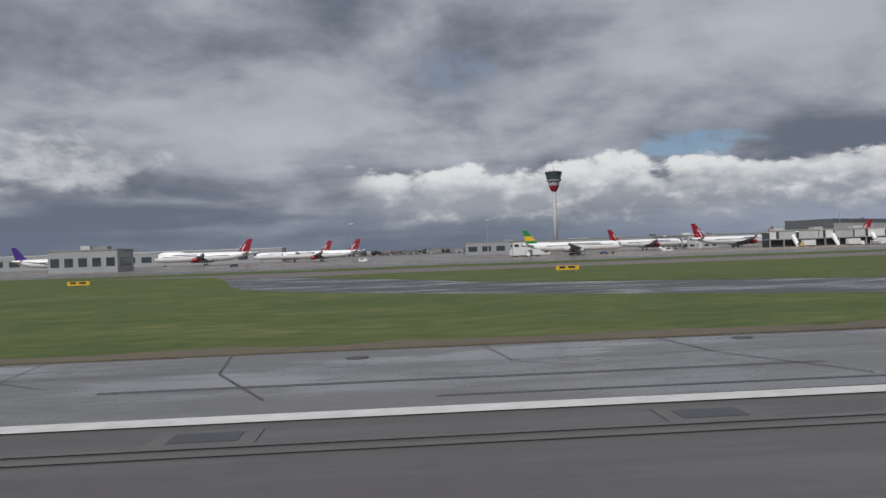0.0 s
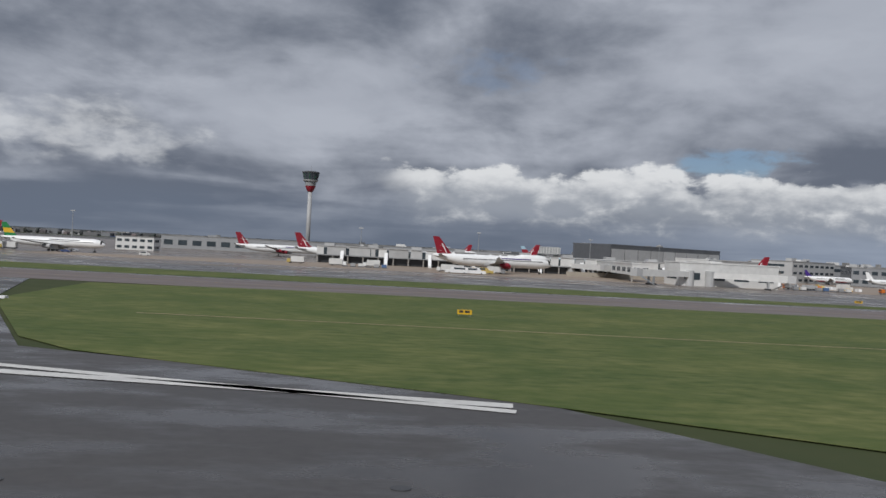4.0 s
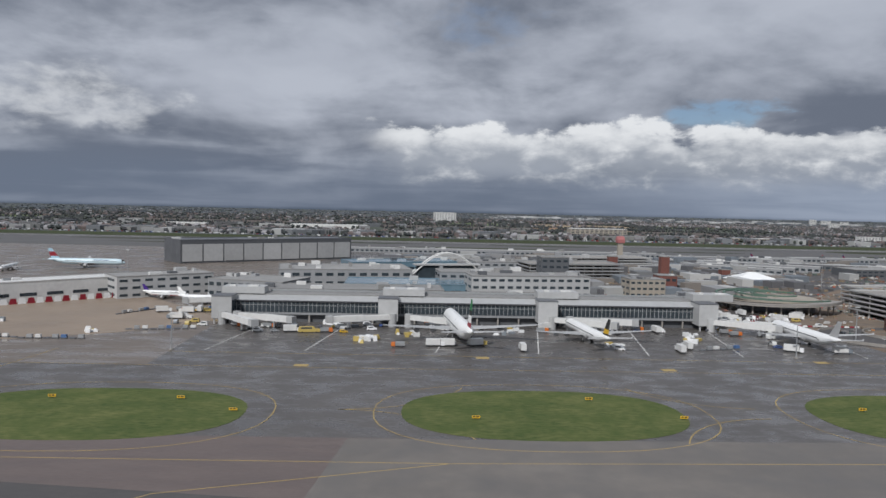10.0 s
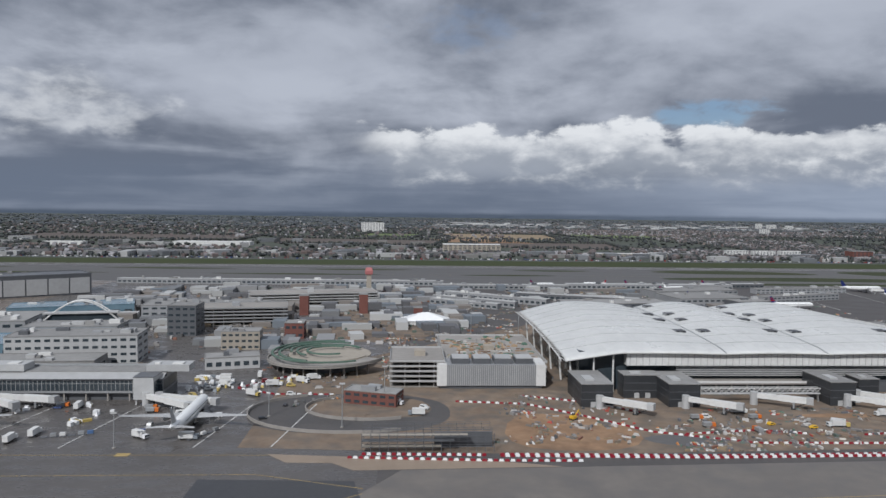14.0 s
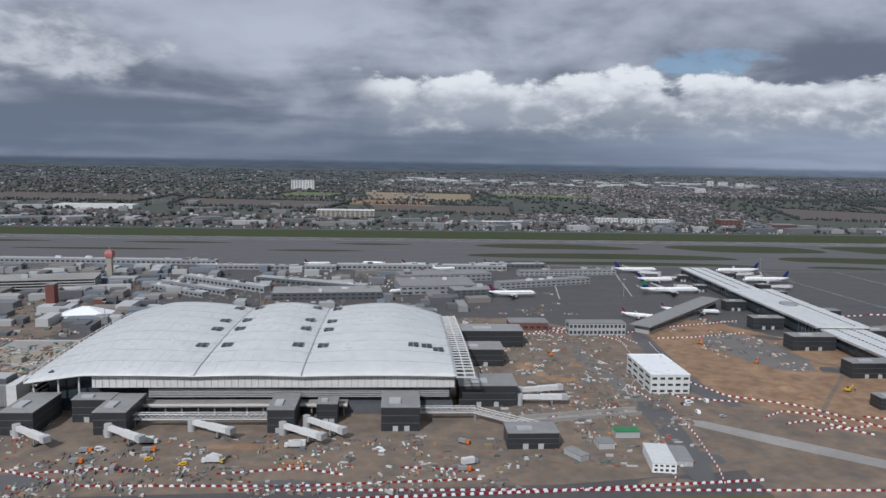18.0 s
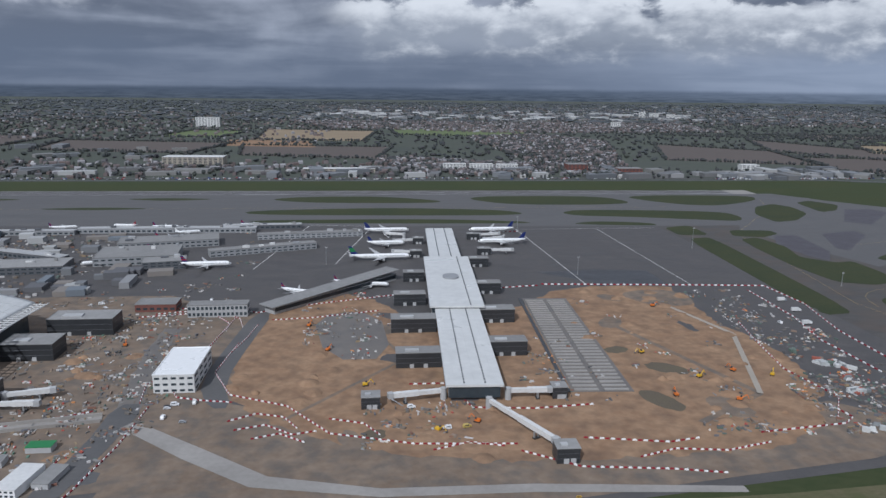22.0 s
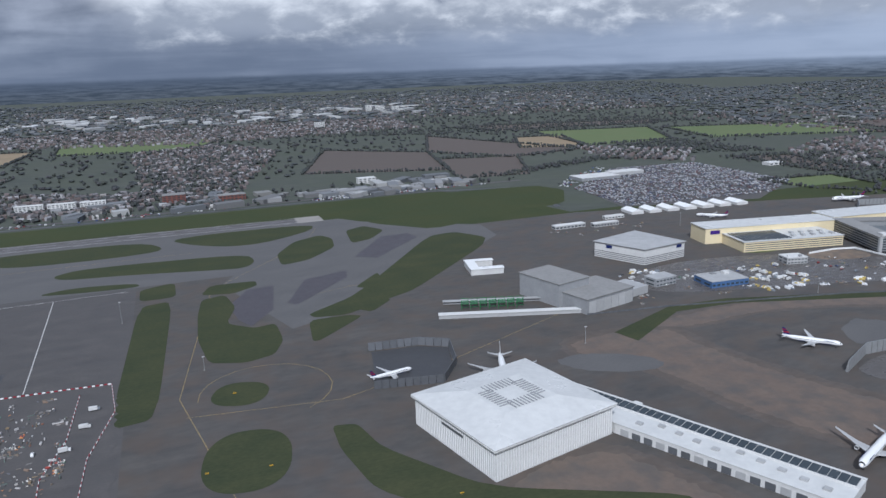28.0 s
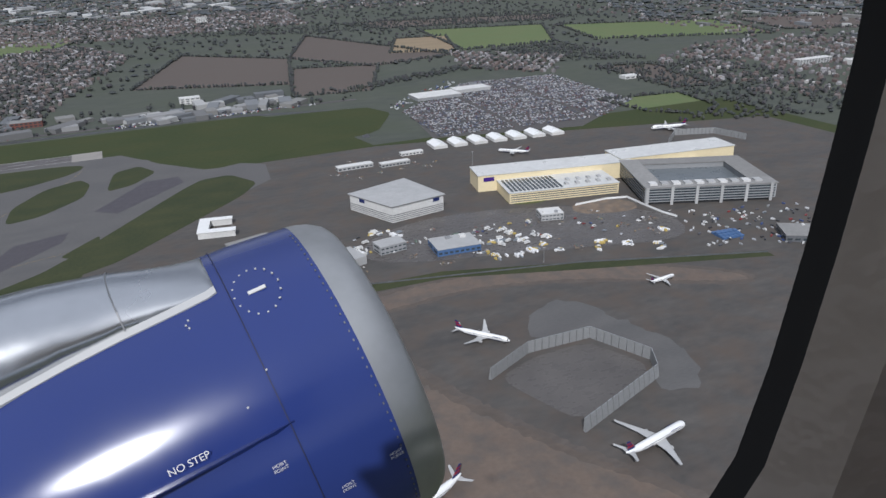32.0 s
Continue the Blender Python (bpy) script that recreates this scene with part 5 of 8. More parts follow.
def truss_bridge(x, y, turn, length, z=5.0):
    t = thing("footbridge", "white trussed footbridge under construction", "footbridge", x, y, 0, turn)
    s = Shape()
    for yy in (-1.6, 1.6):
        for zz in (z, z + 3.2):
            s.tube((0, yy, zz), (length, yy, zz), 0.22, seg=5)
        k = int(length / 3)
        for i in range(k):
            a, b = i * length / k, (i + 1) * length / k
            s.tube((a, yy, z), (b, yy, z + 3.2), 0.12, seg=4).tube((b, yy, z), (a, yy, z + 3.2), 0.12, seg=4)
    part("truss", s, OFFWHITE, t)
    part("deck", Shape().box(0, -1.6, z - 0.3, length, 1.6, z), GREY, t)
    for a in (0.2, length - 0.8):
        part("leg", Shape().box(a, -0.6, 0, a + 0.6, 0.6, z - 0.3), STEEL, t)


truss_bridge(1228, 408, 0, 76)
truss_bridge(1391, 418, 0, 34)
truss_bridge(1425, 417, -38, 42)

# screen building, drum ramp, brick office, scaffolds
scr = thing("plant_screen_building", "grey ribbed plant building with white end panels", "plant building", 1081, 438)
part("wall", Shape().box(6, 0, 2, 61, 20, 15), GREY, scr)
part("end_panel", Shape().box(0, -0.4, 2, 6, 20.4, 15.4), OFFWHITE, scr)
part("end_panel", Shape().box(61, -0.4, 2, 67, 20.4, 15.4), OFFWHITE, scr)
part("undercroft", Shape().box(2, 1, 0, 65, 19, 2), DARKGREY, scr)
fin = Shape().box(-0.12, -0.3, 2.2, 0.12, 0, 14.8).mesh("fin", LIGHTGREY)
for i in range(44):
    part("fin", fin, None, scr, at=pose(7 + i * 1.23, 0, 0))
for i in range(4):
    part("chiller", Shape().box(9 + i * 13.2, 3, 15, 20 + i * 13.2, 16, 18.2), DARKGREY, scr, "dark roof chiller with fans")
    part("fan_deck", Shape().box(9.5 + i * 13.2, 3.5, 18.2, 19.5 + i * 13.2, 15.5, 18.7), LIGHTGREY, scr)
drum = thing("ramp_drum", "curved concrete car ramp under green scaffold netting", "ramp", 1009, 506)
NETTING = material("green_debris_netting", (0.050, 0.125, 0.085), (0.120, 0.150, 0.125), 0.85, grain=0.4, blotch=0.08)


def sector(r0, r1, a0, a1, z0, z1, k=36):
    """A curved slab between two radii; z runs up from z0 to z1 along the arc, 1.2 m thick at most."""
    sh = Shape()
    rings = []
    for i in range(k + 1):
        a, z = radians(a0 + (a1 - a0) * i / k), z0 + (z1 - z0) * i / k
        c, w = math.cos(a), math.sin(a)
        rings.append([(r0 * c, r0 * w, z - 0.9), (r1 * c, r1 * w, z - 0.9), (r1 * c, r1 * w, z), (r0 * c, r0 * w, z)])
    return sh.loft(rings)


part("deck", sector(30, 43, 60, 330, 3.0, 9.0), CONCRETE, drum, "pale concrete ramp deck")
part("inner_deck", sector(2, 28.5, 0, 360, 8.4, 8.4), BUFF, drum, "unfinished round deck strewn with formwork")
part("parapet", sector(42.6, 43.2, 60, 330, 4.2, 10.2), CONCRETE, drum)
part("parapet", sector(29.6, 30.1, 60, 330, 4.2, 10.2), BUFF, drum)
part("core_wall", Shape().loft([[(26 * math.cos(radians(10 * i)), 26 * math.sin(radians(10 * i)), z) for i in range(36)] for z in (0, 7.5)]), DARKGREY, drum)
for i, (r_, a0, a1) in enumerate(((34, 70, 250), (39, 80, 300), (22, 30, 230), (15, 60, 300), (26, 110, 200))):
    part("netting", sector(r_, r_ + 1.6, a0, a1, 10.2 + 0.25 * i, 10.6 + 0.3 * i, 20), NETTING, drum, "green debris netting on scaffold")
for i in range(20):
    a = radians(60 + 13.5 * i)
    part("column", Shape().tube((38 * math.cos(a), 38 * math.sin(a), 0), (38 * math.cos(a), 38 * math.sin(a), 2.4 + 0.3 * i), 0.6, seg=8), CONCRETE, drum)
block(1027, 406, 31, 13, 7.5, -19, BRICK, ROOFGREY, 2, 6, "site_office", "small red brick office with flat roof", plant=2, wh=0.4)


def scaffold(x, y, w, d, levels, turn=0):
    t = thing("scaffold", "dark steel scaffold frame with plank decks", "scaffold", x, y, 0, turn)
    s = Shape()
    for i in range(int(w // 4) + 1):
        for yy in (0, d / 2, d):
            s.tube((i * 4, yy, 0), (i * 4, yy, levels * 2.6 + 1), 0.14, seg=4)
    for k in range(1, levels + 1):
        for yy in (0, d / 2, d):
            s.tube((0, yy, k * 2.6), (w, yy, k * 2.6), 0.12, seg=4)
            s.tube((0, yy, k * 2.6 + 1), (w, yy, k * 2.6 + 1), 0.08, seg=4)
    part("tube_frame", s, DARKGREY, t)
    for k in range(1, levels + 1):
        part("deck", Shape().box(0, 0, k * 2.6 - 0.15, w * (0.5 + 0.1 * k), d * 0.22, k * 2.6), BUFF if k % 2 else DARKGREY, t)
    part("sheeting", Shape().box(w * 0.55, d * 0.4, 0, w - 0.2, d * 0.45, levels * 2.4), DARKGREY, t)
    return t


scaffold(1042, 322, 60, 18, 3)
scaffold(1092, 452, 40, 60, 3)
for i in range(7):
    block(1085 + (i % 4) * 18, 480 + (i // 4) * 34, 14, 22, 5 + (i * 3) % 7, 0, CONCRETE, CONCRETE, 2, 3, "concrete_frame", "unfinished concrete frame with open floors", plant=2, wh=0.6)
tent = thing("marquee", "white peaked marquee roof", "marquee", 1081, 694)
part("canopy", Shape().loft([[(-24, -13, 4), (24, -13, 4), (24, 13, 4), (-24, 13, 4)], [(-3, -1, 11), (3, -1, 11), (3, 1, 11), (-3, 1, 11)]]), WHITE, tent)
part("side", Shape().box(-23, -12, 0, 23, 12, 4), OFFWHITE, tent)

# satellite pier: long, low, in three steps
sat = thing("satellite_pier", "long satellite pier with pale ribbed roof and dark glass", "pier building", 1762, 438, 0, -2.2)
for y0, y1, w0, w1, h in ((0, 165, 18, 18.5, 13), (165, 352, 23, 24, 15.5), (352, 530, 17, 17, 13)):
    part("glass_wall", Shape().prism([(-w0 + 1, y0 + 0.4), (w0 - 1, y0 + 0.4), (w1 - 1, y1), (-w1 + 1, y1)], 3.4, h - 1.6), GLASS, sat, "dark glazed side wall")
    part("undercroft", Shape().prism([(-w0 + 3, y0 + 3), (w0 - 3, y0 + 3), (w1 - 3, y1), (-w1 + 3, y1)], 0, 3.4), DARKGREY, sat)
    roof = part("roof", Shape().prism([(-w0 - 1, y0 - 1), (w0 + 1, y0 - 1), (w1 + 1, y1), (-w1 - 1, y1)], h - 1.6, h), ROOFWHITE, sat, "pale flat metal roof")
    part("fascia", Shape().box(-w0 - 1.3, y0 - 1, h - 2.2, -w0 - 1.02, y1, h - 0.5).box(w0 + 1.02, y0 - 1, h - 2.2, w0 + 1.3, y1, h - 0.5), STEEL, sat)
    lt = Shape().box(-0.5, -1.1, 0, 0.5, 1.1, 0.6).mesh("roof_light", DARKGREY)
    for i in range(int((y1 - y0) / 5)):
        for x in ((-7, 7) if y0 != 165 else (12,)):
            part("roof_light", lt, None, roof, at=pose(x, y0 + 3 + i * 5, h))
    for x in (-13, 0, 13):
        part("seam", Shape().box(x - 0.1, y0, h, x + 0.1, y1, h + 0.1), ROOFWHITE, roof)
    mull = Shape().box(-0.1, -0.15, 3.4, 0.1, 0.15, h - 1.7).mesh("mullion", STEEL)
    for i in range(int((y1 - y0) / 6)):
        for x in (-min(w0, w1) + 0.9, min(w0, w1) - 0.9):
            part("mullion", mull, None, sat, at=pose(x, y0 + i * 6 + 2, 0))
part("roof_pod", Shape().prism(oval(0, 262, 8, 10, 12), 15.5, 17), GREY, sat, "grey roof plant pod")
for x, y, w, d, h in ((1712, 500, 34, 14, 11.5), (1710, 578, 38, 15, 12), (1714, 655, 30, 13, 11), (1726, 740, 22, 12, 10), (1738, 850, 14, 10, 8), (1745, 925, 14, 10, 8),
                      (1783, 520, 31, 14, 11.5), (1787, 600, 32, 14, 12), (1794, 690, 28, 13, 11), (1800, 800, 26, 12, 10), (1822, 860, 16, 10, 8), (1820, 950, 16, 10, 8), (1688, 432, 12, 11, 8), (1797, 356, 13, 11, 9), (1815, 440, 10, 10, 8)):
    gate_block(x, y, w, d, h)
jet_bridge(1770, 428, -62, 62, 5)
jet_bridge(1742, 445, 190, 34, 5)
jet_bridge(1785, 442, 0, 26, 5)
for x, y, a in ((1735, 965, 160), (1748, 930, 190), (1745, 858, 170), (1838, 960, 10), (1838, 865, 0), (1840, 930, 20)):
    jet_bridge(x, y, a, 26)
lk = thing("link_canopy", "sloping-roofed link pier joining the satellite", "link building", 1606, 634, 0, 45.2)
part("wall", Shape().box(0, 0, 0, 160, 14, 7), LIGHTGREY, lk)
part("glazing", Shape().box(1, -0.15, 2.5, 159, 0.1, 6), GLASS, lk)
part("roof", Shape().add([(-4, -3, 8), (162, -3, 12), (162, 17, 12), (-4, 17, 8), (-4, -3, 7.2), (162, -3, 11.2), (162, 17, 11.2), (-4, 17, 7.2)], [(0, 1, 2, 3), (7, 6, 5, 4), (0, 4, 5, 1), (1, 5, 6, 2), (2, 6, 7, 3), (3, 7, 4, 0)]), ROOFGREY, lk)
block(1549, 466, 27, 52, 13, 0, OFFWHITE, WHITE, 3, 5, "site_office_block", "white three-storey site office block with white roof", wh=0.36)
block(1531, 629, 52, 14, 11, 1, LIGHTGREY, ROOFGREY, 2, 14, "screened_shed", "pale louvred shed by the site road", wh=0.5)
block(1480, 648, 36, 20, 7, 0, BRICK, ROOFGREY, 1, 6, "low_pavilion", "low hipped pavilion with reddish roof", wh=0.3)
slab = thing("ground_slab_grid", "grid of concrete foundation strips in the earthworks", "foundation", 1831, 450, 0, -2.4)
part("bed", Shape().box(0, 0, 0, 43, 222, 0.35), SLAB, slab)
strip = Shape().box(0, 0, 0.35, 17, 3.0, 0.9).mesh("strip", CONCRETE)
for i in range(33):
    for x in (2, 23):
        part("strip", strip, None, slab, at=pose(x, 2 + i * 6.6, 0))
part("trench", Shape().box(-4, 0, 0.2, -1, 222, 0.6), TARMAC_DARK, slab)
cab = thing("site_cabin", "white flat-roofed site cabin with ribbed sides", "cabin", 1507, 342, 0, -8)
part("body", Shape().box(0, 0, 0.3, 12, 26, 5.2), WHITE, cab)
part("roof", Shape().box(-0.2, -0.2, 5.2, 12.2, 26.2, 5.5), OFFWHITE, cab)
for i in range(4):
    part("window", Shape().box(1 + i * 2.8, -0.1, 1.2, 2.6 + i * 2.8, 0.05, 2.4).box(1 + i * 2.8, -0.1, 3.6, 2.6 + i * 2.8, 0.05, 4.6), GLASS, cab)
for x, y, w, d, h, a in ((1522, 350, 9, 20, 3.0, -8), (1488, 372, 9, 9, 3.2, 4), (1502, 388, 14, 8, 3.4, 0), (1474, 356, 6, 13, 2.8, 30)):
    c_ = thing("site_cabin", "pale grey site cabin on the soil", "cabin", x, y, 0.1, a, group="site cabins")
    part("body", Shape().box(0, 0, 0, w, d, h), LIGHTGREY, c_)
    part("roof", Shape().box(-0.2, -0.2, h, w + 0.2, d + 0.2, h + 0.25), ROOFGREY if w < 10 else GREEN, c_)
trough = thing("retaining_wall", "pale concrete retaining walls of a service ramp", "retaining wall", 1449, 409, 0.1, 11)
part("wall", Shape().box(0, 0, 0, 82, 0.8, 2.2), CONCRETE, trough)
part("wall", Shape().box(4, 8, 0, 82, 8.8, 2.6), CONCRETE, trough)
part("slab", Shape().box(0, 0.8, 0, 82, 8, 0.5), CONCRETE, trough)

# terminal piers of the old domestic terminal
for x, y, w, d, h, a, st in ((1500, 860, 130, 16, 10, 20, 2), (1540, 960, 140, 14, 9, 8, 2), (1380, 900, 120, 40, 12, 12, 2), (1380, 820, 90, 60, 13, 8, 2), (1240, 780, 120, 40, 11, 6, 2), (1200, 900, 150, 14, 9, -24, 1),
                             (1290, 1010, 240, 14, 9, 0, 1), (1440, 800, 46, 26, 12, 12, 3), (1100, 1000, 190, 12, 8, 0, 1), (1480, 1030, 110, 12, 8, 4, 1), (1110, 905, 140, 11, 10, -35.6, 1), (1095, 870, 110, 9, 9, -35.6, 1), (1090, 845, 90, 9, 8, -35.6, 1), (650, 1052, 466, 12, 9, -1.5, 1)):
    block(x, y, w, d, h * 0.75, a, GREY if int(x) % 40 else DARKGREY, ROOFGREY if st > 1 else LIGHTGREY, st, max(int(w / 7), 3), "domestic_pier", "grey domestic pier with flat roof and gate rooms", plant=int(w / 22), wh=0.36, far_off=True)


# ---- maintenance base ----
def quad_roof(poly, h, rise, inset):
    cx, cy = sum(p[0] for p in poly) / len(poly), sum(p[1] for p in poly) / len(poly)
    ring = lambda k, z: [(cx + (x - cx) * k, cy + (y - cy) * k, z) for x, y in poly]
    return Shape().loft([ring(1.04, h), ring(1.05, h + 1.2), ring(inset, h + rise)])


def big_hangar():
    poly = [(2344, 509), (2367, 405), (2478, 430), (2456, 534)]
    t = thing("white_hangar", "white wide-body hangar with faceted shallow roof", "hangar")
    part("wall", Shape().prism(poly, 0, 25), OFFWHITE, t)
    roof = part("roof", quad_roof(poly, 25, 6.5, 0.45), ROOFWHITE, t, "white faceted roof")
    for a, b in ((0, 1), (1, 2)):
        p, q = Vector(poly[a]), Vector(poly[b])
        n = int((q - p).length / 2.4)
        turn = math.degrees(math.atan2(q.y - p.y, q.x - p.x))
        rib = Shape().box(-0.2, -0.35, 1, 0.2, 0, 23.5).mesh("rib", WHITE)
        for i in range(n):
            c = p.lerp(q, (i + 0.5) / n)
            part("rib", rib, None, t, at=pose(c.x, c.y, 0, 0, 0, turn))
    part("sign", Shape().box(-14, -0.6, 17, 14, -0.3, 19), DARKGREY, t, "dark bar of unreadable sign lettering", at=pose(2355.5, 457, 0, 0, 0, -77.5))
    fascia = quad_roof(poly, 23.4, 1.6, 1.05)
    part("fascia", fascia, ROOFWHITE, t, "deep white eaves fascia")
    c0 = Vector((sum(p[0] for p in poly) / 4, sum(p[1] for p in poly) / 4))
    ws, se = (Vector(poly[1]) - Vector(poly[0])).normalized(), (Vector(poly[2]) - Vector(poly[1])).normalized()
    vent = Shape().box(-6, -0.55, 0, 6, 0.55, 0.4).mesh("vent_slot", GREY)
    for i in range(9):
        for side in (-1, 1):
            for along, across in ((ws, se), (se, ws)):
                p = c0 + along * 16.5 * side + across * (-13.6 + 3.4 * i)
                part("vent_slot", vent, None, roof, at=pose(p.x, p.y, 31.6, 0, 0, math.degrees(math.atan2(along.y, along.x))))



big_hangar()
blast_wall_south = [(2431, 655), (2403, 674), (2350, 680)]
set_before = {ob.name for ob in scene.objects}
mid = thing("grey_hangar", "grey stepped maintenance hangar", "hangar", 2560, 700, 0, 18)
part("wall", Shape().box(0, 0, 0, 78, 60, 18), GREY, mid)
part("roof", Shape().box(-1, -1, 18, 79, 61, 19), ROOFGREY, mid)
part("tail_block", Shape().box(-6, 40, 0, 44, 110, 28), GREY, mid, "taller grey hangar block")
part("tail_roof", Shape().box(-7, 39, 28, 45, 111, 29), ROOFGREY, mid)
part("annexe", Shape().box(78, 10, 0, 118, 46, 10), LIGHTGREY, mid)
for i in range(6):
    part("door", Shape().box(3 + i * 12.4, -0.3, 0, 14.6 + i * 12.4, 0, 15), LIGHTGREY, mid)
ush = thing("engine_test_pen", "white curved canopy pen", "canopy", 2492, 905, 0, -8)
part("side", Shape().box(0, 0, 0, 46, 10, 8).box(0, 10, 0, 12, 44, 8).box(0, 44, 0, 40, 52, 8), OFFWHITE, ush)
part("roof", Shape().box(-1, -1, 8, 47, 11, 9).box(-1, 11, 8, 13, 43, 9).box(-1, 43, 8, 41, 53, 9), WHITE, ush)
w_ = thing("covered_walkway", "long low white covered walkway", "walkway", 2398, 752, 0, -15)
part("wall", Shape().box(0, 0, 0, 165, 1.0, 4.5), LIGHTGREY, w_)
part("roof", Shape().box(-0.5, -1, 4.5, 165.5, 8, 5.2), OFFWHITE, w_)
for i in range(14):
    part("post", Shape().box(i * 12.5, 6.6, 0, i * 12.5 + 0.5, 7.1, 4.5), STEEL, w_)
w2 = thing("covered_walkway", "low grey walkway beside a green gantry", "walkway", 2418, 800, 0, -15)
part("wall", Shape().box(0, 0, 0, 130, 1.0, 4), GREY, w2)
part("roof", Shape().box(-0.5, -3, 4, 130.5, 4, 4.6), LIGHTGREY, w2)
gt = thing("green_gantry", "green painted steel tail dock gantries", "gantry", 2432, 772, 0, -15)
for i in range(7):
    for z in (0, 4, 8):
        part("rail", Shape().box(i * 11, 0, z + 3.6, i * 11 + 9, 0.5, z + 4).box(i * 11, 9, z + 3.6, i * 11 + 9, 9.5, z + 4), GREEN, gt)
    part("leg", Shape().box(i * 11, 0, 0, i * 11 + 0.6, 0.6, 12).box(i * 11 + 8.4, 9, 0, i * 11 + 9, 9.6, 12), GREEN, gt)
    part("deck", Shape().box(i * 11, 0, 7.4, i * 11 + 9, 9.5, 7.7), material("faded_green_decking", (0.05, 0.14, 0.07), (0.04, 0.10, 0.05), 0.6), gt)
patch("base_lawn", rounded([(2900, 850), (2960, 842), (2962, 878), (2908, 890)], 2), 0.17, GRASS, "small lawn before the cream hangar", "grass")
patch("base_yard", rounded([(2640, 740), (2900, 690), (3060, 650), (3080, 760), (2900, 850), (2720, 850)], 2), 0.13, STANDS, "worn wet yard of the maintenance base", "yard")
patch("brown_yard", rounded([(2960, 780), (3055, 760), (3060, 810), (2985, 830)], 2), 0.18, DIRT, "bare brown building plot", "yard")
patch("blast_pad", rounded([(2708, 472), (2752, 491), (2808, 495), (2834, 446), (2826, 427), (2743, 391)], 2, 0.15), 0.13, STANDS, "pale scoured pad inside a blast wall", "apron")



def hall(poly, h, wall, label, name="hangar", rise=3, signs=()):
    t = thing(name, label, "hangar")
    part("wall", Shape().prism(poly, 0, h), wall, t)
    roof = part("roof", quad_roof(poly, h, rise, 0.12), LIGHTGREY, t)
    bands = Shape()
    for a in range(len(poly)):
        p, q = Vector(poly[a]), Vector(poly[(a + 1) % len(poly)])
        d = Vector((q.y - p.y, p.x - q.x)).normalized() * 0.2
        for k in range(4):
            z = h * (0.08 + 0.12 * k)
            bands.add([(*(p + d), z), (*(q + d), z), (*(q + d), z + h * 0.04), (*(p + d), z + h * 0.04)], [(0, 1, 2, 3)])
    part("wall_bands", bands, DARKGREY, t)
    for a, f in signs:
        p, q = Vector(poly[a]), Vector(poly[(a + 1) % len(poly)])
        c = p.lerp(q, f)
        part("sign", Shape().box(-5, -0.6, h * 0.72, 5, -0.25, h * 0.92), NAVY, t, "small navy sign panel", at=pose(c.x, c.y, 0, 0, 0, math.degrees(math.atan2(q.y - p.y, q.x - p.x))))
    return t


hall([(2696, 930), (2734, 856), (2812, 874), (2784, 962)], 22, OFFWHITE, "white cargo hangar with shallow pyramid roof", signs=((0, 0.3), (1, 0.85)))
yl = thing("cream_hangar", "long cream-coloured maintenance hangar with tall rear bay", "hangar", 2884, 922, 0, -8)
part("wall", Shape().box(0, 0, 0, 240, 46, 24), CREAM, yl)
part("roof", Shape().box(-1, -1, 24, 241, 47, 25.2), ROOFWHITE, yl)
part("front_bay", Shape().box(28, -62, 0, 190, 0, 15), CREAM, yl)
part("front_roof", Shape().box(27, -63, 15, 191, -0.2, 16), ROOFWHITE, yl, "pale roof with rooflight ridges")
for i in range(13):
    part("roof_ridge", Shape().box(32 + i * 6, -58, 16, 35 + i * 6, -8, 17.2), GLASS, yl)
for i in range(9):
    part("roof_plant", Shape().box(114 + i * 8, -52 + (i * 17) % 34, 16, 119 + i * 8, -44 + (i * 17) % 34, 18.5), LIGHTGREY, yl)
for k in range(4):
    part("window_band", Shape().box(30, -62.25, 2 + k * 3.2, 188, -62, 3.2 + k * 3.2), DARKGREY, yl)
part("sign", Shape().box(8, -0.5, 15, 24, -0.2, 21), PURPLE, yl, "violet sign panel without lettering")
y2 = thing("cream_hangar", "second cream maintenance hangar with glazed lower roof", "hangar", 3110, 900, 0, -4)
part("wall", Shape().box(0, 0, 0, 200, 50, 26), CREAM, y2)
part("roof", Shape().box(-1, -1, 26, 201, 51, 27.2), ROOFWHITE, y2)
part("front_bay", Shape().box(10, -34, 0, 130, 0, 14), CREAM, y2)
part("front_roof", Shape().box(9, -35, 14, 131, -0.2, 15), LIGHTGREY, y2)
tb = thing("technical_block", "large grey office block round a glazed courtyard", "office block", 3065, 774, 0, -18)
part("wall", Shape().box(0, 0, 4, 180, 24, 24).box(0, 24, 4, 26, 130, 24).box(150, 24, 4, 180, 130, 24).box(26, 106, 4, 150, 130, 24), GREY, tb)
part("roof", Shape().box(-1, -1, 24, 181, 25, 25.5).box(-1, 25, 24, 27, 131, 25.5).box(149, 25, 24, 181, 131, 25.5).box(27, 105, 24, 149, 131, 25.5), ROOFGREY, tb)
part("courtyard_roof", Shape().box(26, 24, 16, 150, 106, 17), material("dull_court_glazing", (0.10, 0.115, 0.125), (0.15, 0.165, 0.175), 0.35, grain=0.15, blotch=0.05), tb)
# Solid near-black box fills the recessed ground storey.
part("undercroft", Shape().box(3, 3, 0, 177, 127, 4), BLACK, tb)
for k in range(5):
    part("window_band", Shape().box(2, -0.3, 5.5 + k * 3.7, 178, 0, 7.6 + k * 3.7), GLASS, tb)
    part("window_band", Shape().box(-0.3, 2, 5.5 + k * 3.7, 0, 128, 7.6 + k * 3.7), GLASS, tb)
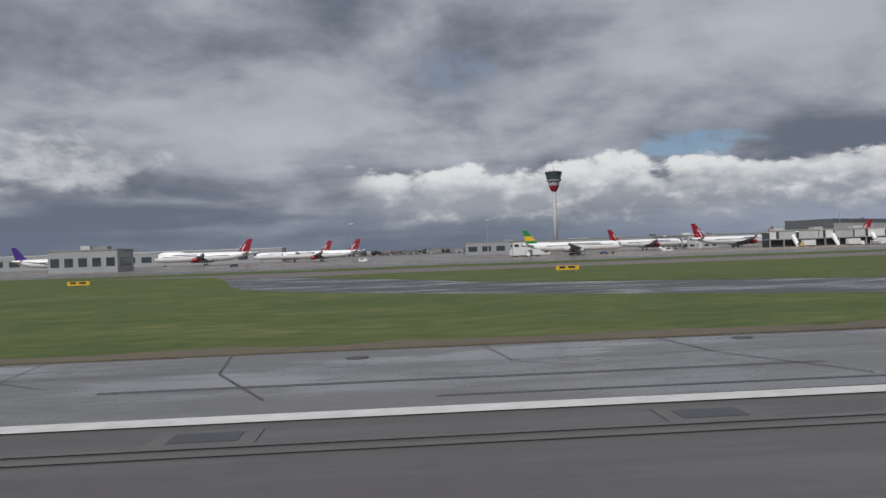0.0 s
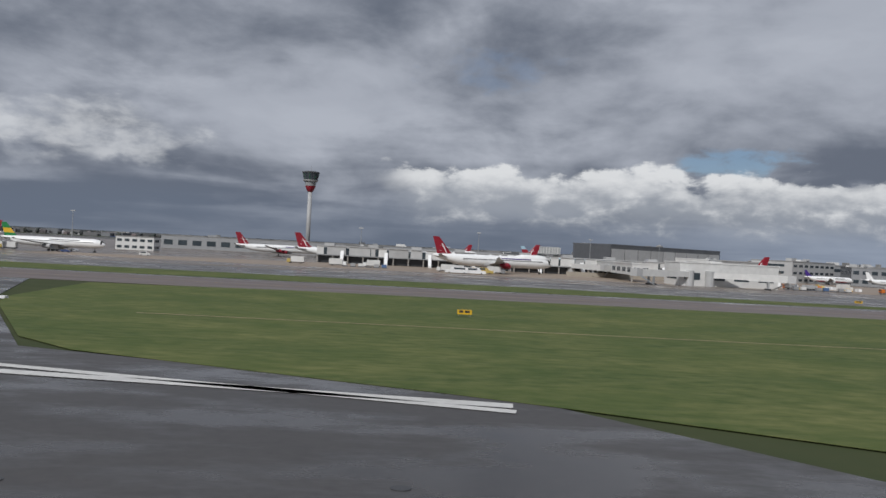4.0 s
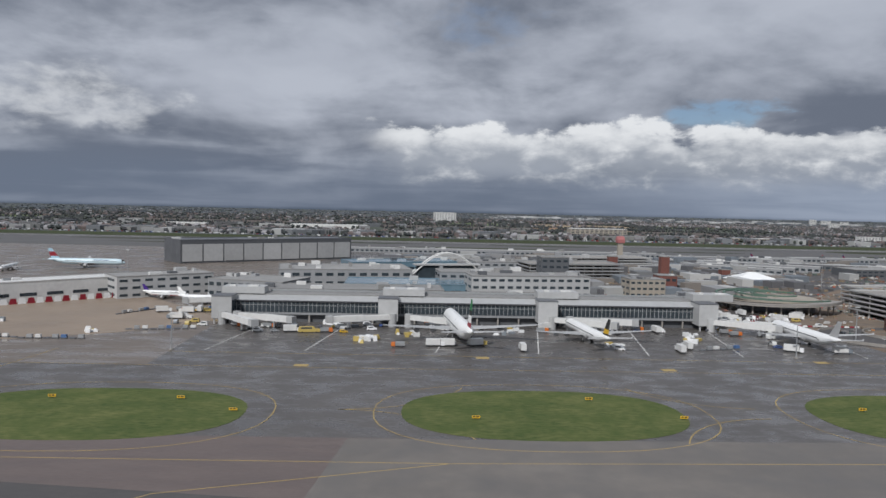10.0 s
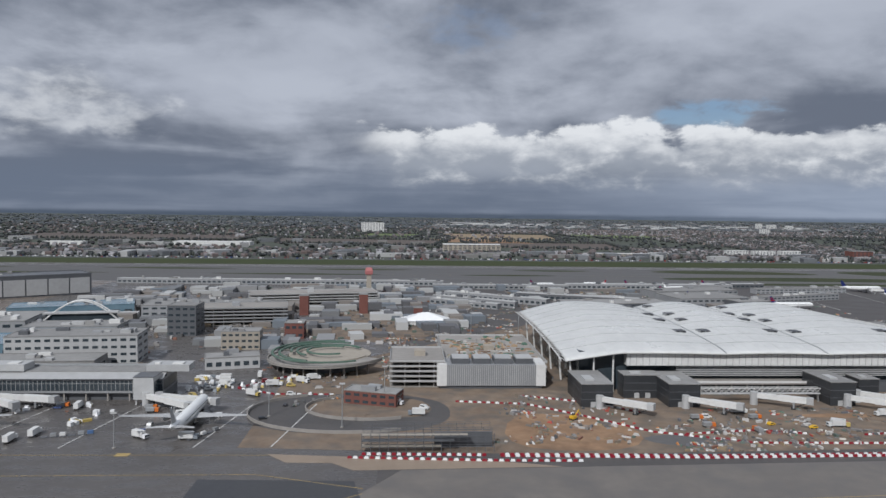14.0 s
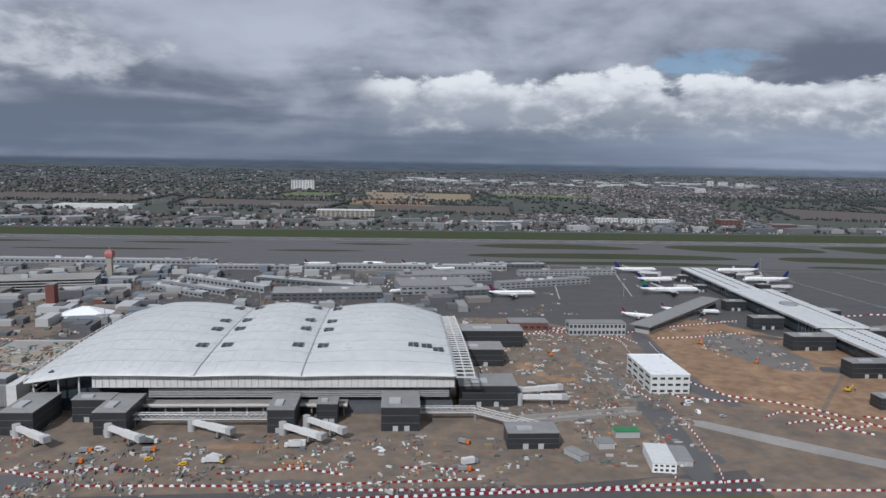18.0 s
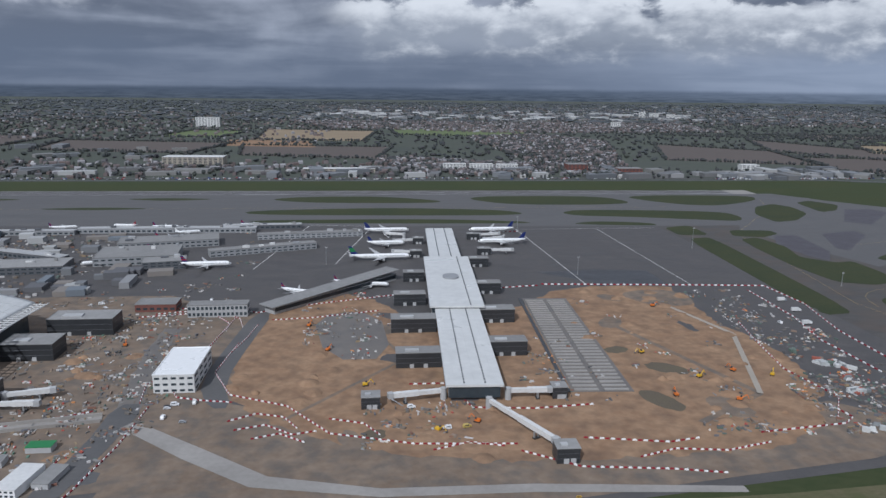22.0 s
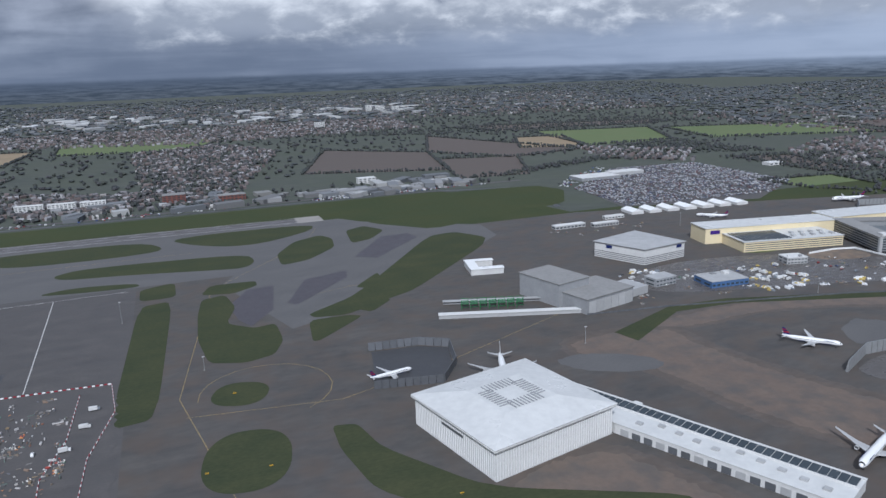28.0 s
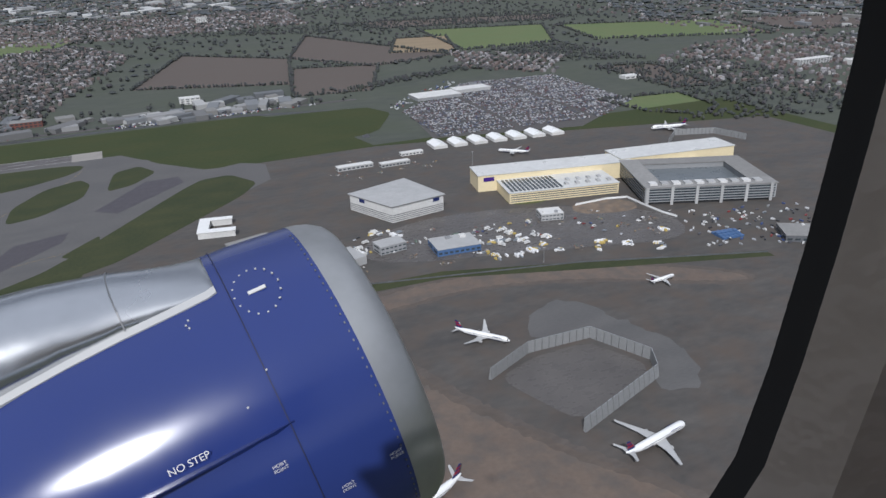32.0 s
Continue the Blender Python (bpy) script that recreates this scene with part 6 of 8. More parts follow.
for i in range(6):
    part("pier", Shape().box(i * 34 + 1, -1.6, 0, i * 34 + 5, -0.3, 25), LIGHTGREY, tb)
for i in range(10):
    part("roof_plant", Shape().box(8 + i * 16, 6, 25.5, 18 + i * 16, 18, 28), LIGHTGREY if i % 2 else OFFWHITE, tb)
block(2750, 729, 54, 38, 8, -2, BLUE, LIGHTGREY, 1, 8, "depot", "blue-walled depot with pale roof", wh=0.3, plant=2)
block(2912, 780, 30, 22, 9, -10, LIGHTGREY, OFFWHITE, 2, 6, "base_office", "small pale office with flat roof", wh=0.35, plant=2)
block(3140, 600, 90, 40, 8, -28, DARKGREY, ROOFGREY, 1, 10, "base_store", "low dark store building", wh=0.3, plant=3)
block(2690, 760, 34, 22, 10, 10, GREY, LIGHTGREY, 2, 6, "base_office", "grey workshop with flat roof", wh=0.35)
block(2720, 1110, 60, 14, 6, 4, LIGHTGREY, OFFWHITE, 1, 8, "portable_building", "white portable buildings in a row", wh=0.4)
block(2790, 1100, 50, 12, 6, 4, LIGHTGREY, OFFWHITE, 1, 8, "portable_building", "white portable buildings in a row", wh=0.4)
block(2840, 1150, 40, 10, 5, 4, OFFWHITE, OFFWHITE, 1, 6, "portable_building", "white portable buildings in a row", wh=0.4)
for i in range(7):
    t = thing("storage_tent", "white frame storage tent", "tent", 2905 + i * 38, 1166 - i * 1.5, 0, 0, group="row of white tents")
    part("canopy", Shape().add([(0, 0, 5), (26, 0, 5), (26, 40, 5), (0, 40, 5), (13, 0, 9.5), (13, 40, 9.5)], [(0, 4, 5, 3), (1, 2, 5, 4), (0, 1, 4), (3, 5, 2)]), WHITE, t)
    part("side", Shape().box(0.3, 0.3, 0, 25.7, 39.7, 5), OFFWHITE, t)


def blast_wall(pts, h, label, mat=STEEL):
    t = thing("blast_wall", label, "blast wall")
    for a, b in zip(pts, pts[1:]):
        a, b = Vector(a), Vector(b)
        d = (b - a).normalized()
        w = Vector((-d.y, d.x))
        n = max(int((b - a).length / 7), 1)
        for i in range(n):
            p, q = a.lerp(b, i / n), a.lerp(b, (i + 1) / n - 0.01)
            s = Shape().add([(*(p + w * 2.2), 0), (*(q + w * 2.2), 0), (*(q - w * 0.5), 0), (*(p - w * 0.5), 0), (*(p + w * 0.3), h), (*(q + w * 0.3), h), (*(q - w * 0.3), h), (*(p - w * 0.3), h)],
                            [(4, 5, 6, 7), (0, 1, 5, 4), (1, 2, 6, 5), (2, 3, 7, 6), (3, 0, 4, 7), (3, 2, 1, 0)])
            part("panel", s, mat, t)
    part("coping", None or Shape().prism([(pts[0][0], pts[0][1]), (pts[0][0] + 0.6, pts[0][1]), (pts[1][0] + 0.6, pts[1][1]), (pts[1][0], pts[1][1])], h, h + 0.3), mat, t)


blast_wall([(2702, 473), (2750, 499), (2814, 500.6), (2842.5, 447.4), (2832, 424), (2737, 383)], 12, "grey steel blast wall enclosing an engine-run bay")
blast_wall([(3280, 1010), (3330, 1060), (3400, 1040), (3420, 980)], 11, "grey steel blast wall beyond the hangars")
# perimeter fence and low road bank
fence = thing("site_fence", "pale mesh fence along the perimeter road", "fence")
for a, b in (((2560, 700), (2660, 690)), ((2660, 690), (2890, 648)), ((2890, 648), (3100, 585))):
    for i in range(30):
        p, q = Vector(a).lerp(Vector(b), i / 30), Vector(a).lerp(Vector(b), (i + 1) / 30)
        part("panel", Shape().prism([tuple(p), tuple(q), (q.x, q.y + 0.15), (p.x, p.y + 0.15)], 0, 2.0), DARKGREY, fence)
set_on_eastern_grid(set_before)
sp = thing("service_gallery", "low grey service gallery with pipes beside the annexe", "gallery", 2521, 459, 0, -69.5)
part("pipe", Shape().box(0, -0.9, 3.0, 152, 0.9, 4.4), LIGHTGREY, sp, "long pale duct")
part("pipe", Shape().box(8, 1.6, 2.0, 150, 2.3, 2.7), STEEL, sp)
part("plinth", Shape().box(-2, -3.4, 0.05, 154, 3.4, 0.45), CONCRETE, sp)
for i in range(16):
    part("post", Shape().box(2 + i * 9.8, -0.4, 0.45, 2.5 + i * 9.8, 0.4, 3.0), STEEL, sp)
for i in range(5):
    part("equipment_box", Shape().box(-2 + i * 34, -2.4, 0.45, 5 + i * 34, 2.4, 5.2), (OFFWHITE, LIGHTGREY)[i % 2], sp)
an = thing("maintenance_annexe", "long low white annexe with dark glazed roof strips", "workshop", 2477.8, 535.3, 0, -65.5)
part("wall", Shape().prism([(5, -18), (97, -41), (262, -41), (262, -0.5), (0, -0.5)], 0, 8.5), OFFWHITE, an)
part("roof", Shape().prism([(4.5, -18.4), (97, -41.5), (262.5, -41.5), (262.5, 0), (-0.4, 0)], 8.5, 9.1), ROOFWHITE, an, "white flat roof")
part("kerb", Shape().box(6, -17.5, 9.1, 262, -16.5, 10.2).box(2, -4.2, 9.1, 262, -3.2, 10.2), OFFWHITE, an)
for i in range(42):
    part("roof_glazing", Shape().add([(4 + i * 6.1, -16.4, 9.4), (9.6 + i * 6.1, -16.4, 9.4), (9.6 + i * 6.1, -4.3, 9.9), (4 + i * 6.1, -4.3, 9.9)], [(0, 1, 2, 3)]), GLASS, an)
for i in range(16):
    part("door", Shape().box(102 + i * 10, -41.15, 0.2, 109 + i * 10, -40.95, 5.5), DARKGREY if i % 3 else LIGHTGREY, an)
for i in range(10):
    part("roof_plant", Shape().box(110 + i * 15, -33 + (i * 7) % 9, 9.1, 115 + i * 15, -29 + (i * 7) % 9, 10.6), LIGHTGREY, an)
crates = thing("crate_stack", "stacked bright blue crates in a yard", "crates", 3122, 574, 0.2, -6)
for i in range(5):
    for j in range(4):
        part("crate", Shape().box(i * 6, j * 6, 0, i * 6 + 5.2, j * 6 + 5.2, 2.4 + (i * 3 + j) % 3), BLUE, crates)
snake = thing("site_hoarding", "low white hoarding winding round a yard", "hoarding")
for a, b in zip([(3036, 759), (3087, 760), (3117, 752), (3118, 715), (3120, 683)], [(3087, 760), (3117, 752), (3118, 715), (3120, 683), (3126, 660)]):
    p, q = Vector(a), Vector(b)
    w_n = Vector((q.y - p.y, p.x - q.x)).normalized() * 0.5
    for i in range(4):
        e, g_ = p.lerp(q, i / 4), p.lerp(q, (i + 0.96) / 4)
        part("panel", Shape().prism([tuple(e - w_n), tuple(g_ - w_n), tuple(g_ + w_n), tuple(e + w_n)], 0.1, 2.6), WHITE, snake)
for run in (blast_wall_south, [(2395, 575), (2420, 609), (2431, 654)], [(2331, 587), (2394, 574)]):
    blast_wall(run, 8, "charcoal louvred blast pen round a jet", DARKGREY)


# ---- aircraft ----
def wing_shape(root, tip, span, sweep, x, y0, z, dihedral, thick=0.11, side=1):
    """A tapered swept wing from the fuselage side out."""
    def ring(xc, chord, y, zc):
        pts = []
        for u, t in ((0, 0), (0.08, 0.7), (0.35, 1), (0.7, 0.6), (1, 0), (0.7, -0.35), (0.35, -0.5), (0.08, -0.4)):
            pts.append((xc - u * chord, side * y, zc + t * thick * chord * 0.5))
        return pts if side > 0 else list(reversed(pts))
    return Shape().loft([ring(x, root, y0, z), ring(x - sweep * 0.36, root * 0.58, y0 + span * 0.36, z + dihedral * 0.3), ring(x - sweep, tip, span, z + dihedral), ring(x - sweep - tip * 0.3, tip * 0.5, span + tip * 0.25, z + dihedral + tip * 0.35)])


def aircraft(x, y, turn, length, span, fus, engines, fin_mat, label, fin_bands=(), engine_mat=None, body=None, belly=None, deck=False, title=None, tall=None, scale_fin=1.0, z=0.13):
    """A parked jet, nose along its own x, centred over its wheels."""
    t = thing("airliner", label, "aircraft", x, y, z, turn, group="parked airliners")
    r = fus / 2
    zc = r + fus * 0.45
    body = body or WHITE
    seg = 20

    def ring(px, rr, zz, squash=1.0):
        return [(px, rr * math.cos(2 * math.pi * i / seg), zz + rr * squash * math.sin(2 * math.pi * i / seg)) for i in range(seg)]
    L = length
    prof = [(0.5, 0.04, -0.25), (0.492, 0.3, -0.22), (0.47, 0.62, -0.14), (0.435, 0.88, -0.04), (0.39, 1, 0), (0.0, 1, 0), (-0.2, 1, 0), (-0.31, 0.86, 0.12), (-0.42, 0.5, 0.42), (-0.49, 0.2, 0.66), (-0.5, 0.08, 0.7)]
    sq = 1.22 if deck == "full" else 1.0
    part("fuselage", Shape().loft([ring(px * L, rr * r, zc + dz * r, sq) for px, rr, dz in prof]), body, t, "", True)
    if deck is True:
        part("upper_deck", Shape().loft([ring(px * L, rr * r, zc + r * 0.55) for px, rr in ((0.47, 0.2), (0.44, 0.62), (0.40, 0.8), (0.24, 0.8), (0.14, 0.3))]), body, t, "", True)
    part("windscreen", Shape().loft([ring(px * L, rr * r * 1.01, zc + dz * r) for px, rr, dz in ((0.474, 0.60, 0.02), (0.462, 0.68, 0.0))]), RUBBER, t)
    line = Shape().box(-0.27 * L, r * 0.985, zc + r * 0.18, 0.40 * L, r * 1.012, zc + r * 0.30).box(-0.27 * L, -r * 1.012, zc + r * 0.18, 0.40 * L, -r * 0.985, zc + r * 0.30)
    part("window_line", line, DARKGREY, t, "row of small cabin windows")
    if title:
        part("title_band", Shape().box(title[1] * L, -r * 0.93, zc + r * 0.45, title[2] * L, -r * 0.86, zc + r * 0.62).box(title[1] * L, r * 0.86, zc + r * 0.45, title[2] * L, r * 0.93, zc + r * 0.62), title[0], t, "bars in place of the airline title")
    if belly:
        part("belly", Shape().loft([ring(px * L, rr * r * 1.01, zc + dz * r - 0.55 * r, 0.5) for px, rr, dz in ((0.40, 0.7, 0), (0.3, 0.85, 0), (-0.2, 0.85, 0), (-0.3, 0.6, 0.15))]), belly, t, "", True)
    part("wing_box", Shape().loft([ring(px * L, rr * r, zc - 0.55 * r, 0.7) for px, rr in ((0.16, 0.3), (0.11, 0.95), (-0.08, 0.98), (-0.14, 0.3))]), LIGHTGREY, t, "", True)
    root = L * 0.165
    for side in (-1, 1):
        part("wing", wing_shape(root, root * 0.2, span / 2, span * 0.27, 0.115 * L, r * 0.7, zc - 0.55 * r, span * 0.055, side=side), LIGHTGREY, t, "light grey swept wing")
        part("tailplane", wing_shape(root * 0.55, root * 0.2, span * 0.18, span * 0.10, -0.385 * L, r * 0.2, zc + r * 0.45, span * 0.012, side=side), LIGHTGREY if body is WHITE else body, t)
    fh = (tall or L * 0.145) * scale_fin
    base = zc + r * 0.55
    foil = lambda xc, ch, zz: [(xc - u * ch, w * ch, zz) for u, w in ((0, 0), (0.1, 0.035), (0.4, 0.05), (1, 0), (0.4, -0.05), (0.1, -0.035))]
    fin = part("fin", Shape().loft([foil(-0.335 * L, 0.125 * L, base), foil(-0.3614 * L, 0.1085 * L, base + fh * 0.22), foil(-0.455 * L, 0.05 * L, base + fh)]), fin_mat, t, "painted tail fin")
    for lo, hi, mat in fin_bands:
        at_ = lambda k: (-0.335 * L - 0.12 * L * k, (0.125 - 0.075 * k) * L, base + fh * k)
        (xa, ca, za), (xb, cb, zb) = at_(lo), at_(hi)
        thick = lambda xc, ch, zz: [(xc - u * ch + 0.02, w * ch * 1.12, zz) for u, w in ((0, 0), (0.1, 0.04), (0.4, 0.055), (1.005, 0), (0.4, -0.055), (0.1, -0.04))]
        part("fin_band", Shape().loft([thick(xa, ca, za), thick(xb, cb, zb)]), mat, fin)
    if fin_mat is RED:
        for side in (-1, 1):
            mark = Shape()
            for (xa, za), (xb, zb), w in (((-0.385, 0.12), (-0.425, 0.62), 0.010), ((-0.365, 0.42), (-0.44, 0.50), 0.008), ((-0.40, 0.10), (-0.45, 0.30), 0.007)):
                yy = side * 0.0068 * L
                mark.loft([[(xa * L, yy * 0.3, base + fh * za), (xa * L, yy, base + fh * za), (xa * L - w * L, yy, base + fh * (za + 0.03)), (xa * L - w * L, yy * 0.3, base + fh * (za + 0.03))],
                           [(xb * L, yy * 0.2, base + fh * zb), (xb * L, yy * 0.75, base + fh * zb), (xb * L - w * L, yy * 0.75, base + fh * (zb + 0.02)), (xb * L - w * L, yy * 0.2, base + fh * (zb + 0.02))]])
            part("emblem", mark, WHITE, fin, "white brush-stroke emblem")
    er = fus * (0.27 if engines == 2 else 0.22)
    spots = [0.33] if engines == 2 else [0.27, 0.50]
    for k in spots:
        for side in (-1, 1):
            ey, ex = side * (r * 0.5 + span / 2 * k), 0.115 * L - span * 0.27 * k + root * 0.18
            ez = max(zc - 0.62 * r + span * 0.055 * k - er * 1.05, er + 0.5)
            ring2 = lambda px, rr: [(px, ey + rr * math.cos(2 * math.pi * i / 14), ez + rr * math.sin(2 * math.pi * i / 14)) for i in range(14)]
            eng = part("engine", Shape().loft([ring2(ex - er * 3.4, er * 0.55), ring2(ex - er * 1.6, er * 0.95), ring2(ex - er * 0.4, er), ring2(ex, er * 0.9), ring2(ex - 0.02, er * 0.76), ring2(ex - er * 0.8, er * 0.7)]), engine_mat or LIGHTGREY, t, "", True)
            part("fan", Shape().loft([ring2(ex - er * 0.7, er * 0.7), ring2(ex - er * 0.4, er * 0.05)]), DARKGREY, eng)
            part("pylon", Shape().box(ex - er * 3.2, ey - 0.2, ez + er * 0.7, ex - er * 0.8, ey + 0.2, zc - 0.4 * r + span * 0.04 * k), LIGHTGREY, t)
    for gx, gy in ((0.40 * L, 0), (-0.02 * L, r * 0.9), (-0.02 * L, -r * 0.9)):
        gear = part("gear", Shape().box(gx - 0.2, gy - 0.2, 0.5, gx + 0.2, gy + 0.2, zc - r * 0.6), STEEL, t)
        part("wheel", Shape().tube((gx, gy - 0.7, 0.55), (gx, gy + 0.7, 0.55), 0.55, seg=10), RUBBER, gear)
    return t


BA = dict(fin_bands=((0.0, 0.30, NAVY), (0.34, 0.55, RED), (0.70, 0.82, RED)), belly=NAVY, title=(NAVY, 0.2, 0.36))
VIR = dict(engine_mat=RED, title=(PURPLE, 0.05, 0.3))
# western stands
aircraft(95, 388, 0, 54.9, 47.6, 5.0, 2, YELLOW, "white twin-jet with green, yellow and red tail", fin_bands=((0.0, 0.3, GREEN), (0.62, 1.0, GREEN)), title=(DARKGREY, -0.02, 0.27))
aircraft(330, 398, 17, 70.6, 64.4, 6.5, 4, RED, "white four-engined jumbo with red tail and engines", deck=True, **VIR)
aircraft(186, 532, 12, 63.6, 60.3, 5.6, 4, RED, "white four-engined jet with red tail and engines", **VIR)
aircraft(240, 498, 12, 74, 63, 5.6, 4, RED, "long white four-engined jet with red tail", **VIR)
aircraft(345, 556, 182, 70.6, 64.4, 6.5, 4, RED, "white four-engined jumbo with red tail", deck=True, **VIR)
aircraft(300, 620, 178, 63.6, 60, 5.6, 2, RED, "white wide-body jet with red tail", **VIR)
aircraft(450, 392, 184, 63.6, 60.3, 5.6, 4, RED, "white four-engined jet with red tail and engines at the gate", **VIR)
aircraft(-140, 530, 176, 70.6, 64.4, 6.5, 4, RED, "white jumbo with red tail parked at the west pier", deck=True, **VIR)
aircraft(-85, 590, 176, 63.6, 60, 5.6, 4, RED, "white four-engined jet with red tail parked beyond", **VIR)
aircraft(-60, 560, 170, 63.6, 60, 5.6, 2, RED, "white wide-body jet with red tail parked beyond", **VIR)
aircraft(-205, 455, 0, 60, 58, 5.6, 2, PURPLE, "grey twin-jet with violet tail", title=(PURPLE, 0.0, 0.2))
aircraft(-330, 430, 175, 70, 64, 6.2, 4, RED, "white jumbo with bright red tail", deck=True)
aircraft(425, 730, 2, 73.9, 64.8, 6.2, 2, material("ice_blue_paint", (0.35, 0.50, 0.58), (0.30, 0.45, 0.54), 0.35), "pale blue and white long twin-jet", fin_bands=((0.3, 0.7, RED),), title=(BLUE, 0.1, 0.3), body=material("pale_blue_fuselage", (0.55, 0.66, 0.70), (0.50, 0.62, 0.67), 0.35))
aircraft(372, 690, -80, 44, 38, 4, 2, WHITE, "white narrow-body jet on the taxiway")
aircraft(480, 880, 60, 60, 58, 5.6, 2, WHITE, "white jet behind the hangar roof")
aircraft(530, 900, 60, 60, 58, 5.6, 2, WHITE, "white jet behind the hangar roof")
aircraft(578, 505, -8, 33, 34, 3.9, 2, PURPLE, "white narrow-body jet with violet tail", title=(DARKGREY, 0.1, 0.3), belly=RED)
aircraft(612, 484, -6, 39.5, 34, 3.9, 2, WHITE, "white narrow-body jet at a gate")
aircraft(773, 368, 96, 72.7, 79.8, 7.6, 4, GREEN, "white double-deck giant jet with red, green and black tail", deck="full", fin_bands=((0.0, 0.26, RED), (0.26, 0.5, WHITE), (0.5, 0.66, RUBBER)), tall=15.5)
aircraft(839, 366, 96, 63.6, 60.3, 5.6, 4, RUBBER, "pale grey four-engined jet with dark tail", fin_bands=((0.2, 0.45, YELLOW),))
aircraft(953, 366, 91, 63.7, 60.9, 6.2, 2, LIGHTGREY, "white wide-body twin-jet nosed in at the pier")
# domestic and satellite stands
for x, y, a, ln, lab, fm, bands, eng in (
        (1668, 726, 330, 33.8, "white narrow-body jet with red and blue tail", NAVY, BA["fin_bands"], 2), (1618, 700, 335, 33.8, "white narrow-body jet with red and blue tail", NAVY, BA["fin_bands"], 2),
        (1692, 722, 350, 37.6, "white narrow-body jet by the link pier", WHITE, (), 2), (1702, 838, 3, 73.9, "long white twin-jet with dark blue tail", NAVY, ((0.4, 0.8, GREEN),), 2),
        (1710, 912, 3, 48, "white jet with dark tail at the satellite", NAVY, (), 2), (1712, 998, 3, 63, "white wide-body jet at the satellite", NAVY, (), 2),
        (1862, 920, 182, 63.7, "white wide-body jet with dark blue tail", NAVY, (), 2), (1860, 998, 182, 63.7, "white wide-body jet with dark blue tail", NAVY, (), 2),
        (1425, 966, 5, 37.6, "white narrow-body jet at a domestic gate", NAVY, BA["fin_bands"], 2), (1436, 892, 350, 37.6, "white narrow-body jet at a domestic gate", NAVY, BA["fin_bands"], 2),
        (1402, 858, 20, 33.8, "white narrow-body jet at a domestic gate", NAVY, BA["fin_bands"], 2), (1507, 809, 4, 54.9, "white wide-body jet at a domestic gate", NAVY, BA["fin_bands"], 2),
        (1382, 828, 200, 33.8, "white narrow-body jet on the stand", NAVY, BA["fin_bands"], 2), (1400, 1040, 0, 37.6, "white narrow-body jet by the north pier", NAVY, BA["fin_bands"], 2),
        (1440, 1000, 15, 33.8, "white narrow-body jet by the north pier", WHITE, (), 2), (1520, 1050, 350, 37.6, "white narrow-body jet by the north pier", NAVY, BA["fin_bands"], 2),
        (1260, 1040, 10, 37.6, "white narrow-body jet by the north pier", NAVY, BA["fin_bands"], 2), (1340, 1050, 170, 33.8, "white narrow-body jet by the north pier", RED, (), 2)):
    aircraft(x, y, a, ln, ln * (0.92 if ln < 40 else 0.88), 3.95 if ln < 40 else 5.6, eng, fm, lab, fin_bands=bands)
# maintenance base
aircraft(2450, 566, 250, 70.6, 64.4, 6.5, 4, WHITE, "white jumbo with its nose inside a hangar", deck=True, tall=12)
aircraft(2353, 606, 10, 44, 38, 4, 2, NAVY, "white narrow-body jet with red and blue tail", **BA)
aircraft(2760, 501, -50, 54.9, 47.6, 5.0, 2, NAVY, "white twin-jet with red and blue tail beside the blast wall", **BA)
aircraft(2803, 310, 10, 63.7, 60.9, 6.2, 2, NAVY, "white wide-body twin-jet with red and blue tail", **BA)
aircraft(2630, 325, 202, 63.7, 60.9, 6.2, 2, NAVY, "white wide-body twin-jet with red and blue tail on the worn apron", **BA)
aircraft(2984, 519, 6, 33.8, 34, 3.95, 2, NAVY, "white narrow-body jet standing alone", **BA)
aircraft(3090, 1025, 136, 54.9, 47.6, 5, 2, NAVY, "white twin-jet before the white tents", **BA)
aircraft(3418, 1020, 168, 70.6, 64.4, 6.5, 4, NAVY, "white jumbo beyond the hangars", deck=True, **BA)


# ---- vehicles ----
def car_body(l, w, h, nose=0.25, glass=0.55):
    s = Shape()
    prof = [(-l / 2, 0.35), (l / 2, 0.35), (l / 2, h * 0.52), (l / 2 - l * nose * 0.8, h * 0.6), (l / 2 - l * nose - 0.5, h), (-l / 2 + 0.5, h), (-l / 2, h * 0.62)]
    k = len(prof)
    s.add([(x, -w / 2, z) for x, z in prof] + [(x, w / 2, z) for x, z in prof], [tuple(range(k)), tuple(range(2 * k - 1, k - 1, -1))] + [(i, k + i, k + (i + 1) % k, (i + 1) % k) for i in range(k)])
    return s


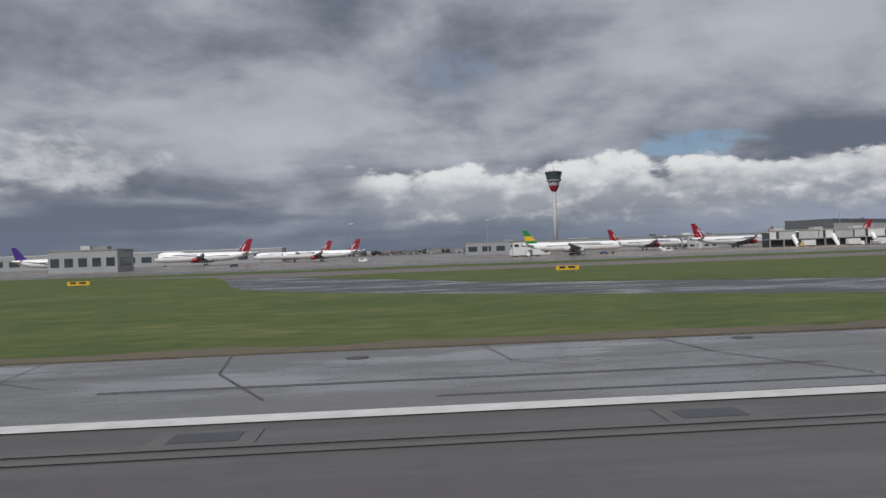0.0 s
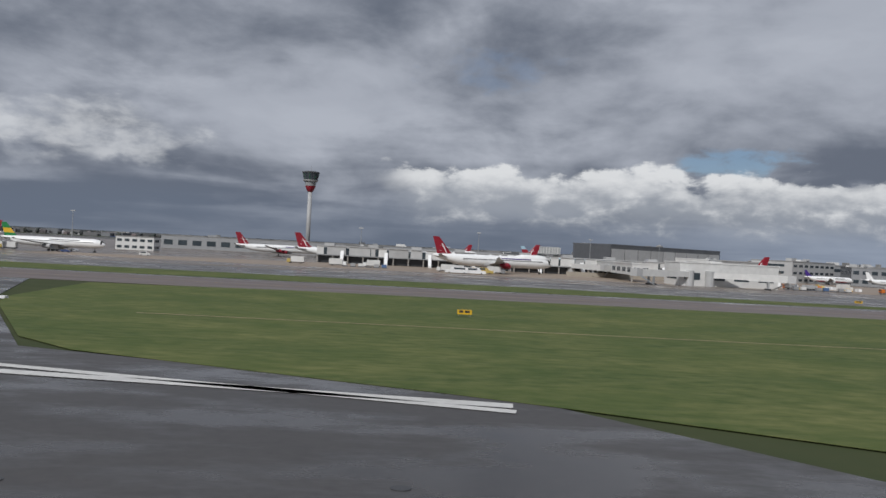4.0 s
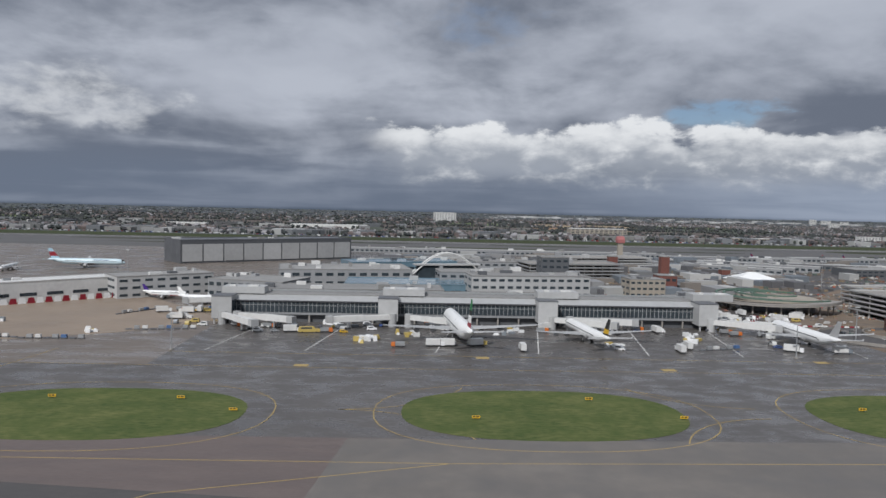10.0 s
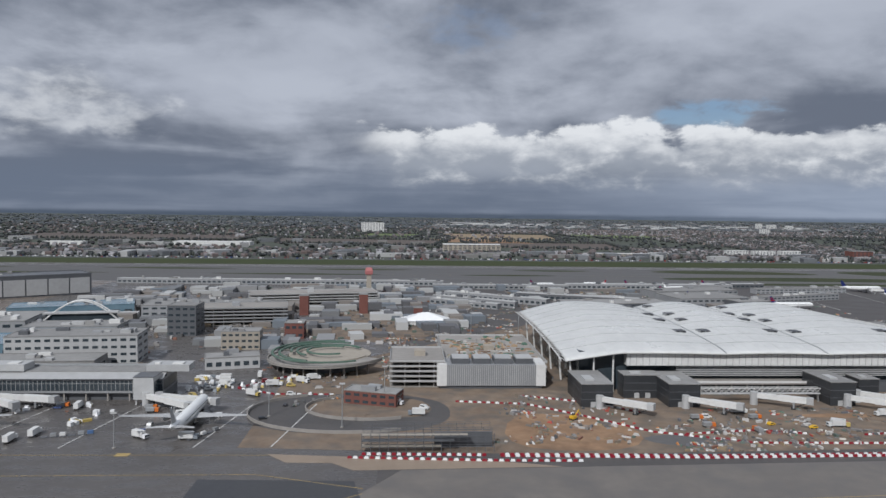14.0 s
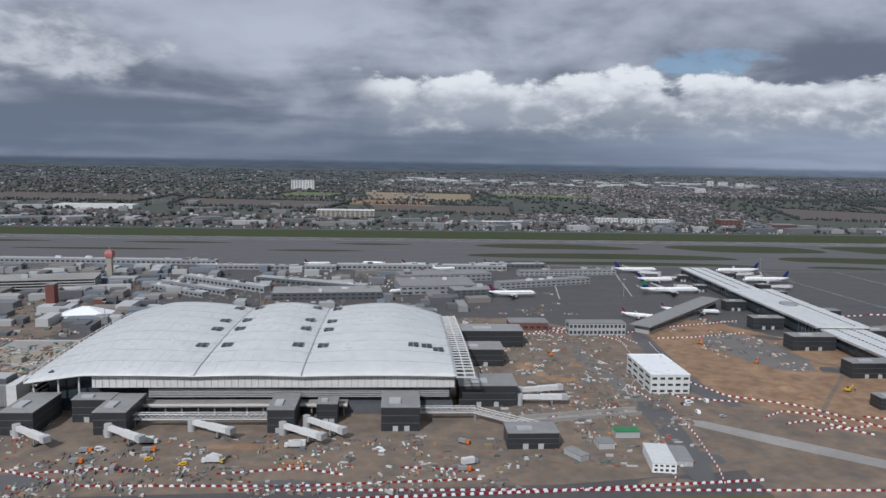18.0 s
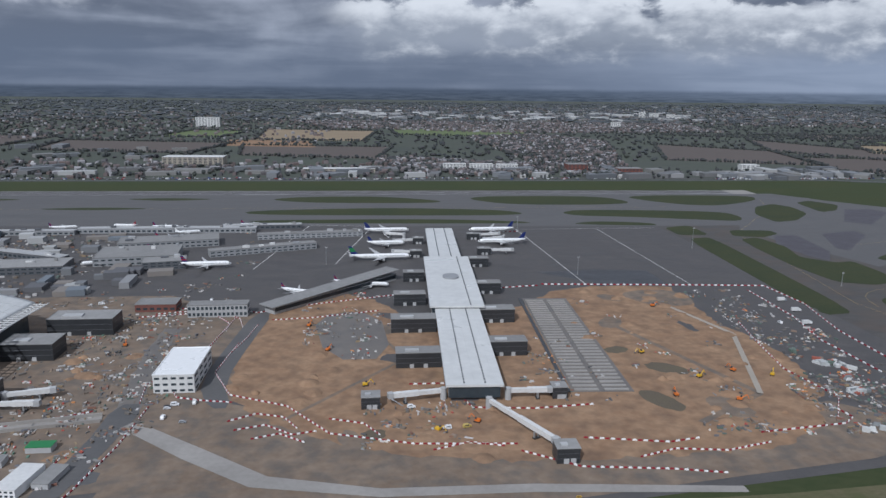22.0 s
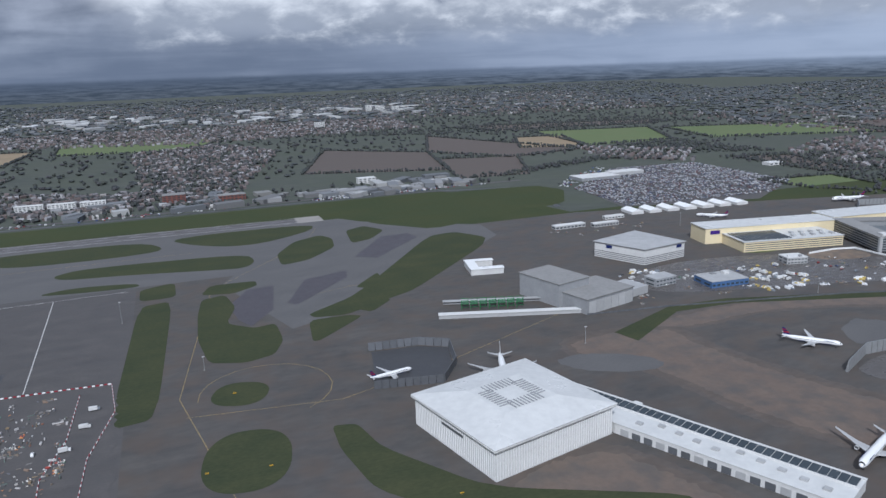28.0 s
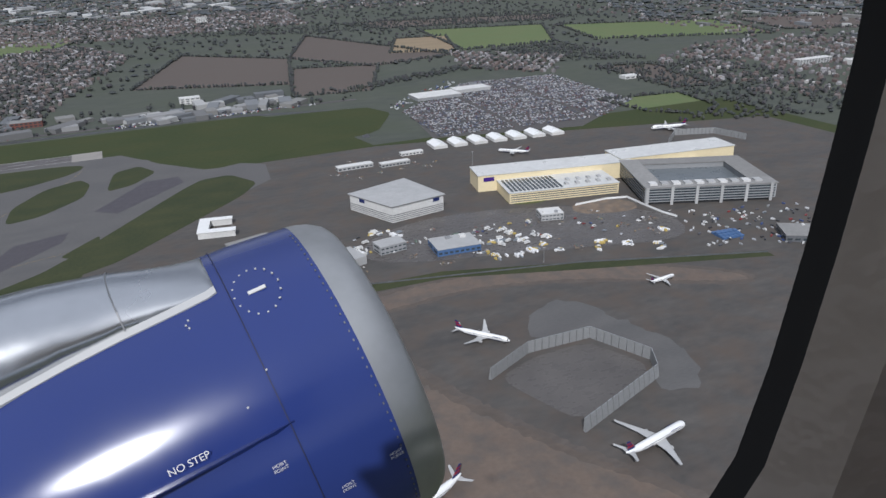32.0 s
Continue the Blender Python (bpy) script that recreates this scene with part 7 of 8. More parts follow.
def vehicle_kind(name, label, category, l, w, h, body_mat, box=None, group="apron vehicles"):
    t = thing(name, label, category, 0, 0, 0, 0, group)
    if box:
        part("chassis", Shape().box(-l / 2, -w / 2 + 0.2, 0.5, l / 2, w / 2 - 0.2, 0.9), RUBBER, t)
        part("cab", Shape().box(l / 2 - 1.9, -w / 2, 0.6, l / 2, w / 2, 2.4), body_mat, t)
        part("cargo_box", Shape().box(-l / 2, -w / 2, 0.9, l / 2 - 2.1, w / 2, h), box, t)
        part("windscreen", Shape().box(l / 2 - 0.02, -w / 2 + 0.15, 1.5, l / 2 + 0.03, w / 2 - 0.15, 2.2), GLASS, t)
    else:
        part("body", car_body(l, w, h), body_mat, t)
        part("glazing", Shape().box(-l * 0.36, -w / 2 - 0.02, h * 0.64, l * 0.12, w / 2 + 0.02, h * 0.92), GLASS, t)
    for x in (-l * 0.32, l * 0.32):
        for y in (-w / 2 + 0.1, w / 2 - 0.1):
            part("wheel", Shape().tube((x, y - 0.12, 0.36), (x, y + 0.12, 0.36), 0.36, seg=8), RUBBER, t)
    return t


kinds = [vehicle_kind("van", "white airport service van", "van", 5.4, 2.1, 2.3, VANS), vehicle_kind("car", "parked saloon car on the tarmac", "car", 4.4, 1.8, 1.5, CARS),
         vehicle_kind("truck", "white box lorry for catering", "truck", 9, 2.5, 3.8, VANS, OFFWHITE), vehicle_kind("coach", "long pale airport bus", "bus", 11.5, 2.6, 3.1, VANS),
         vehicle_kind("loader", "orange and grey baggage loader", "loader", 6.5, 2.4, 2.6, ORANGE, STEEL), vehicle_kind("tractor", "small yellow aircraft tug", "tug", 4.2, 2.2, 1.6, YELLOW)]
rnd = random.Random(11)
spots = []
for x0, x1, y0, y1, n, pool in ((645, 930, 388, 404, 46, (0, 1, 2, 3, 4, 5)), (740, 900, 338, 352, 14, (0, 2, 2, 4)), (930, 1000, 335, 402, 16, (0, 1, 2, 3)), (560, 640, 420, 450, 16, (0, 2, 4, 5)), (590, 650, 395, 425, 12, (0, 2, 3)),
                                (440, 540, 358, 372, 18, (0, 2, 4, 5)), (300, 370, 352, 372, 10, (0, 2, 3)), (100, 330, 372, 384, 12, (0, 1, 2)), (930, 1010, 420, 470, 34, (0, 0, 1, 1, 2)), (1040, 1080, 380, 404, 6, (0, 2)),
                                (1190, 1440, 340, 384, 26, (0, 2, 4, 5)), (1560, 1600, 420, 462, 10, (0, 1)), (1440, 1560, 660, 680, 14, (0, 1)), (2695, 2795, 725, 815, 40, (0, 1, 1, 2, 2)), (2842, 2952, 675, 755, 60, (0, 1, 1, 2)),
                                (3000, 3100, 635, 735, 26, (1, 1, 0)), (3105, 3245, 557, 637, 26, (1, 0)), (-120, 120, 378, 400, 12, (0, 1, 2)), (1720, 1760, 400, 440, 6, (0, 2)), (2055, 2100, 560, 690, 8, (0, 2))):
    for i in range(int(n * 0.62)):
        spots.append((rnd.uniform(x0, x1), rnd.uniform(y0, y1), rnd.choice((0, 90, 20, -30, 180, 95, 5)), rnd.choice(pool)))
for x, y, a, k in spots:
    copy_thing(kinds[k], pose(x, y, 0.12, 0, 0, a))
for i, k in enumerate(kinds):
    k.matrix_basis = pose(668 + i * 9, 380, 0.12, 0, 0, 10)
# dolly trains
for x, y, n, a in ((470, 352, 9, 5), (520, 356, 10, -4), (560, 352, 8, 2), (575, 430, 8, 60), (610, 440, 8, 55), (600, 380, 9, 10), (760, 350, 6, 0), (890, 345, 6, 15), (250, 372, 6, 0), (960, 340, 5, 60)):
    t = thing("baggage_train", "train of small baggage dollies with loads", "baggage cart", x, y, 0.04, a, group="baggage trains")
    for i in range(n):
        part("cart", Shape().box(i * 4, -0.8, 0.05, i * 4 + 3, 0.8, 0.6), DARKGREY, t)
        if i % 3:
            part("container", Shape().box(i * 4 + 0.2, -0.75, 0.6, i * 4 + 2.8, 0.75, 2.0), (STEEL, OFFWHITE, BLUE)[i % 3 - 1 if i % 5 else 2], t)

# ---- red and white barriers ----
def barrier_row(pts, label="row of red and white water-filled barriers", high=1.1, step_=2.4, wide=0.7):
    t = thing("barrier_row", label, "barrier", group="site barriers")
    whites, reds = Shape(), Shape()
    n = 0
    for a, b in zip(pts, pts[1:]):
        a, b = Vector(a), Vector(b)
        d = (b - a)
        k = max(int(d.length / step_), 1)
        ang = math.degrees(math.atan2(d.y, d.x))
        for i in range(k):
            c = a.lerp(b, (i + 0.5) / k)
            (whites if n % 2 else reds).turned(c.x, c.y, 0.1, step_ * 0.92, wide * 0.75, high * 0.8, ang, 0.72)
            n += 1
    w = part("white_barrier_run", whites, WHITE, t)
    r = part("red_barrier_run", reds, RED, t)
    tagged(w, kind="stuff"), tagged(r, kind="stuff")


curve = lambda pts, n=2: rounded(pts, n, 0.25)[1:-2]
barrier_row([(1036, 315), (1100, 310), (1140, 309)], high=1.3)
barrier_row([(1042, 319), (1098, 317)], high=1.5, step_=2.2)
barrier_row([(1104, 316), (1200, 312), (1320, 314), (1450, 322), (1560, 332)], high=1.5, step_=2.2)
barrier_row([(1104, 318), (1200, 314.5), (1320, 316.5)], high=1.3, step_=2.2)
barrier_row([(1090, 408), (1130, 402), (1155, 380), (1185, 350), (1230, 332), (1330, 330), (1420, 336)], step_=2.4, high=1.2)
barrier_row([(960, 440), (985, 425), (1020, 424)], step_=3)
barrier_row([(985, 470), (960, 440)], step_=3)
barrier_row([(480, 448), (545, 508)], "row of red and white striped hoarding panels", 4.6, 5, 0.4)
barrier_row([(565, 520), (600, 540)], step_=3)
barrier_row([(1300, 326), (1430, 324), (1475, 323), (1614, 319.5), (1700, 321)], step_=2.4, high=1.2)
barrier_row([(1552, 445), (1550, 392), (1543, 345), (1538, 326)], step_=2.4, high=1.2)
barrier_row([(1516, 332), (1524, 380)], step_=2.4, high=1.2)
barrier_row([(1780, 372), (1810, 352), (1860, 346), (1888, 340)], step_=2.4, high=1.2)
barrier_row([(1588, 560), (1582, 500), (1600, 460), (1640, 440), (1670, 400), (1720, 384), (1780, 380)], step_=2.4, high=1.2)
barrier_row([(1575, 640), (1567, 560), (1560, 520), (1540, 480), (1545, 450)], step_=2.4, high=1.2)
barrier_row([(1500, 656), (1560, 654), (1590, 640), (1640, 664), (1715, 690)], step_=2.4, high=1.2)
barrier_row([(1870, 722), (1960, 716), (2060, 708), (2106, 704)], step_=3.4, high=1.6)
barrier_row([(1866, 718), (1830, 712), (1815, 700)], step_=3.4, high=1.4)
barrier_row([(2106, 704), (2112, 640), (2096, 560), (2094, 470), (2080, 400), (2060, 372)], step_=4, high=1.3)
barrier_row([(2080, 690), (2078, 600), (2066, 540), (2070, 470)], step_=4, high=1.3)
barrier_row([(2020, 590), (2010, 540), (2000, 480), (2010, 430), (1990, 400)], step_=3, high=1.3)
barrier_row([(1930, 384), (1990, 392), (2000, 400), (1996, 420)], step_=3, high=1.3)
barrier_row([(1820, 385), (1870, 376), (1890, 380)], step_=3, high=1.3)
barrier_row([(1720, 470), (1745, 470), (1760, 430), (1800, 426), (1840, 430)], step_=3, high=1.3)
for run in ([(1500, 640), (1530, 648), (1562, 640), (1578, 622), (1584, 600)], [(1488, 632), (1530, 640), (1556, 632), (1570, 612), (1572, 590)], [(1596, 606), (1592, 570), (1586, 540)], [(1606, 618), (1640, 622), (1700, 640)],
            [(1606, 420), (1622, 430), (1640, 424), (1650, 408)], [(1612, 408), (1630, 414), (1648, 400), (1662, 404)], [(1624, 396), (1640, 402), (1656, 390)], [(1668, 420), (1690, 412), (1700, 396)], [(1730, 376), (1752, 384), (1772, 378)],
            [(1560, 470), (1566, 458), (1584, 452), (1604, 448)], [(1846, 360), (1870, 368), (1900, 364), (1930, 372)], [(1470, 420), (1500, 432), (1520, 440)], [(1200, 346), (1240, 352), (1262, 346)], [(1290, 344), (1330, 350), (1352, 342)], [(1380, 350), (1420, 346)], [(1130, 420), (1170, 404), (1190, 384)]):
    barrier_row(run, step_=2.2, high=1.2)
barrier_row([(1850, 1010), (1880, 1002), (1900, 1004)], step_=3, high=1.2)

# ---- site clutter: stacked materials, skips, cabins, heaps ----
def strewn(name, label, zones, mat, sizes, seed, base=0.1):
    r = random.Random(seed)
    s = Shape()
    for x0, x1, y0, y1, n in zones:
        left = int(n * 1.5)
        while left > 0:
            cx, cy, a0, spread = r.uniform(x0, x1), r.uniform(y0, y1), r.choice((0, 90, 12, 100, -30)), r.uniform(1.5, 6.0)
            for _ in range(min(left, r.randint(3, 16))):
                left -= 1
                l, w, h = (r.uniform(*sizes[i]) * (0.6 + 0.6 * r.random()) for i in range(3))
                px_, py_ = min(max(r.gauss(cx, spread), x0), x1), min(max(r.gauss(cy, spread), y0), y1)
                s.turned(px_, py_, base, l, w, h, a0 + r.gauss(0, 4) if r.random() < 0.75 else r.uniform(0, 180), r.choice((1, 1, 0.6)))
    return solid(name, s, mat, label, "clutter", kind="stuff")


site = [(1000, 1035, 400, 520, 60), (1190, 1440, 322, 392, 520), (1105, 1180, 330, 420, 160), (1440, 1560, 350, 640, 620), (1045, 1160, 460, 610, 620), (1470, 1560, 440, 560, 200), (1450, 1530, 600, 640, 90), (1600, 1720, 560, 700, 120), (1690, 1760, 380, 440, 90), (1640, 1700, 520, 630, 70), (1790, 1860, 430, 560, 70),
        (1880, 2000, 400, 680, 90), (2010, 2080, 380, 690, 420), (1985, 2060, 375, 470, 260), (1900, 1990, 380, 410, 60), (1160, 1560, 640, 760, 260), (1200, 1560, 760, 1040, 320), (1060, 1200, 620, 900, 260), (640, 1000, 470, 900, 380), (2612, 2952, 662, 782, 160), (2949, 3249, 582, 742, 120), (2775, 2975, 1017, 1137, 90)]
strewn("building_materials", "strewn stacks, pipes, skips and cabins of a building site", site, CLUTTER, ((0.8, 5), (0.5, 1.8), (0.2, 1.5)), 3)
strewn("site_boards", "bright boards, bags and pallets strewn over the site", [(a, b, c, d, int(n * 0.28)) for a, b, c, d, n in site[:18]], palette("bright_site_goods", [(0.6, 0.6, 0.58), (0.35, 0.07, 0.05), (0.5, 0.48, 0.45), (0.10, 0.18, 0.13), (0.65, 0.62, 0.56), (0.42, 0.40, 0.37), (0.5, 0.22, 0.08)], 0.6), ((0.8, 3), (0.5, 1.2), (0.3, 1.2)), 5)
strewn("container_yard", "rows of white and grey site containers and cabins", [(2015, 2075, 385, 520, 40), (1995, 2040, 372, 395, 8), (2793, 2853, 720, 760, 14)], palette("container_colours", [(0.55, 0.55, 0.53), (0.4, 0.41, 0.40), (0.30, 0.09, 0.06), (0.2, 0.21, 0.21), (0.5, 0.5, 0.48), (0.12, 0.16, 0.13)], 0.6), ((5, 7), (2.3, 2.6), (2.3, 2.8)), 8)
strewn("deck_materials", "formwork, planks and materials on an unfinished deck", [(1090, 1148, 458, 550, 230)], palette("formwork_colours", [(0.26, 0.17, 0.10), (0.34, 0.25, 0.16), (0.30, 0.29, 0.27), (0.42, 0.40, 0.37), (0.16, 0.11, 0.08), (0.08, 0.15, 0.11)], 0.8), ((1.5, 9), (0.6, 2.5), (0.2, 1.4)), 31, base=12.9)
strewn("parked_vans", "white vans and trailers parked about the base", [(2846, 2960, 640, 720, 60), (2720, 2790, 740, 800, 34), (2960, 3110, 560, 640, 40), (2860, 2900, 690, 700, 14)], VANS, ((4.5, 8), (1.9, 2.4), (1.8, 2.8)), 33)
strewn("stand_equipment", "white ground equipment standing about the aircraft stands", [(650, 930, 352, 400, 60), (930, 1000, 430, 470, 40), (440, 600, 365, 400, 30)], VANS, ((2, 5), (1.4, 2.3), (1.0, 2.4)), 35)
heaps = Shape()
r = random.Random(4)
for i in range(80):
    zx, zy = r.choice(((1960, 660), (1900, 560), (1980, 500), (1640, 480), (1740, 420), (1930, 440), (1480, 520)))
    x, y, q, h = zx + r.gauss(0, 28), zy + r.gauss(0, 26), r.uniform(2, 8), r.uniform(0.6, 2.4)
    ring = lambda k, z: [(x + q * k * math.cos(2 * math.pi * j / 9 + i) * (1 + 0.2 * math.sin(3 * j + i)), y + q * k * math.sin(2 * math.pi * j / 9 + i), z) for j in range(9)]
    heaps.loft([ring(1, 0.1), ring(0.62, 0.1 + h * 0.6), ring(0.18, 0.1 + h)])
solid("earth_heaps", heaps, EARTH, "low heaps of dug orange earth", "earth heap", kind="stuff")
stripe("wheel_tracks", [(1640, 420), (1720, 520), (1690, 600)], 3, 0.18, DIRT, "brown wheel tracks across bare earth")
stripe("wheel_tracks", [(1900, 600), (1930, 520), (1960, 440), (1900, 400)], 5, 0.18, DIRT, "brown wheel tracks across bare earth")
stripe("wheel_tracks", [(1960, 440), (2000, 560), (1960, 690)], 4, 0.182, BUFF, "pale wheel tracks across bare earth")


def excavator(x, y, a, mat=None):
    t = thing("excavator", "yellow tracked excavator on bare earth", "excavator", x, y, 0.14, a, group="excavators")
    part("track", Shape().box(-2, -1.5, 0, 2, -0.8, 0.9), RUBBER, t)
    part("track", Shape().box(-2, 0.8, 0, 2, 1.5, 0.9), RUBBER, t)
    part("body", Shape().box(-2, -1.3, 0.9, 1.3, 1.3, 2.2), mat or YELLOW, t)
    part("cab", Shape().box(0.2, 0.2, 2.2, 1.4, 1.2, 3.2), GLASS, t)
    part("boom", Shape().tube((1, -0.3, 1.9), (4, -0.3, 4.6), 0.3, seg=5), mat or YELLOW, t)
    part("stick", Shape().tube((4, -0.3, 4.6), (6, -0.3, 1.6), 0.25, seg=5), mat or YELLOW, t)
    part("bucket", Shape().box(5.6, -0.8, 0.8, 6.6, 0.3, 1.7), DARKGREY, t)


for x, y, a in ((1930, 470, 30), (1960, 480, 120), (1905, 520, 200), (1985, 470, 60), (1940, 430, -20), (1900, 440, 90), (1690, 470, 10), (1640, 600, 70), (1735, 400, -40), (1760, 410, 150), (1150, 372, 40), (1480, 470, 20), (1500, 560, 100), (1960, 640, 10), (1660, 540, 60)):
    excavator(x, y, a, YELLOW if x % 20 else ORANGE)


def light_mast(x, y, h):
    t = thing("floodlight_mast", "tall grey floodlight mast on the apron", "light mast", x, y)
    part("pole", Shape().tube((0, 0, 0), (0, 0, h), 0.35, 0.16, 8), STEEL, t)
    part("lamp_head", Shape().box(-1.4, -0.4, h, 1.4, 0.4, h + 0.7), LIGHTGREY, t)
    part("base", Shape().tube((0, 0, 0), (0, 0, 0.6), 0.9, seg=10), CONCRETE, t)


for x, y, h in ((2108, 888, 26), (1920, 760, 20), (1900, 1010, 20), (930, 330, 16), (1030, 360, 22), (1050, 400, 22), (990, 380, 18), (640, 330, 16), (-30, 470, 24), (60, 480, 24), (500, 640, 24), (420, 560, 24), (250, 470, 22), (1120, 640, 26), (1150, 560, 30), (2190, 700, 14), (2560, 600, 18), (2900, 620, 18), (3000, 1000, 22), (1240, 720, 20), (1640, 820, 20), (330, 520, 24)):
    light_mast(x, y, h)


def taxi_sign(x, y, w=2.6, mat=None):
    t = thing("taxiway_sign", "yellow taxiway sign board on short legs", "sign", x, y, 0.15, 0, group="taxiway signs")
    part("board", Shape().box(-w / 2, -0.15, 0.4, w / 2, 0.15, 1.2), mat or YELLOW, t)
    part("lettering", Shape().box(-w * 0.36, -0.17, 0.7, -w * 0.1, -0.151, 1.1).box(w * 0.02, -0.17, 0.7, w * 0.34, -0.151, 1.1), RUBBER, t, "black bars of unreadable lettering")
    part("leg", Shape().box(-w * 0.4, -0.06, 0, -w * 0.38, 0.06, 0.4), STEEL, t)
    part("leg", Shape().box(w * 0.38, -0.06, 0, w * 0.4, 0.06, 0.4), STEEL, t)


for x, y in ((32, 135), (-64, 148), (610, 226), (628, 246), (671, 246), (692, 232), (770, 226), (812, 250), (838, 228), (905, 240), (944, 238), (560, 128), (300, 128), (505, 232), (2180, 500), (2225, 492), (2212, 632), (2195, 395), (2340, 402), (2050, 372), (1800, 322), (440, 242)):
    taxi_sign(x, y, 4.4 if x < 100 else 2.6)
for i in range(12):
    patch("taxi_number_board", [(700 + i * 26, 299 + (i % 2) * 20), (706 + i * 26, 299 + (i % 2) * 20), (706 + i * 26, 303 + (i % 2) * 20), (700 + i * 26, 303 + (i % 2) * 20)], 0.118, YELLOW_LINE, "painted yellow stand mark on asphalt", "marking") if i % 3 == 0 else None


# ---- country beyond the far runway ----
rng = np.random.default_rng(7)


def scatter_boxes(name, label, category, mat, pts, lo, hi, gable=False, grid=None):
    """Many small blocks in one mesh: pts rows of x, y; sizes between lo and hi."""
    n = len(pts)
    l, w, h = (rng.uniform(lo[i], hi[i], n) for i in range(3))
    a = rng.choice([0.1, 0.25, 1.67, 1.5, 0.7], n) + rng.normal(0, 0.1, n)
    a = rng.choice([0.06, 0.06 + math.pi / 2, 0.2], n) if grid else a
    c, s = np.cos(a), np.sin(a)
    vs, fs = [], []
    base = [(-1, -1), (1, -1), (1, 1), (-1, 1)]
    for i in range(n):
        o = len(vs)
        x0, y0 = pts[i]
        p = [(x0 + (u * l[i] * c[i] - v * w[i] * s[i]) / 2, y0 + (u * l[i] * s[i] + v * w[i] * c[i]) / 2) for u, v in base]
        vs += [(*q, -0.1) for q in p] + [(*q, h[i]) for q in p]
        if gable:
            e0, e1 = ((p[0][0] + p[3][0]) / 2, (p[0][1] + p[3][1]) / 2), ((p[1][0] + p[2][0]) / 2, (p[1][1] + p[2][1]) / 2)
            vs += [(*e0, h[i] + w[i] * 0.38), (*e1, h[i] + w[i] * 0.38)]
            fs += [(o, o + 1, o + 5, o + 4), (o + 2, o + 3, o + 7, o + 6), (o + 4, o + 5, o + 9, o + 8), (o + 6, o + 7, o + 8, o + 9), (o + 3, o, o + 4, o + 8, o + 7), (o + 1, o + 2, o + 6, o + 9, o + 5)]
        else:
            fs += [(o + 4, o + 5, o + 6, o + 7), (o, o + 1, o + 5, o + 4), (o + 1, o + 2, o + 6, o + 5), (o + 2, o + 3, o + 7, o + 6), (o + 3, o, o + 4, o + 7)]
    sh = Shape()
    sh.v, sh.f = vs, fs
    return solid(name, sh, mat, label, category, kind="stuff")


def inside(poly, n):
    """n random points in a polygon."""
    P = np.array(poly, float)
    out = []
    while len(out) < n:
        q = rng.uniform(P.min(0), P.max(0))
        hit = False
        for i in range(len(P)):
            (x1, y1), (x2, y2) = P[i], P[i - 1]
            if (y1 > q[1]) != (y2 > q[1]) and q[0] < (x2 - x1) * (q[1] - y1) / (y2 - y1) + x1:
                hit = not hit
        if hit:
            out.append(q)
    return np.array(out)


def streets(poly, n, gap=34, turn=0.2):
    """Points drawn on to rows, as houses stand along streets."""
    p = inside(poly, n)
    c, s = math.cos(turn), math.sin(turn)
    u, v = p[:, 0] * c + p[:, 1] * s, -p[:, 0] * s + p[:, 1] * c
    v = np.round(v / gap) * gap + rng.normal(0, 2, n)
    return np.stack([u * c - v * s, u * s + v * c], 1)


VILLAGE = [(2115, 1900), (2060, 2915), (2370, 3150), (2560, 2695), (2390, 2010), (2285, 1600), (2155, 1655), (1700, 1720), (1700, 2100)]
houses = np.vstack([streets(VILLAGE, 1500, 30, 0.3), streets([(1200, 4200), (3420, 4105), (3340, 3315), (2305, 3190), (1500, 3500)], 3000, 34, 0.1), streets([(3495, 2134), (3740, 1893), (3569, 1653), (3385, 1826)], 330, 26, 0.8),
                    streets([(3895, 1657), (4319, 1865), (4717, 1664), (4706, 1038), (3906, 1055), (3800, 1192)], 900, 30, -0.5), streets([(-600, 1640), (2100, 1620), (2100, 1900), (-600, 2100)], 900, 40, 0.05),
                    streets([(-2500, 1700), (-600, 1640), (-600, 2500), (-2500, 2600)], 700, 40, 0.1), streets([(-1500, 3000), (1500, 2600), (1500, 5200), (-1500, 5600)], 1500, 60, 0.2), streets([(1500, 4400), (5200, 3600), (6200, 6600), (1000, 7200)], 4200, 60, 0.15), streets([(4384, 1160), (5655, 676), (6403, 2933), (4619, 3249)], 1500, 44, -0.3), streets([(5000, 2600), (8400, 1200), (9000, 5400), (5800, 5000)], 1600, 60, -0.2)])
scatter_boxes("suburb_houses", "far suburban houses with brick walls and tiled roofs", "houses", HOUSES, houses, (7, 6, 4.5), (16, 9, 6.5), True)
pale = houses[rng.choice(len(houses), 800, False)] + rng.normal(0, 9, (800, 2))
scatter_boxes("suburb_pale_houses", "far pale rendered houses among darker ones", "houses", palette("pale_renders", [(0.36, 0.35, 0.335), (0.26, 0.245, 0.23), (0.42, 0.41, 0.395), (0.22, 0.18, 0.155)], 0.8), pale, (6, 5, 4), (13, 8, 6.5), True)
sheds = np.vstack([inside([(-800, 1640), (2300, 1610), (2700, 1640), (2700, 1760), (-800, 1800)], 120), inside([(2477, 1664), (2818, 1812), (2904, 1601), (2572, 1578)], 34), inside([(1200, 4200), (3420, 4300), (4200, 5200), (1300, 5600)], 150), inside([(-1500, 2000), (1200, 2000), (1200, 2400), (-1500, 2500)], 40),
                   inside([(-2000, 5000), (5600, 4200), (6000, 7600), (-2000, 8200)], 260), inside([(4384, 1160), (5462, 789), (5965, 2360), (4593, 2850)], 50)])
scatter_boxes("far_warehouses", "far flat-roofed warehouses and offices", "warehouses", SHEDS, sheds, (24, 14, 6), (78, 34, 12))
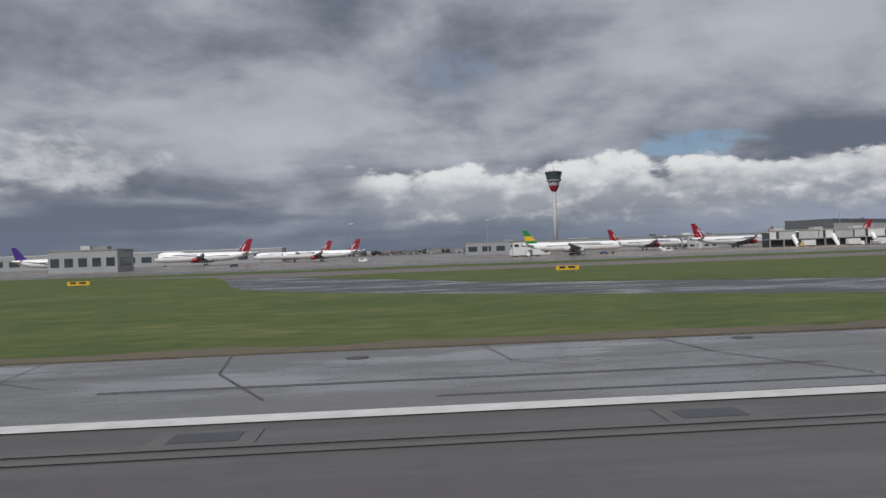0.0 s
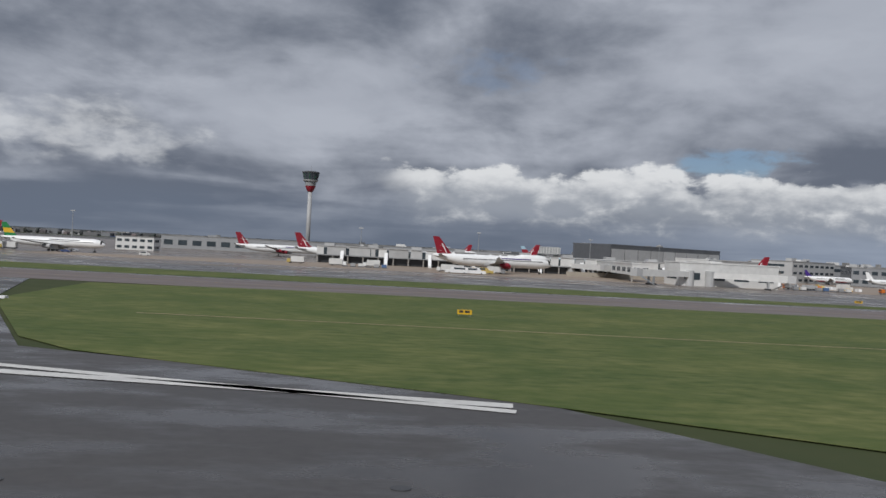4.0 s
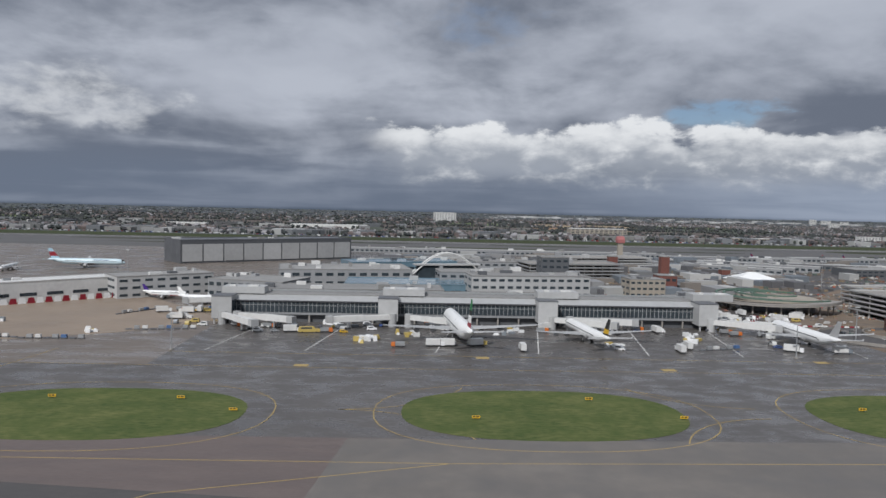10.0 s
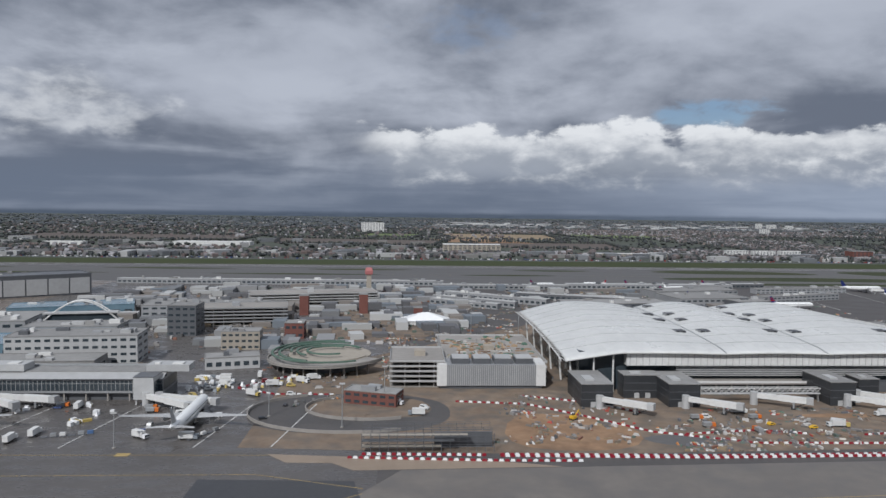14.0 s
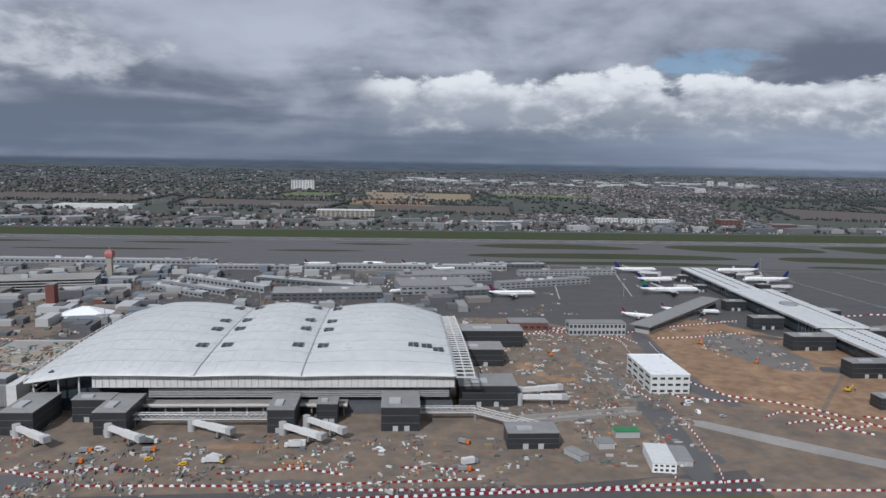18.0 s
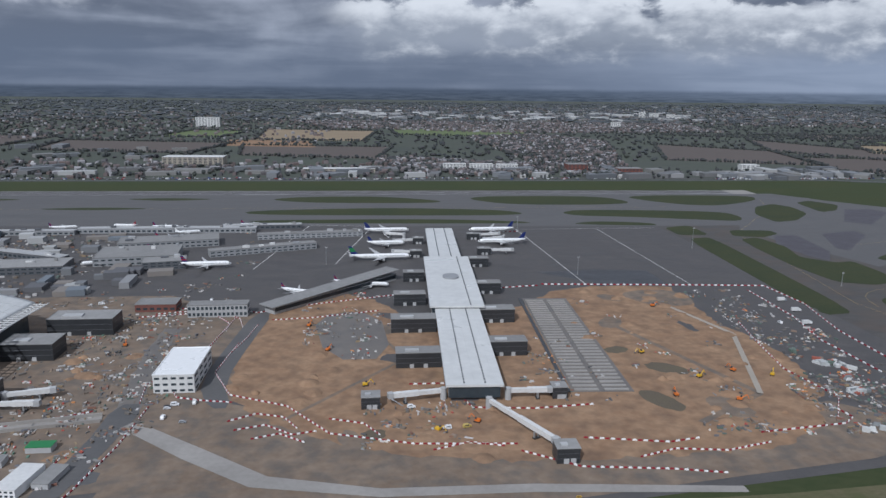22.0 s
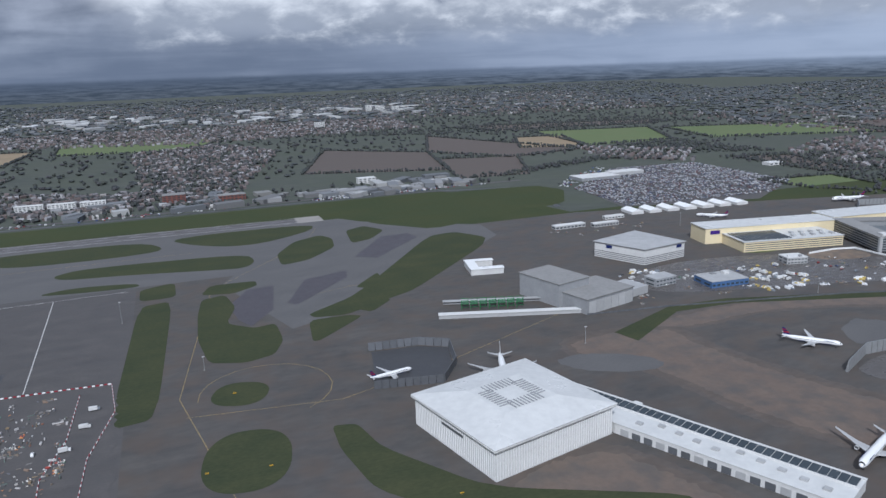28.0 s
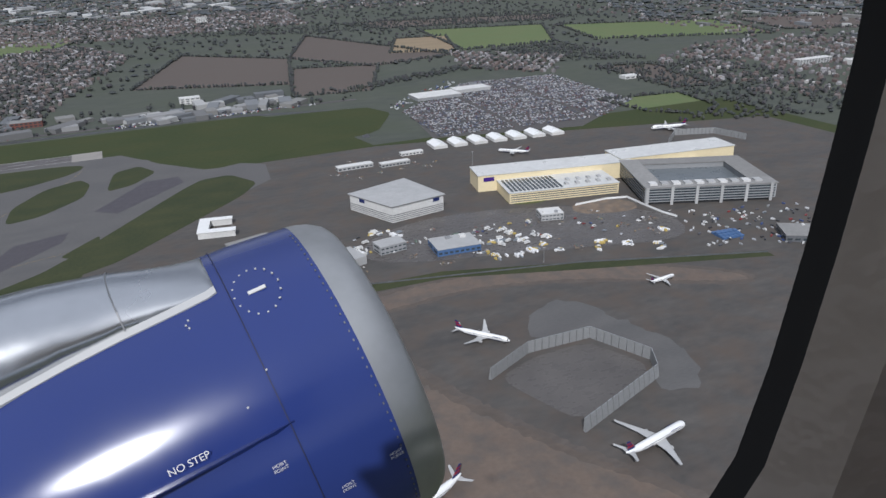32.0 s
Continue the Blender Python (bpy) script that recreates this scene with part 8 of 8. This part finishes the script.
big = inside([(1300, 4300), (3700, 4300), (4200, 5600), (1300, 6000)], 46)
scatter_boxes("far_works", "far long pale works and depots of the town", "warehouses", palette("pale_works", [(0.45, 0.45, 0.44), (0.55, 0.55, 0.54), (0.36, 0.36, 0.36)], 0.6), big, (60, 26, 9), (170, 60, 18))
# named blocks along the road
for x, y, w, d, h, st, by, mat, lab in ((1860, 1760, 56, 16, 17, 5, 10, OFFWHITE, "white five-storey hotel wing"), (1925, 1752, 56, 16, 17, 5, 10, OFFWHITE, "white five-storey hotel wing"), (1990, 1746, 52, 16, 17, 5, 10, OFFWHITE, "white five-storey hotel wing"),
                                        (1525, 1720, 170, 26, 9, 2, 20, BUFF, "long low buff roadside hotel"), (1160, 1880, 150, 50, 20, 5, 18, BUFF, "broad pale hotel with stepped front"), (845, 3560, 110, 18, 44, 9, 12, OFFWHITE, "tall pale slab block in the distance"),
                                        (390, 2120, 220, 60, 10, 0, 0, OFFWHITE, "big far white-roofed warehouse"), (2160, 1720, 50, 34, 20, 5, 8, BRICK, "brick hotel with pale roof"), (2280, 1700, 60, 30, 12, 2, 10, BRICK, "low brick office with pale roof"), (2505, 1790, 46, 24, 14, 3, 7, OFFWHITE, "white office with drum front"),
                                        (3180, 5000, 40, 22, 40, 10, 6, OFFWHITE, "pale tower block of the far town"), (3240, 4960, 60, 22, 34, 8, 9, OFFWHITE, "pale tower block of the far town"), (3340, 4900, 50, 20, 30, 8, 8, OFFWHITE, "pale tower block of the far town"), (2650, 3680, 50, 18, 30, 7, 8, OFFWHITE, "pale tower block of the far town"),
                                        (4060, 1500, 120, 24, 14, 4, 16, LIGHTGREY, "long pale office among suburban houses"), (4180, 1440, 44, 30, 12, 3, 6, OFFWHITE, "white office among suburban houses"), (3560, 1560, 46, 26, 7, 1, 5, OFFWHITE, "white-roofed store by a field"), (50, 2070, 110, 30, 10, 0, 0, OFFWHITE, "big far white-roofed warehouse"), (3010, 1560, 110, 60, 7, 0, 0, GREY, "grey decked bus garage"), (3120, 1600, 90, 40, 8, 0, 0, LIGHTGREY, "pale roofed garage hall")):
    x, y = eastern(x, y) if x > 2350 else (x, y)
    block(x, y, w, d, h, 0, mat, OFFWHITE if mat is not BRICK else ROOFGREY, st, int(by * 0.7), "far_building", lab, sides=False, wh=0.45, far_off=True)
# fields
fields = [[(2531, 2031), (2713, 2601), (3011, 2326), (2912, 1881)], [(3011, 2326), (3207, 2874), (3390, 2366), (3478, 2100), (3193, 2033)], [(2973, 2123), (3214, 2047), (3070, 1691), (2876, 1713)], [(3641, 2771), (4133, 2629), (3898, 2168), (3552, 2171)], [(3468, 2577), (3656, 2540), (3527, 2167), (3327, 2250)],
          [(3460, 1295), (3665, 1276), (3635, 1123), (3562, 1078), (3481, 1153)], [(1755, 3560), (2435, 3440), (2295, 2960), (1785, 3065)], [(1250, 2500), (1750, 2450), (1700, 2050), (1300, 2150)], [(600, 2700), (1200, 2600), (1150, 2200), (650, 2300)], [(-400, 3000), (500, 2900), (500, 2450), (-300, 2500)],
          [(3715, 1664), (3872, 1614), (3791, 1298), (3693, 1325)], [(4175, 2576), (4761, 2338), (4632, 1895), (4046, 2133)], [(1200, 3400), (1700, 3300), (1650, 2700), (1250, 2760)], [(-1500, 2900), (-600, 3000), (-600, 2650), (-1400, 2600)], [(900, 3300), (1150, 3250), (1100, 2850), (850, 2900)], [(3515, 3220), (4400, 2962), (4288, 2769), (3546, 2918)], [(4860, 2331), (5540, 1987), (5321, 1700), (4735, 1939)]]
PLOUGH = material("ploughed_soil", (0.080, 0.064, 0.055), (0.106, 0.087, 0.074), 0.95, grain=0.08, blotch=0.006, amount=0.4, streak=6)
STUBBLE = material("pale_stubble", (0.27, 0.205, 0.125), (0.20, 0.155, 0.10), 0.95, grain=0.08, blotch=0.006, amount=0.4, streak=4)
MEADOW = material("green_meadow", (0.085, 0.125, 0.040), (0.120, 0.140, 0.060), 0.95, grain=0.05, blotch=0.006, amount=0.4)
for i, poly in enumerate(fields):
    mat, lab = ((PLOUGH, "dark ploughed field"), (PLOUGH, "brown ploughed field edged by hedges"), (PLOUGH, "dark brown ploughed field"), (MEADOW, "bright green meadow"), (STUBBLE, "pale tan stubble field"), (MEADOW, "green paddock with bushes"), (MEADOW, "green meadow beyond the village"), (PLOUGH, "brown bare field"))[i % 8]
    patch("field", poly, -0.10 + 0.003 * i, mat, lab + " among trees", "field")
patch("gravel_works", [(1150, 2750), (1450, 2700), (1500, 2420), (1200, 2480)], 0.03, EARTH, "orange bare ground of a gravel works", "field")
patch("car_park_ground", [(3013, 1188), (3053, 1426), (3324, 1664), (3522, 1631), (3540, 1279), (3299, 1125)], 0.0, TARMAC, "asphalt of a great long-stay car park", "car park")
patch("perimeter_road", [(-2400, 1572), (2700, 1572), (2960, 1500), (2900, 1260), (2912, 1255), (2975, 1510), (2710, 1586), (-2400, 1586)], 0.02, TARMAC_DARK, "perimeter road along the airfield fence", "road")
patch("bath_road", [(-2400, 1624), (3000, 1600), (3000, 1616), (-2400, 1642)], 0.015, TARMAC, "dual carriageway beyond the airfield", "road")
rows = []
for r0 in range(60):
    y = 1250 + r0 * 8.0
    for x in np.arange(2940, 3440, 3.0):
        if (r0 % 7 != 3) and x < 3455 - max(0, 1365 - y) * 1.35 and x > 2945 + max(0, y - 1480) * 0.98 and rng.random() < 0.74 and abs((x - 2940) % 170 - 85) < 80:
            rows.append((x, y + rng.normal(0, 0.4)))
cp = Shape()
for x, y in (eastern(*p) for p in rows):
    o = len(cp.v)
    l, w = 2.1, 0.85
    cp.v += [(x - w, y - l, 0.2), (x + w, y - l, 0.2), (x + w, y + l, 0.2), (x - w, y + l, 0.2), (x - w, y - l, 0.9), (x + w, y - l, 0.9), (x + w, y + l, 0.9), (x - w, y + l, 0.9), (x - w * 0.8, y - l * 0.6, 1.5), (x + w * 0.8, y - l * 0.6, 1.5), (x + w * 0.8, y + l * 0.4, 1.5), (x - w * 0.8, y + l * 0.4, 1.5)]
    cp.f += [tuple(o + k for k in q) for q in ((0, 1, 5, 4), (1, 2, 6, 5), (2, 3, 7, 6), (3, 0, 4, 7), (4, 5, 9, 8), (5, 6, 10, 9), (6, 7, 11, 10), (7, 4, 8, 11), (8, 9, 10, 11))]
solid("parked_cars", cp, palette("bright_car_paints", [(0.42, 0.42, 0.42), (0.3, 0.31, 0.33), (0.06, 0.06, 0.07), (0.5, 0.5, 0.5), (0.03, 0.03, 0.035), (0.11, 0.04, 0.04), (0.06, 0.08, 0.14), (0.14, 0.15, 0.16), (0.30, 0.31, 0.33)], 0.3), "hundreds of parked cars in long rows", "cars", kind="stuff")
cars2 = np.vstack([inside([(2472, 1584), (2904, 1596), (2890, 1617), (2475, 1624)], 260), inside([(-400, 1590), (2300, 1590), (2300, 1620), (-400, 1625)], 700), inside([(3092, 562), (3288, 489), (3297, 629), (3130, 680)], 120), inside([(3039, 1447), (3314, 1670), (3266, 1693), (3032, 1488)], 100)])
scatter_boxes("roadside_cars", "cars parked along the far road", "cars", CARS, cars2, (4, 1.7, 1.3), (5, 1.9, 2.2))

# woods and hedges: many leafless, broken crowns on short trunks
def wood(name, label, pts, lo, hi, seed, mat=None):
    r = np.random.default_rng(seed)
    n = len(pts)
    R, Hh = r.uniform(lo[0], hi[0], n), r.uniform(lo[1], hi[1], n)
    vs = np.zeros((n, 3, 5, 3))
    ang = np.arange(5) * 2 * np.pi / 5
    k1 = r.uniform(0.65, 1.25, (n, 5))
    k2 = r.uniform(0.35, 0.9, (n, 5))
    a0 = r.uniform(0, 6.28, n)[:, None]
    for lev, (kk, zz) in enumerate(((0.25 * np.ones((n, 5)), 0.0), (k1, 0.45), (k2, 0.85))):
        vs[:, lev, :, 0] = pts[:, :1] + R[:, None] * kk * np.cos(ang + a0 + lev * 0.4)
        vs[:, lev, :, 1] = pts[:, 1:] + R[:, None] * kk * np.sin(ang + a0 + lev * 0.4)
        vs[:, lev, :, 2] = Hh[:, None] * (zz + (r.uniform(-0.12, 0.12, (n, 5)) if lev else 0)) - (0.1 if lev == 0 else 0)
    tip = np.stack([pts[:, 0] + r.normal(0, 0.3, n) * R, pts[:, 1] + r.normal(0, 0.3, n) * R, Hh], 1)
    V = np.concatenate([vs.reshape(n, 15, 3), tip[:, None]], 1).reshape(-1, 3)
    one = [(lev * 5 + i, lev * 5 + (i + 1) % 5, (lev + 1) * 5 + (i + 1) % 5, (lev + 1) * 5 + i) for lev in (0, 1) for i in range(5)]
    top = [(10 + i, 10 + (i + 1) % 5, 15) for i in range(5)]
    F = [tuple(16 * t + i for i in q) for t in range(n) for q in one + top]
    sh = Shape()
    sh.v, sh.f = V.tolist(), F
    return solid(name, sh, mat or TREES, label, "trees", kind="stuff")


hedges = []
for poly in fields:
    for a, b in zip(poly, poly[1:] + poly[:1]):
        d = math.dist(a, b)
        for k in range(int(d / 8)):
            hedges.append((a[0] + (b[0] - a[0]) * k * 8 / d + rng.normal(0, 2), a[1] + (b[1] - a[1]) * k * 8 / d + rng.normal(0, 2)))
near = np.vstack([np.array(hedges), streets(VILLAGE, 1700, 30, 0.33), inside([(-2500, 1600), (3000, 1600), (3000, 1750), (-2500, 2100)], 1500), inside([(3455, 1059), (3965, 886), (4110, 1578), (3676, 1686), (3679, 1105)], 900), inside([(2995, 1691), (3425, 1823), (3389, 1886), (3018, 1739)], 200),
                  inside([(3624, 2111), (3906, 2143), (3917, 1691), (3684, 1806)], 500), inside([(3294, 2894), (4487, 2756), (4513, 3155), (2614, 3228)], 900), inside([(3759, 799), (5024, 216), (5488, 1188), (3978, 1086)], 1300)])
wood("village_trees", "bare spring trees among the houses", near, (2.5, 4), (6, 11), 21)
mids = np.vstack([inside([(-3000, 2000), (4600, 2000), (5600, 4200), (-3200, 4600)], 7000), houses[rng.choice(len(houses), 5200)] + rng.normal(0, 14, (5200, 2))])
keep = np.ones(len(mids), bool)
for poly in fields + [[(3013, 1188), (3053, 1426), (3324, 1664), (3522, 1631), (3540, 1279), (3299, 1125)]]:
    P = np.array(poly, float)
    hit = np.zeros(len(mids), bool)
    for i in range(len(P)):
        (x1, y1), (x2, y2) = P[i], P[i - 1]
        cr = ((y1 > mids[:, 1]) != (y2 > mids[:, 1])) & (mids[:, 0] < (x2 - x1) * (mids[:, 1] - y1) / (y2 - y1 + 1e-9) + x1)
        hit ^= cr
    keep &= ~hit
keep &= mids[:, 1] > 1600
wood("far_woods", "far dark woods and tree lines", mids[keep], (4, 5), (11, 12), 22)
# Aerial haze over these woods is mixed into their blue-grey colours.
wood("distant_woods", "woods on the horizon with haze in their colour", np.vstack([inside([(-4500, 4200), (6500, 4000), (8500, 8800), (-5500, 8800)], 9000), inside([(4600, 2500), (8600, 900), (9400, 6000), (5600, 5200)], 3200)]), (9, 7), (34, 15), 23, palette("haze_tinted_woods", [(0.070, 0.080, 0.088), (0.080, 0.086, 0.094), (0.062, 0.072, 0.080), (0.078, 0.086, 0.080)], 0.95))
roofs = np.vstack([inside([(890, 560), (1010, 560), (1140, 640), (1150, 1010), (900, 1010)], 150), inside([(1190, 650), (1370, 650), (1370, 1000), (1190, 1000)], 24), inside([(650, 640), (880, 640), (880, 1000), (720, 1000)], 120), inside([(1370, 700), (1480, 720), (1480, 800), (1370, 800)], 16)])
scatter_boxes("terminal_roofscape", "crowded low roofs, sheds and plant rooms of the terminal area", "buildings", palette("roofscape_greys", [(0.24, 0.24, 0.24), (0.16, 0.165, 0.17), (0.34, 0.34, 0.33), (0.11, 0.11, 0.115), (0.42, 0.42, 0.41), (0.2, 0.18, 0.16), (0.15, 0.17, 0.19)], 0.7), roofs, (9, 7, 3), (34, 18, 8), grid=True)
small = np.vstack([inside([(890, 560), (1010, 560), (1140, 640), (1150, 1010), (900, 1010)], 500), inside([(1190, 650), (1370, 650), (1370, 1000), (1190, 1000)], 420), inside([(650, 460), (880, 460), (880, 1000), (720, 1000)], 420)])
scatter_boxes("service_clutter", "vans, ducts and small sheds between terminal buildings", "clutter", CLUTTER, small, (2, 1.5, 1.0), (6, 3, 2.6), grid=True)
car_park(1086, 454, 66, 100, 4)


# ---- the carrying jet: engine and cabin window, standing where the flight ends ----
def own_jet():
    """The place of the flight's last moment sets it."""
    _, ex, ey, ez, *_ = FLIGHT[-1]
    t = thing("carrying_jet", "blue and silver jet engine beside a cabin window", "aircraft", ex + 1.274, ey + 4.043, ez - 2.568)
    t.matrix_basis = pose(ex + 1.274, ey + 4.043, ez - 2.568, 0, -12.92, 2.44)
    seg = 72
    ring = lambda s, r: [(-s, r * math.cos(2 * math.pi * i / seg), r * math.sin(2 * math.pi * i / seg)) for i in range(seg)]
    on = lambda s, deg, r=1.06: (-s, r * math.cos(radians(deg)), r * math.sin(radians(deg)))
    paint = material("glossy_blue_lacquer", (0.022, 0.038, 0.165), (0.018, 0.032, 0.140), 0.13, grain=0.6, blotch=0.5, spec=0.6)
    alu = material("brushed_aluminium", (0.62, 0.63, 0.64), (0.50, 0.51, 0.52), 0.3, metal=1.0, grain=3.0, blotch=0.8)
    dull = material("dull_inlet_metal", (0.50, 0.50, 0.49), (0.40, 0.40, 0.39), 0.42, metal=0.9, grain=4.0, blotch=1.0)
    seam = material("panel_gap", (0.008, 0.012, 0.05), (0.01, 0.012, 0.04), 0.6)
    cowl = part("cowl", Shape().loft([ring(s, r) for s, r in ((0.237, 1.018), (0.6, 1.05), (0.9, 1.06), (1.8, 1.06), (2.6, 1.0), (3.2, 0.92))], False), paint, t, "glossy deep blue fan cowl", True)
    part("lip", Shape().loft([ring(s, r) for s, r in ((0.240, 1.0195), (0.17, 1.007), (0.10, 0.984), (0.034, 0.943), (0.008, 0.91), (0.0, 0.882), (0.03, 0.83), (0.12, 0.79), (0.5, 0.78))], False), dull, t, "bare metal inlet lip", True)
    part("inlet_duct", Shape().loft([ring(0.5, 0.78), ring(1.0, 0.8)], False), DARKGREY, t, "", True)
    part("fan", Shape().loft([ring(1.0, 0.8), ring(0.98, 0.2), ring(0.7, 0.02)], False), RUBBER, t, "", True)
    part("nozzle", Shape().loft([ring(3.2, 0.92), ring(3.9, 0.74), ring(3.9, 0.6)], False), alu, t, "", True)
    for s in (0.736, 2.3):
        part("seam", Shape().loft([ring(s, 1.0625), ring(s + 0.005, 1.0625)], False), seam, cowl)
    rv = Shape().box(-0.005, -0.005, -0.004, 0.005, 0.005, 0.004).mesh("rivet", LIGHTGREY)

    def stuck(name, mesh, s, deg, r, parent, spin=0):
        at = pose(-s, r * math.cos(radians(deg)), r * math.sin(radians(deg)), deg - 90, 0, 0) @ pose(0, 0, 0, 0, 0, spin)
        return part(name, mesh, None, parent, at=at)

    for i in range(16):
        a = 2 * math.pi * i / 16
        stuck("rivet", rv, 0.595 + 0.125 * math.cos(a), 109.5 + 9.5 * math.sin(a), 1.05, cowl)
    for i in range(46):
        stuck("rivet", Shape().box(-0.004, -0.006, -0.003, 0.004, 0.006, 0.003).mesh("rivet", DARKGREY) if i == 0 else rivet_dark, 0.262, 84 + i * 3, 1.0225, cowl) if i else None
    part("hoist_plate", Shape().box(-0.05, -0.012, 0, 0.05, 0.012, 0.006), OFFWHITE, cowl, at=pose(*on(0.595, 110, 1.052), 20))
    # pylon fairing rides on the crown of the cowl
    hump, seal = [], []
    for s, w, h in ((0.79, 15, 0.0), (0.84, 16, 0.012), (0.95, 16.5, 0.045), (1.1, 17, 0.10), (1.3, 17.5, 0.17), (1.6, 19, 0.24), (1.92, 21.5, 0.29), (2.4, 23, 0.36), (3.4, 26, 0.52), (4.4, 28, 0.62)):
        base = 1.062 if s < 1.9 else 1.062 - (s - 1.9) * 0.045
        hump.append([on(s, 88 + w * k, base + h * (1 - abs(k) ** 2.6) - (0.02 if abs(k) == 1 else 0)) for k in (-1, -0.85, -0.6, -0.3, 0, 0.3, 0.6, 0.85, 1)] + [on(s, 88, base - 0.1)])
        seal.append([on(s, 88 + w + d, base + r) for d, r in ((-1.2, 0.012), (1.6, 0.006), (1.6, -0.02), (-1.2, -0.02))])
    pyl = part("pylon", Shape().loft(hump), alu, t, "bare aluminium pylon fairing", True)
    part("seal_strip", Shape().loft(seal), LIGHTGREY, pyl, "pale seal strip")
    part("pylon_seam", Shape().loft([[on(1.28 + d, 88 + w, 1.066 + 0.165 * (1 - abs(w / 17.5) ** 2.6)) for w in range(-17, 18, 2)] for d in (0, 0.008)], False), DARKGREY, pyl)
    # strake on the inboard shoulder
    blade = [[on(s, 152 - 1.3, 1.03), on(s, 151, 1.06 + h), on(s, 152 + 1.3, 1.03)] for s, h in ((0.715, 0.0), (0.82, 0.035), (1.0, 0.075), (1.3, 0.11), (1.7, 0.12))]
    stk = part("strake", Shape().loft(blade), paint, cowl, "blue strake fin")
    for s, d in ((0.733, 135.1), (0.89, 142.2), (0.98, 110.5), (1.0, 112), (0.99, 113.4)):
        stuck("bolt", rv, s, d, 1.062, cowl)

    def lettering(text, size, at, parent):
        cu = bpy.data.curves.new("lettering", "FONT")
        cu.body, cu.size, cu.align_x, cu.align_y = text, size, "CENTER", "CENTER"
        tmp = bpy.data.objects.new("lettering", cu)
        me = bpy.data.meshes.new_from_object(tmp)
        bpy.data.objects.remove(tmp)
        bpy.data.curves.remove(cu)
        me.name = "lettering"
        me.materials.clear()
        me.materials.append(OFFWHITE)
        part("lettering", me, None, parent, at=at)

    lettering("NO STEP", 0.052, pose(*on(1.24, 148.4, 1.098), 66, 0, 0), stk)
    lettering("HOIST\nPOINT", 0.026, pose(*on(0.87, 160.7, 1.064), 71, 0, 0), cowl)
    lettering("HOIST\nPOINT", 0.026, pose(*on(0.30, 175.7, 1.034), 86, 0, 0), cowl)
    lettering("HOIST\nPOINT", 0.026, pose(*on(0.60, 176.7, 1.054), 87, 0, 0), cowl)
    # cabin window beside the seat: rubber gasket and beige side panel
    trim = material("beige_cabin_lining", (0.42, 0.37, 0.31), (0.37, 0.32, 0.27), 0.6, grain=20, blotch=1.0, bump=0.1)
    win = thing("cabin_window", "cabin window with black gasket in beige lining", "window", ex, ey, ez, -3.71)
    k = 0.6
    glass = [(0.40, 0.22), (0.458, 0.13), (0.483, 0.04), (0.492, -0.051), (0.493, -0.092), (0.488, -0.158), (0.478, -0.255), (0.462, -0.363), (0.440, -0.458), (0.416, -0.499), (0.33, -0.56), (-0.5, -0.58), (-0.62, -0.4), (-0.62, 0.15), (-0.5, 0.26), (0.33, 0.26)]
    grown = lambda d: [(x + d * (1 if x > 0.3 else (-1 if x < -0.55 else 0)), z + d * (0.9 if z > 0.1 else (-0.35 if -0.52 < z < -0.4 else (-1 if z <= -0.52 else 0)))) for x, z in glass]
    band = lambda d0, y0, d1, y1: Shape().loft([[(k * x, k * y0, k * z) for x, z in grown(d0)], [(k * x, k * y1, k * z) for x, z in grown(d1)]], False)
    part("gasket", band(0.0, 0.42, 0.022, 0.405), RUBBER, win, "black rubber gasket", True)
    part("reveal", band(0.022, 0.4049, 0.06, 0.36), trim, win, "beige moulded reveal", True)
    # Unseen panels added round the seat to keep sunlight off the lining.
    part("aisle_wall", Shape().box(-0.9, -1.5, -0.9, 1.2, -1.4, 0.52), trim, win, "unseen partition added to keep sun off the lining")
    part("cabin_ceiling", Shape().box(-0.9, -1.5, 0.52, 1.2, -0.25, 0.55), trim, win, "unseen ceiling added to shade the lining")
    part("cabin_floor", Shape().box(-0.9, -1.5, -0.96, 1.2, 0.2, -0.9), trim, win)
    part("seat_back", Shape().box(0.95, -1.39, -0.9, 1.05, -0.1, 0.5), NAVY, win, "unseen dark panel closing the shade box ahead")
    part("lining", band(0.06, 0.36, 0.32, 0.31), trim, win, "beige cabin lining", True)


rivet_dark = Shape().box(-0.004, -0.006, -0.003, 0.004, 0.006, 0.003).mesh("rivet", DARKGREY)
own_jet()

# ---- set out at K to one ----
for me in bpy.data.meshes:
    me.transform(Matrix.Scale(K, 4))
for ob in scene.objects:
    if ob.type in ("MESH", "EMPTY"):
        ob.location = ob.location * K
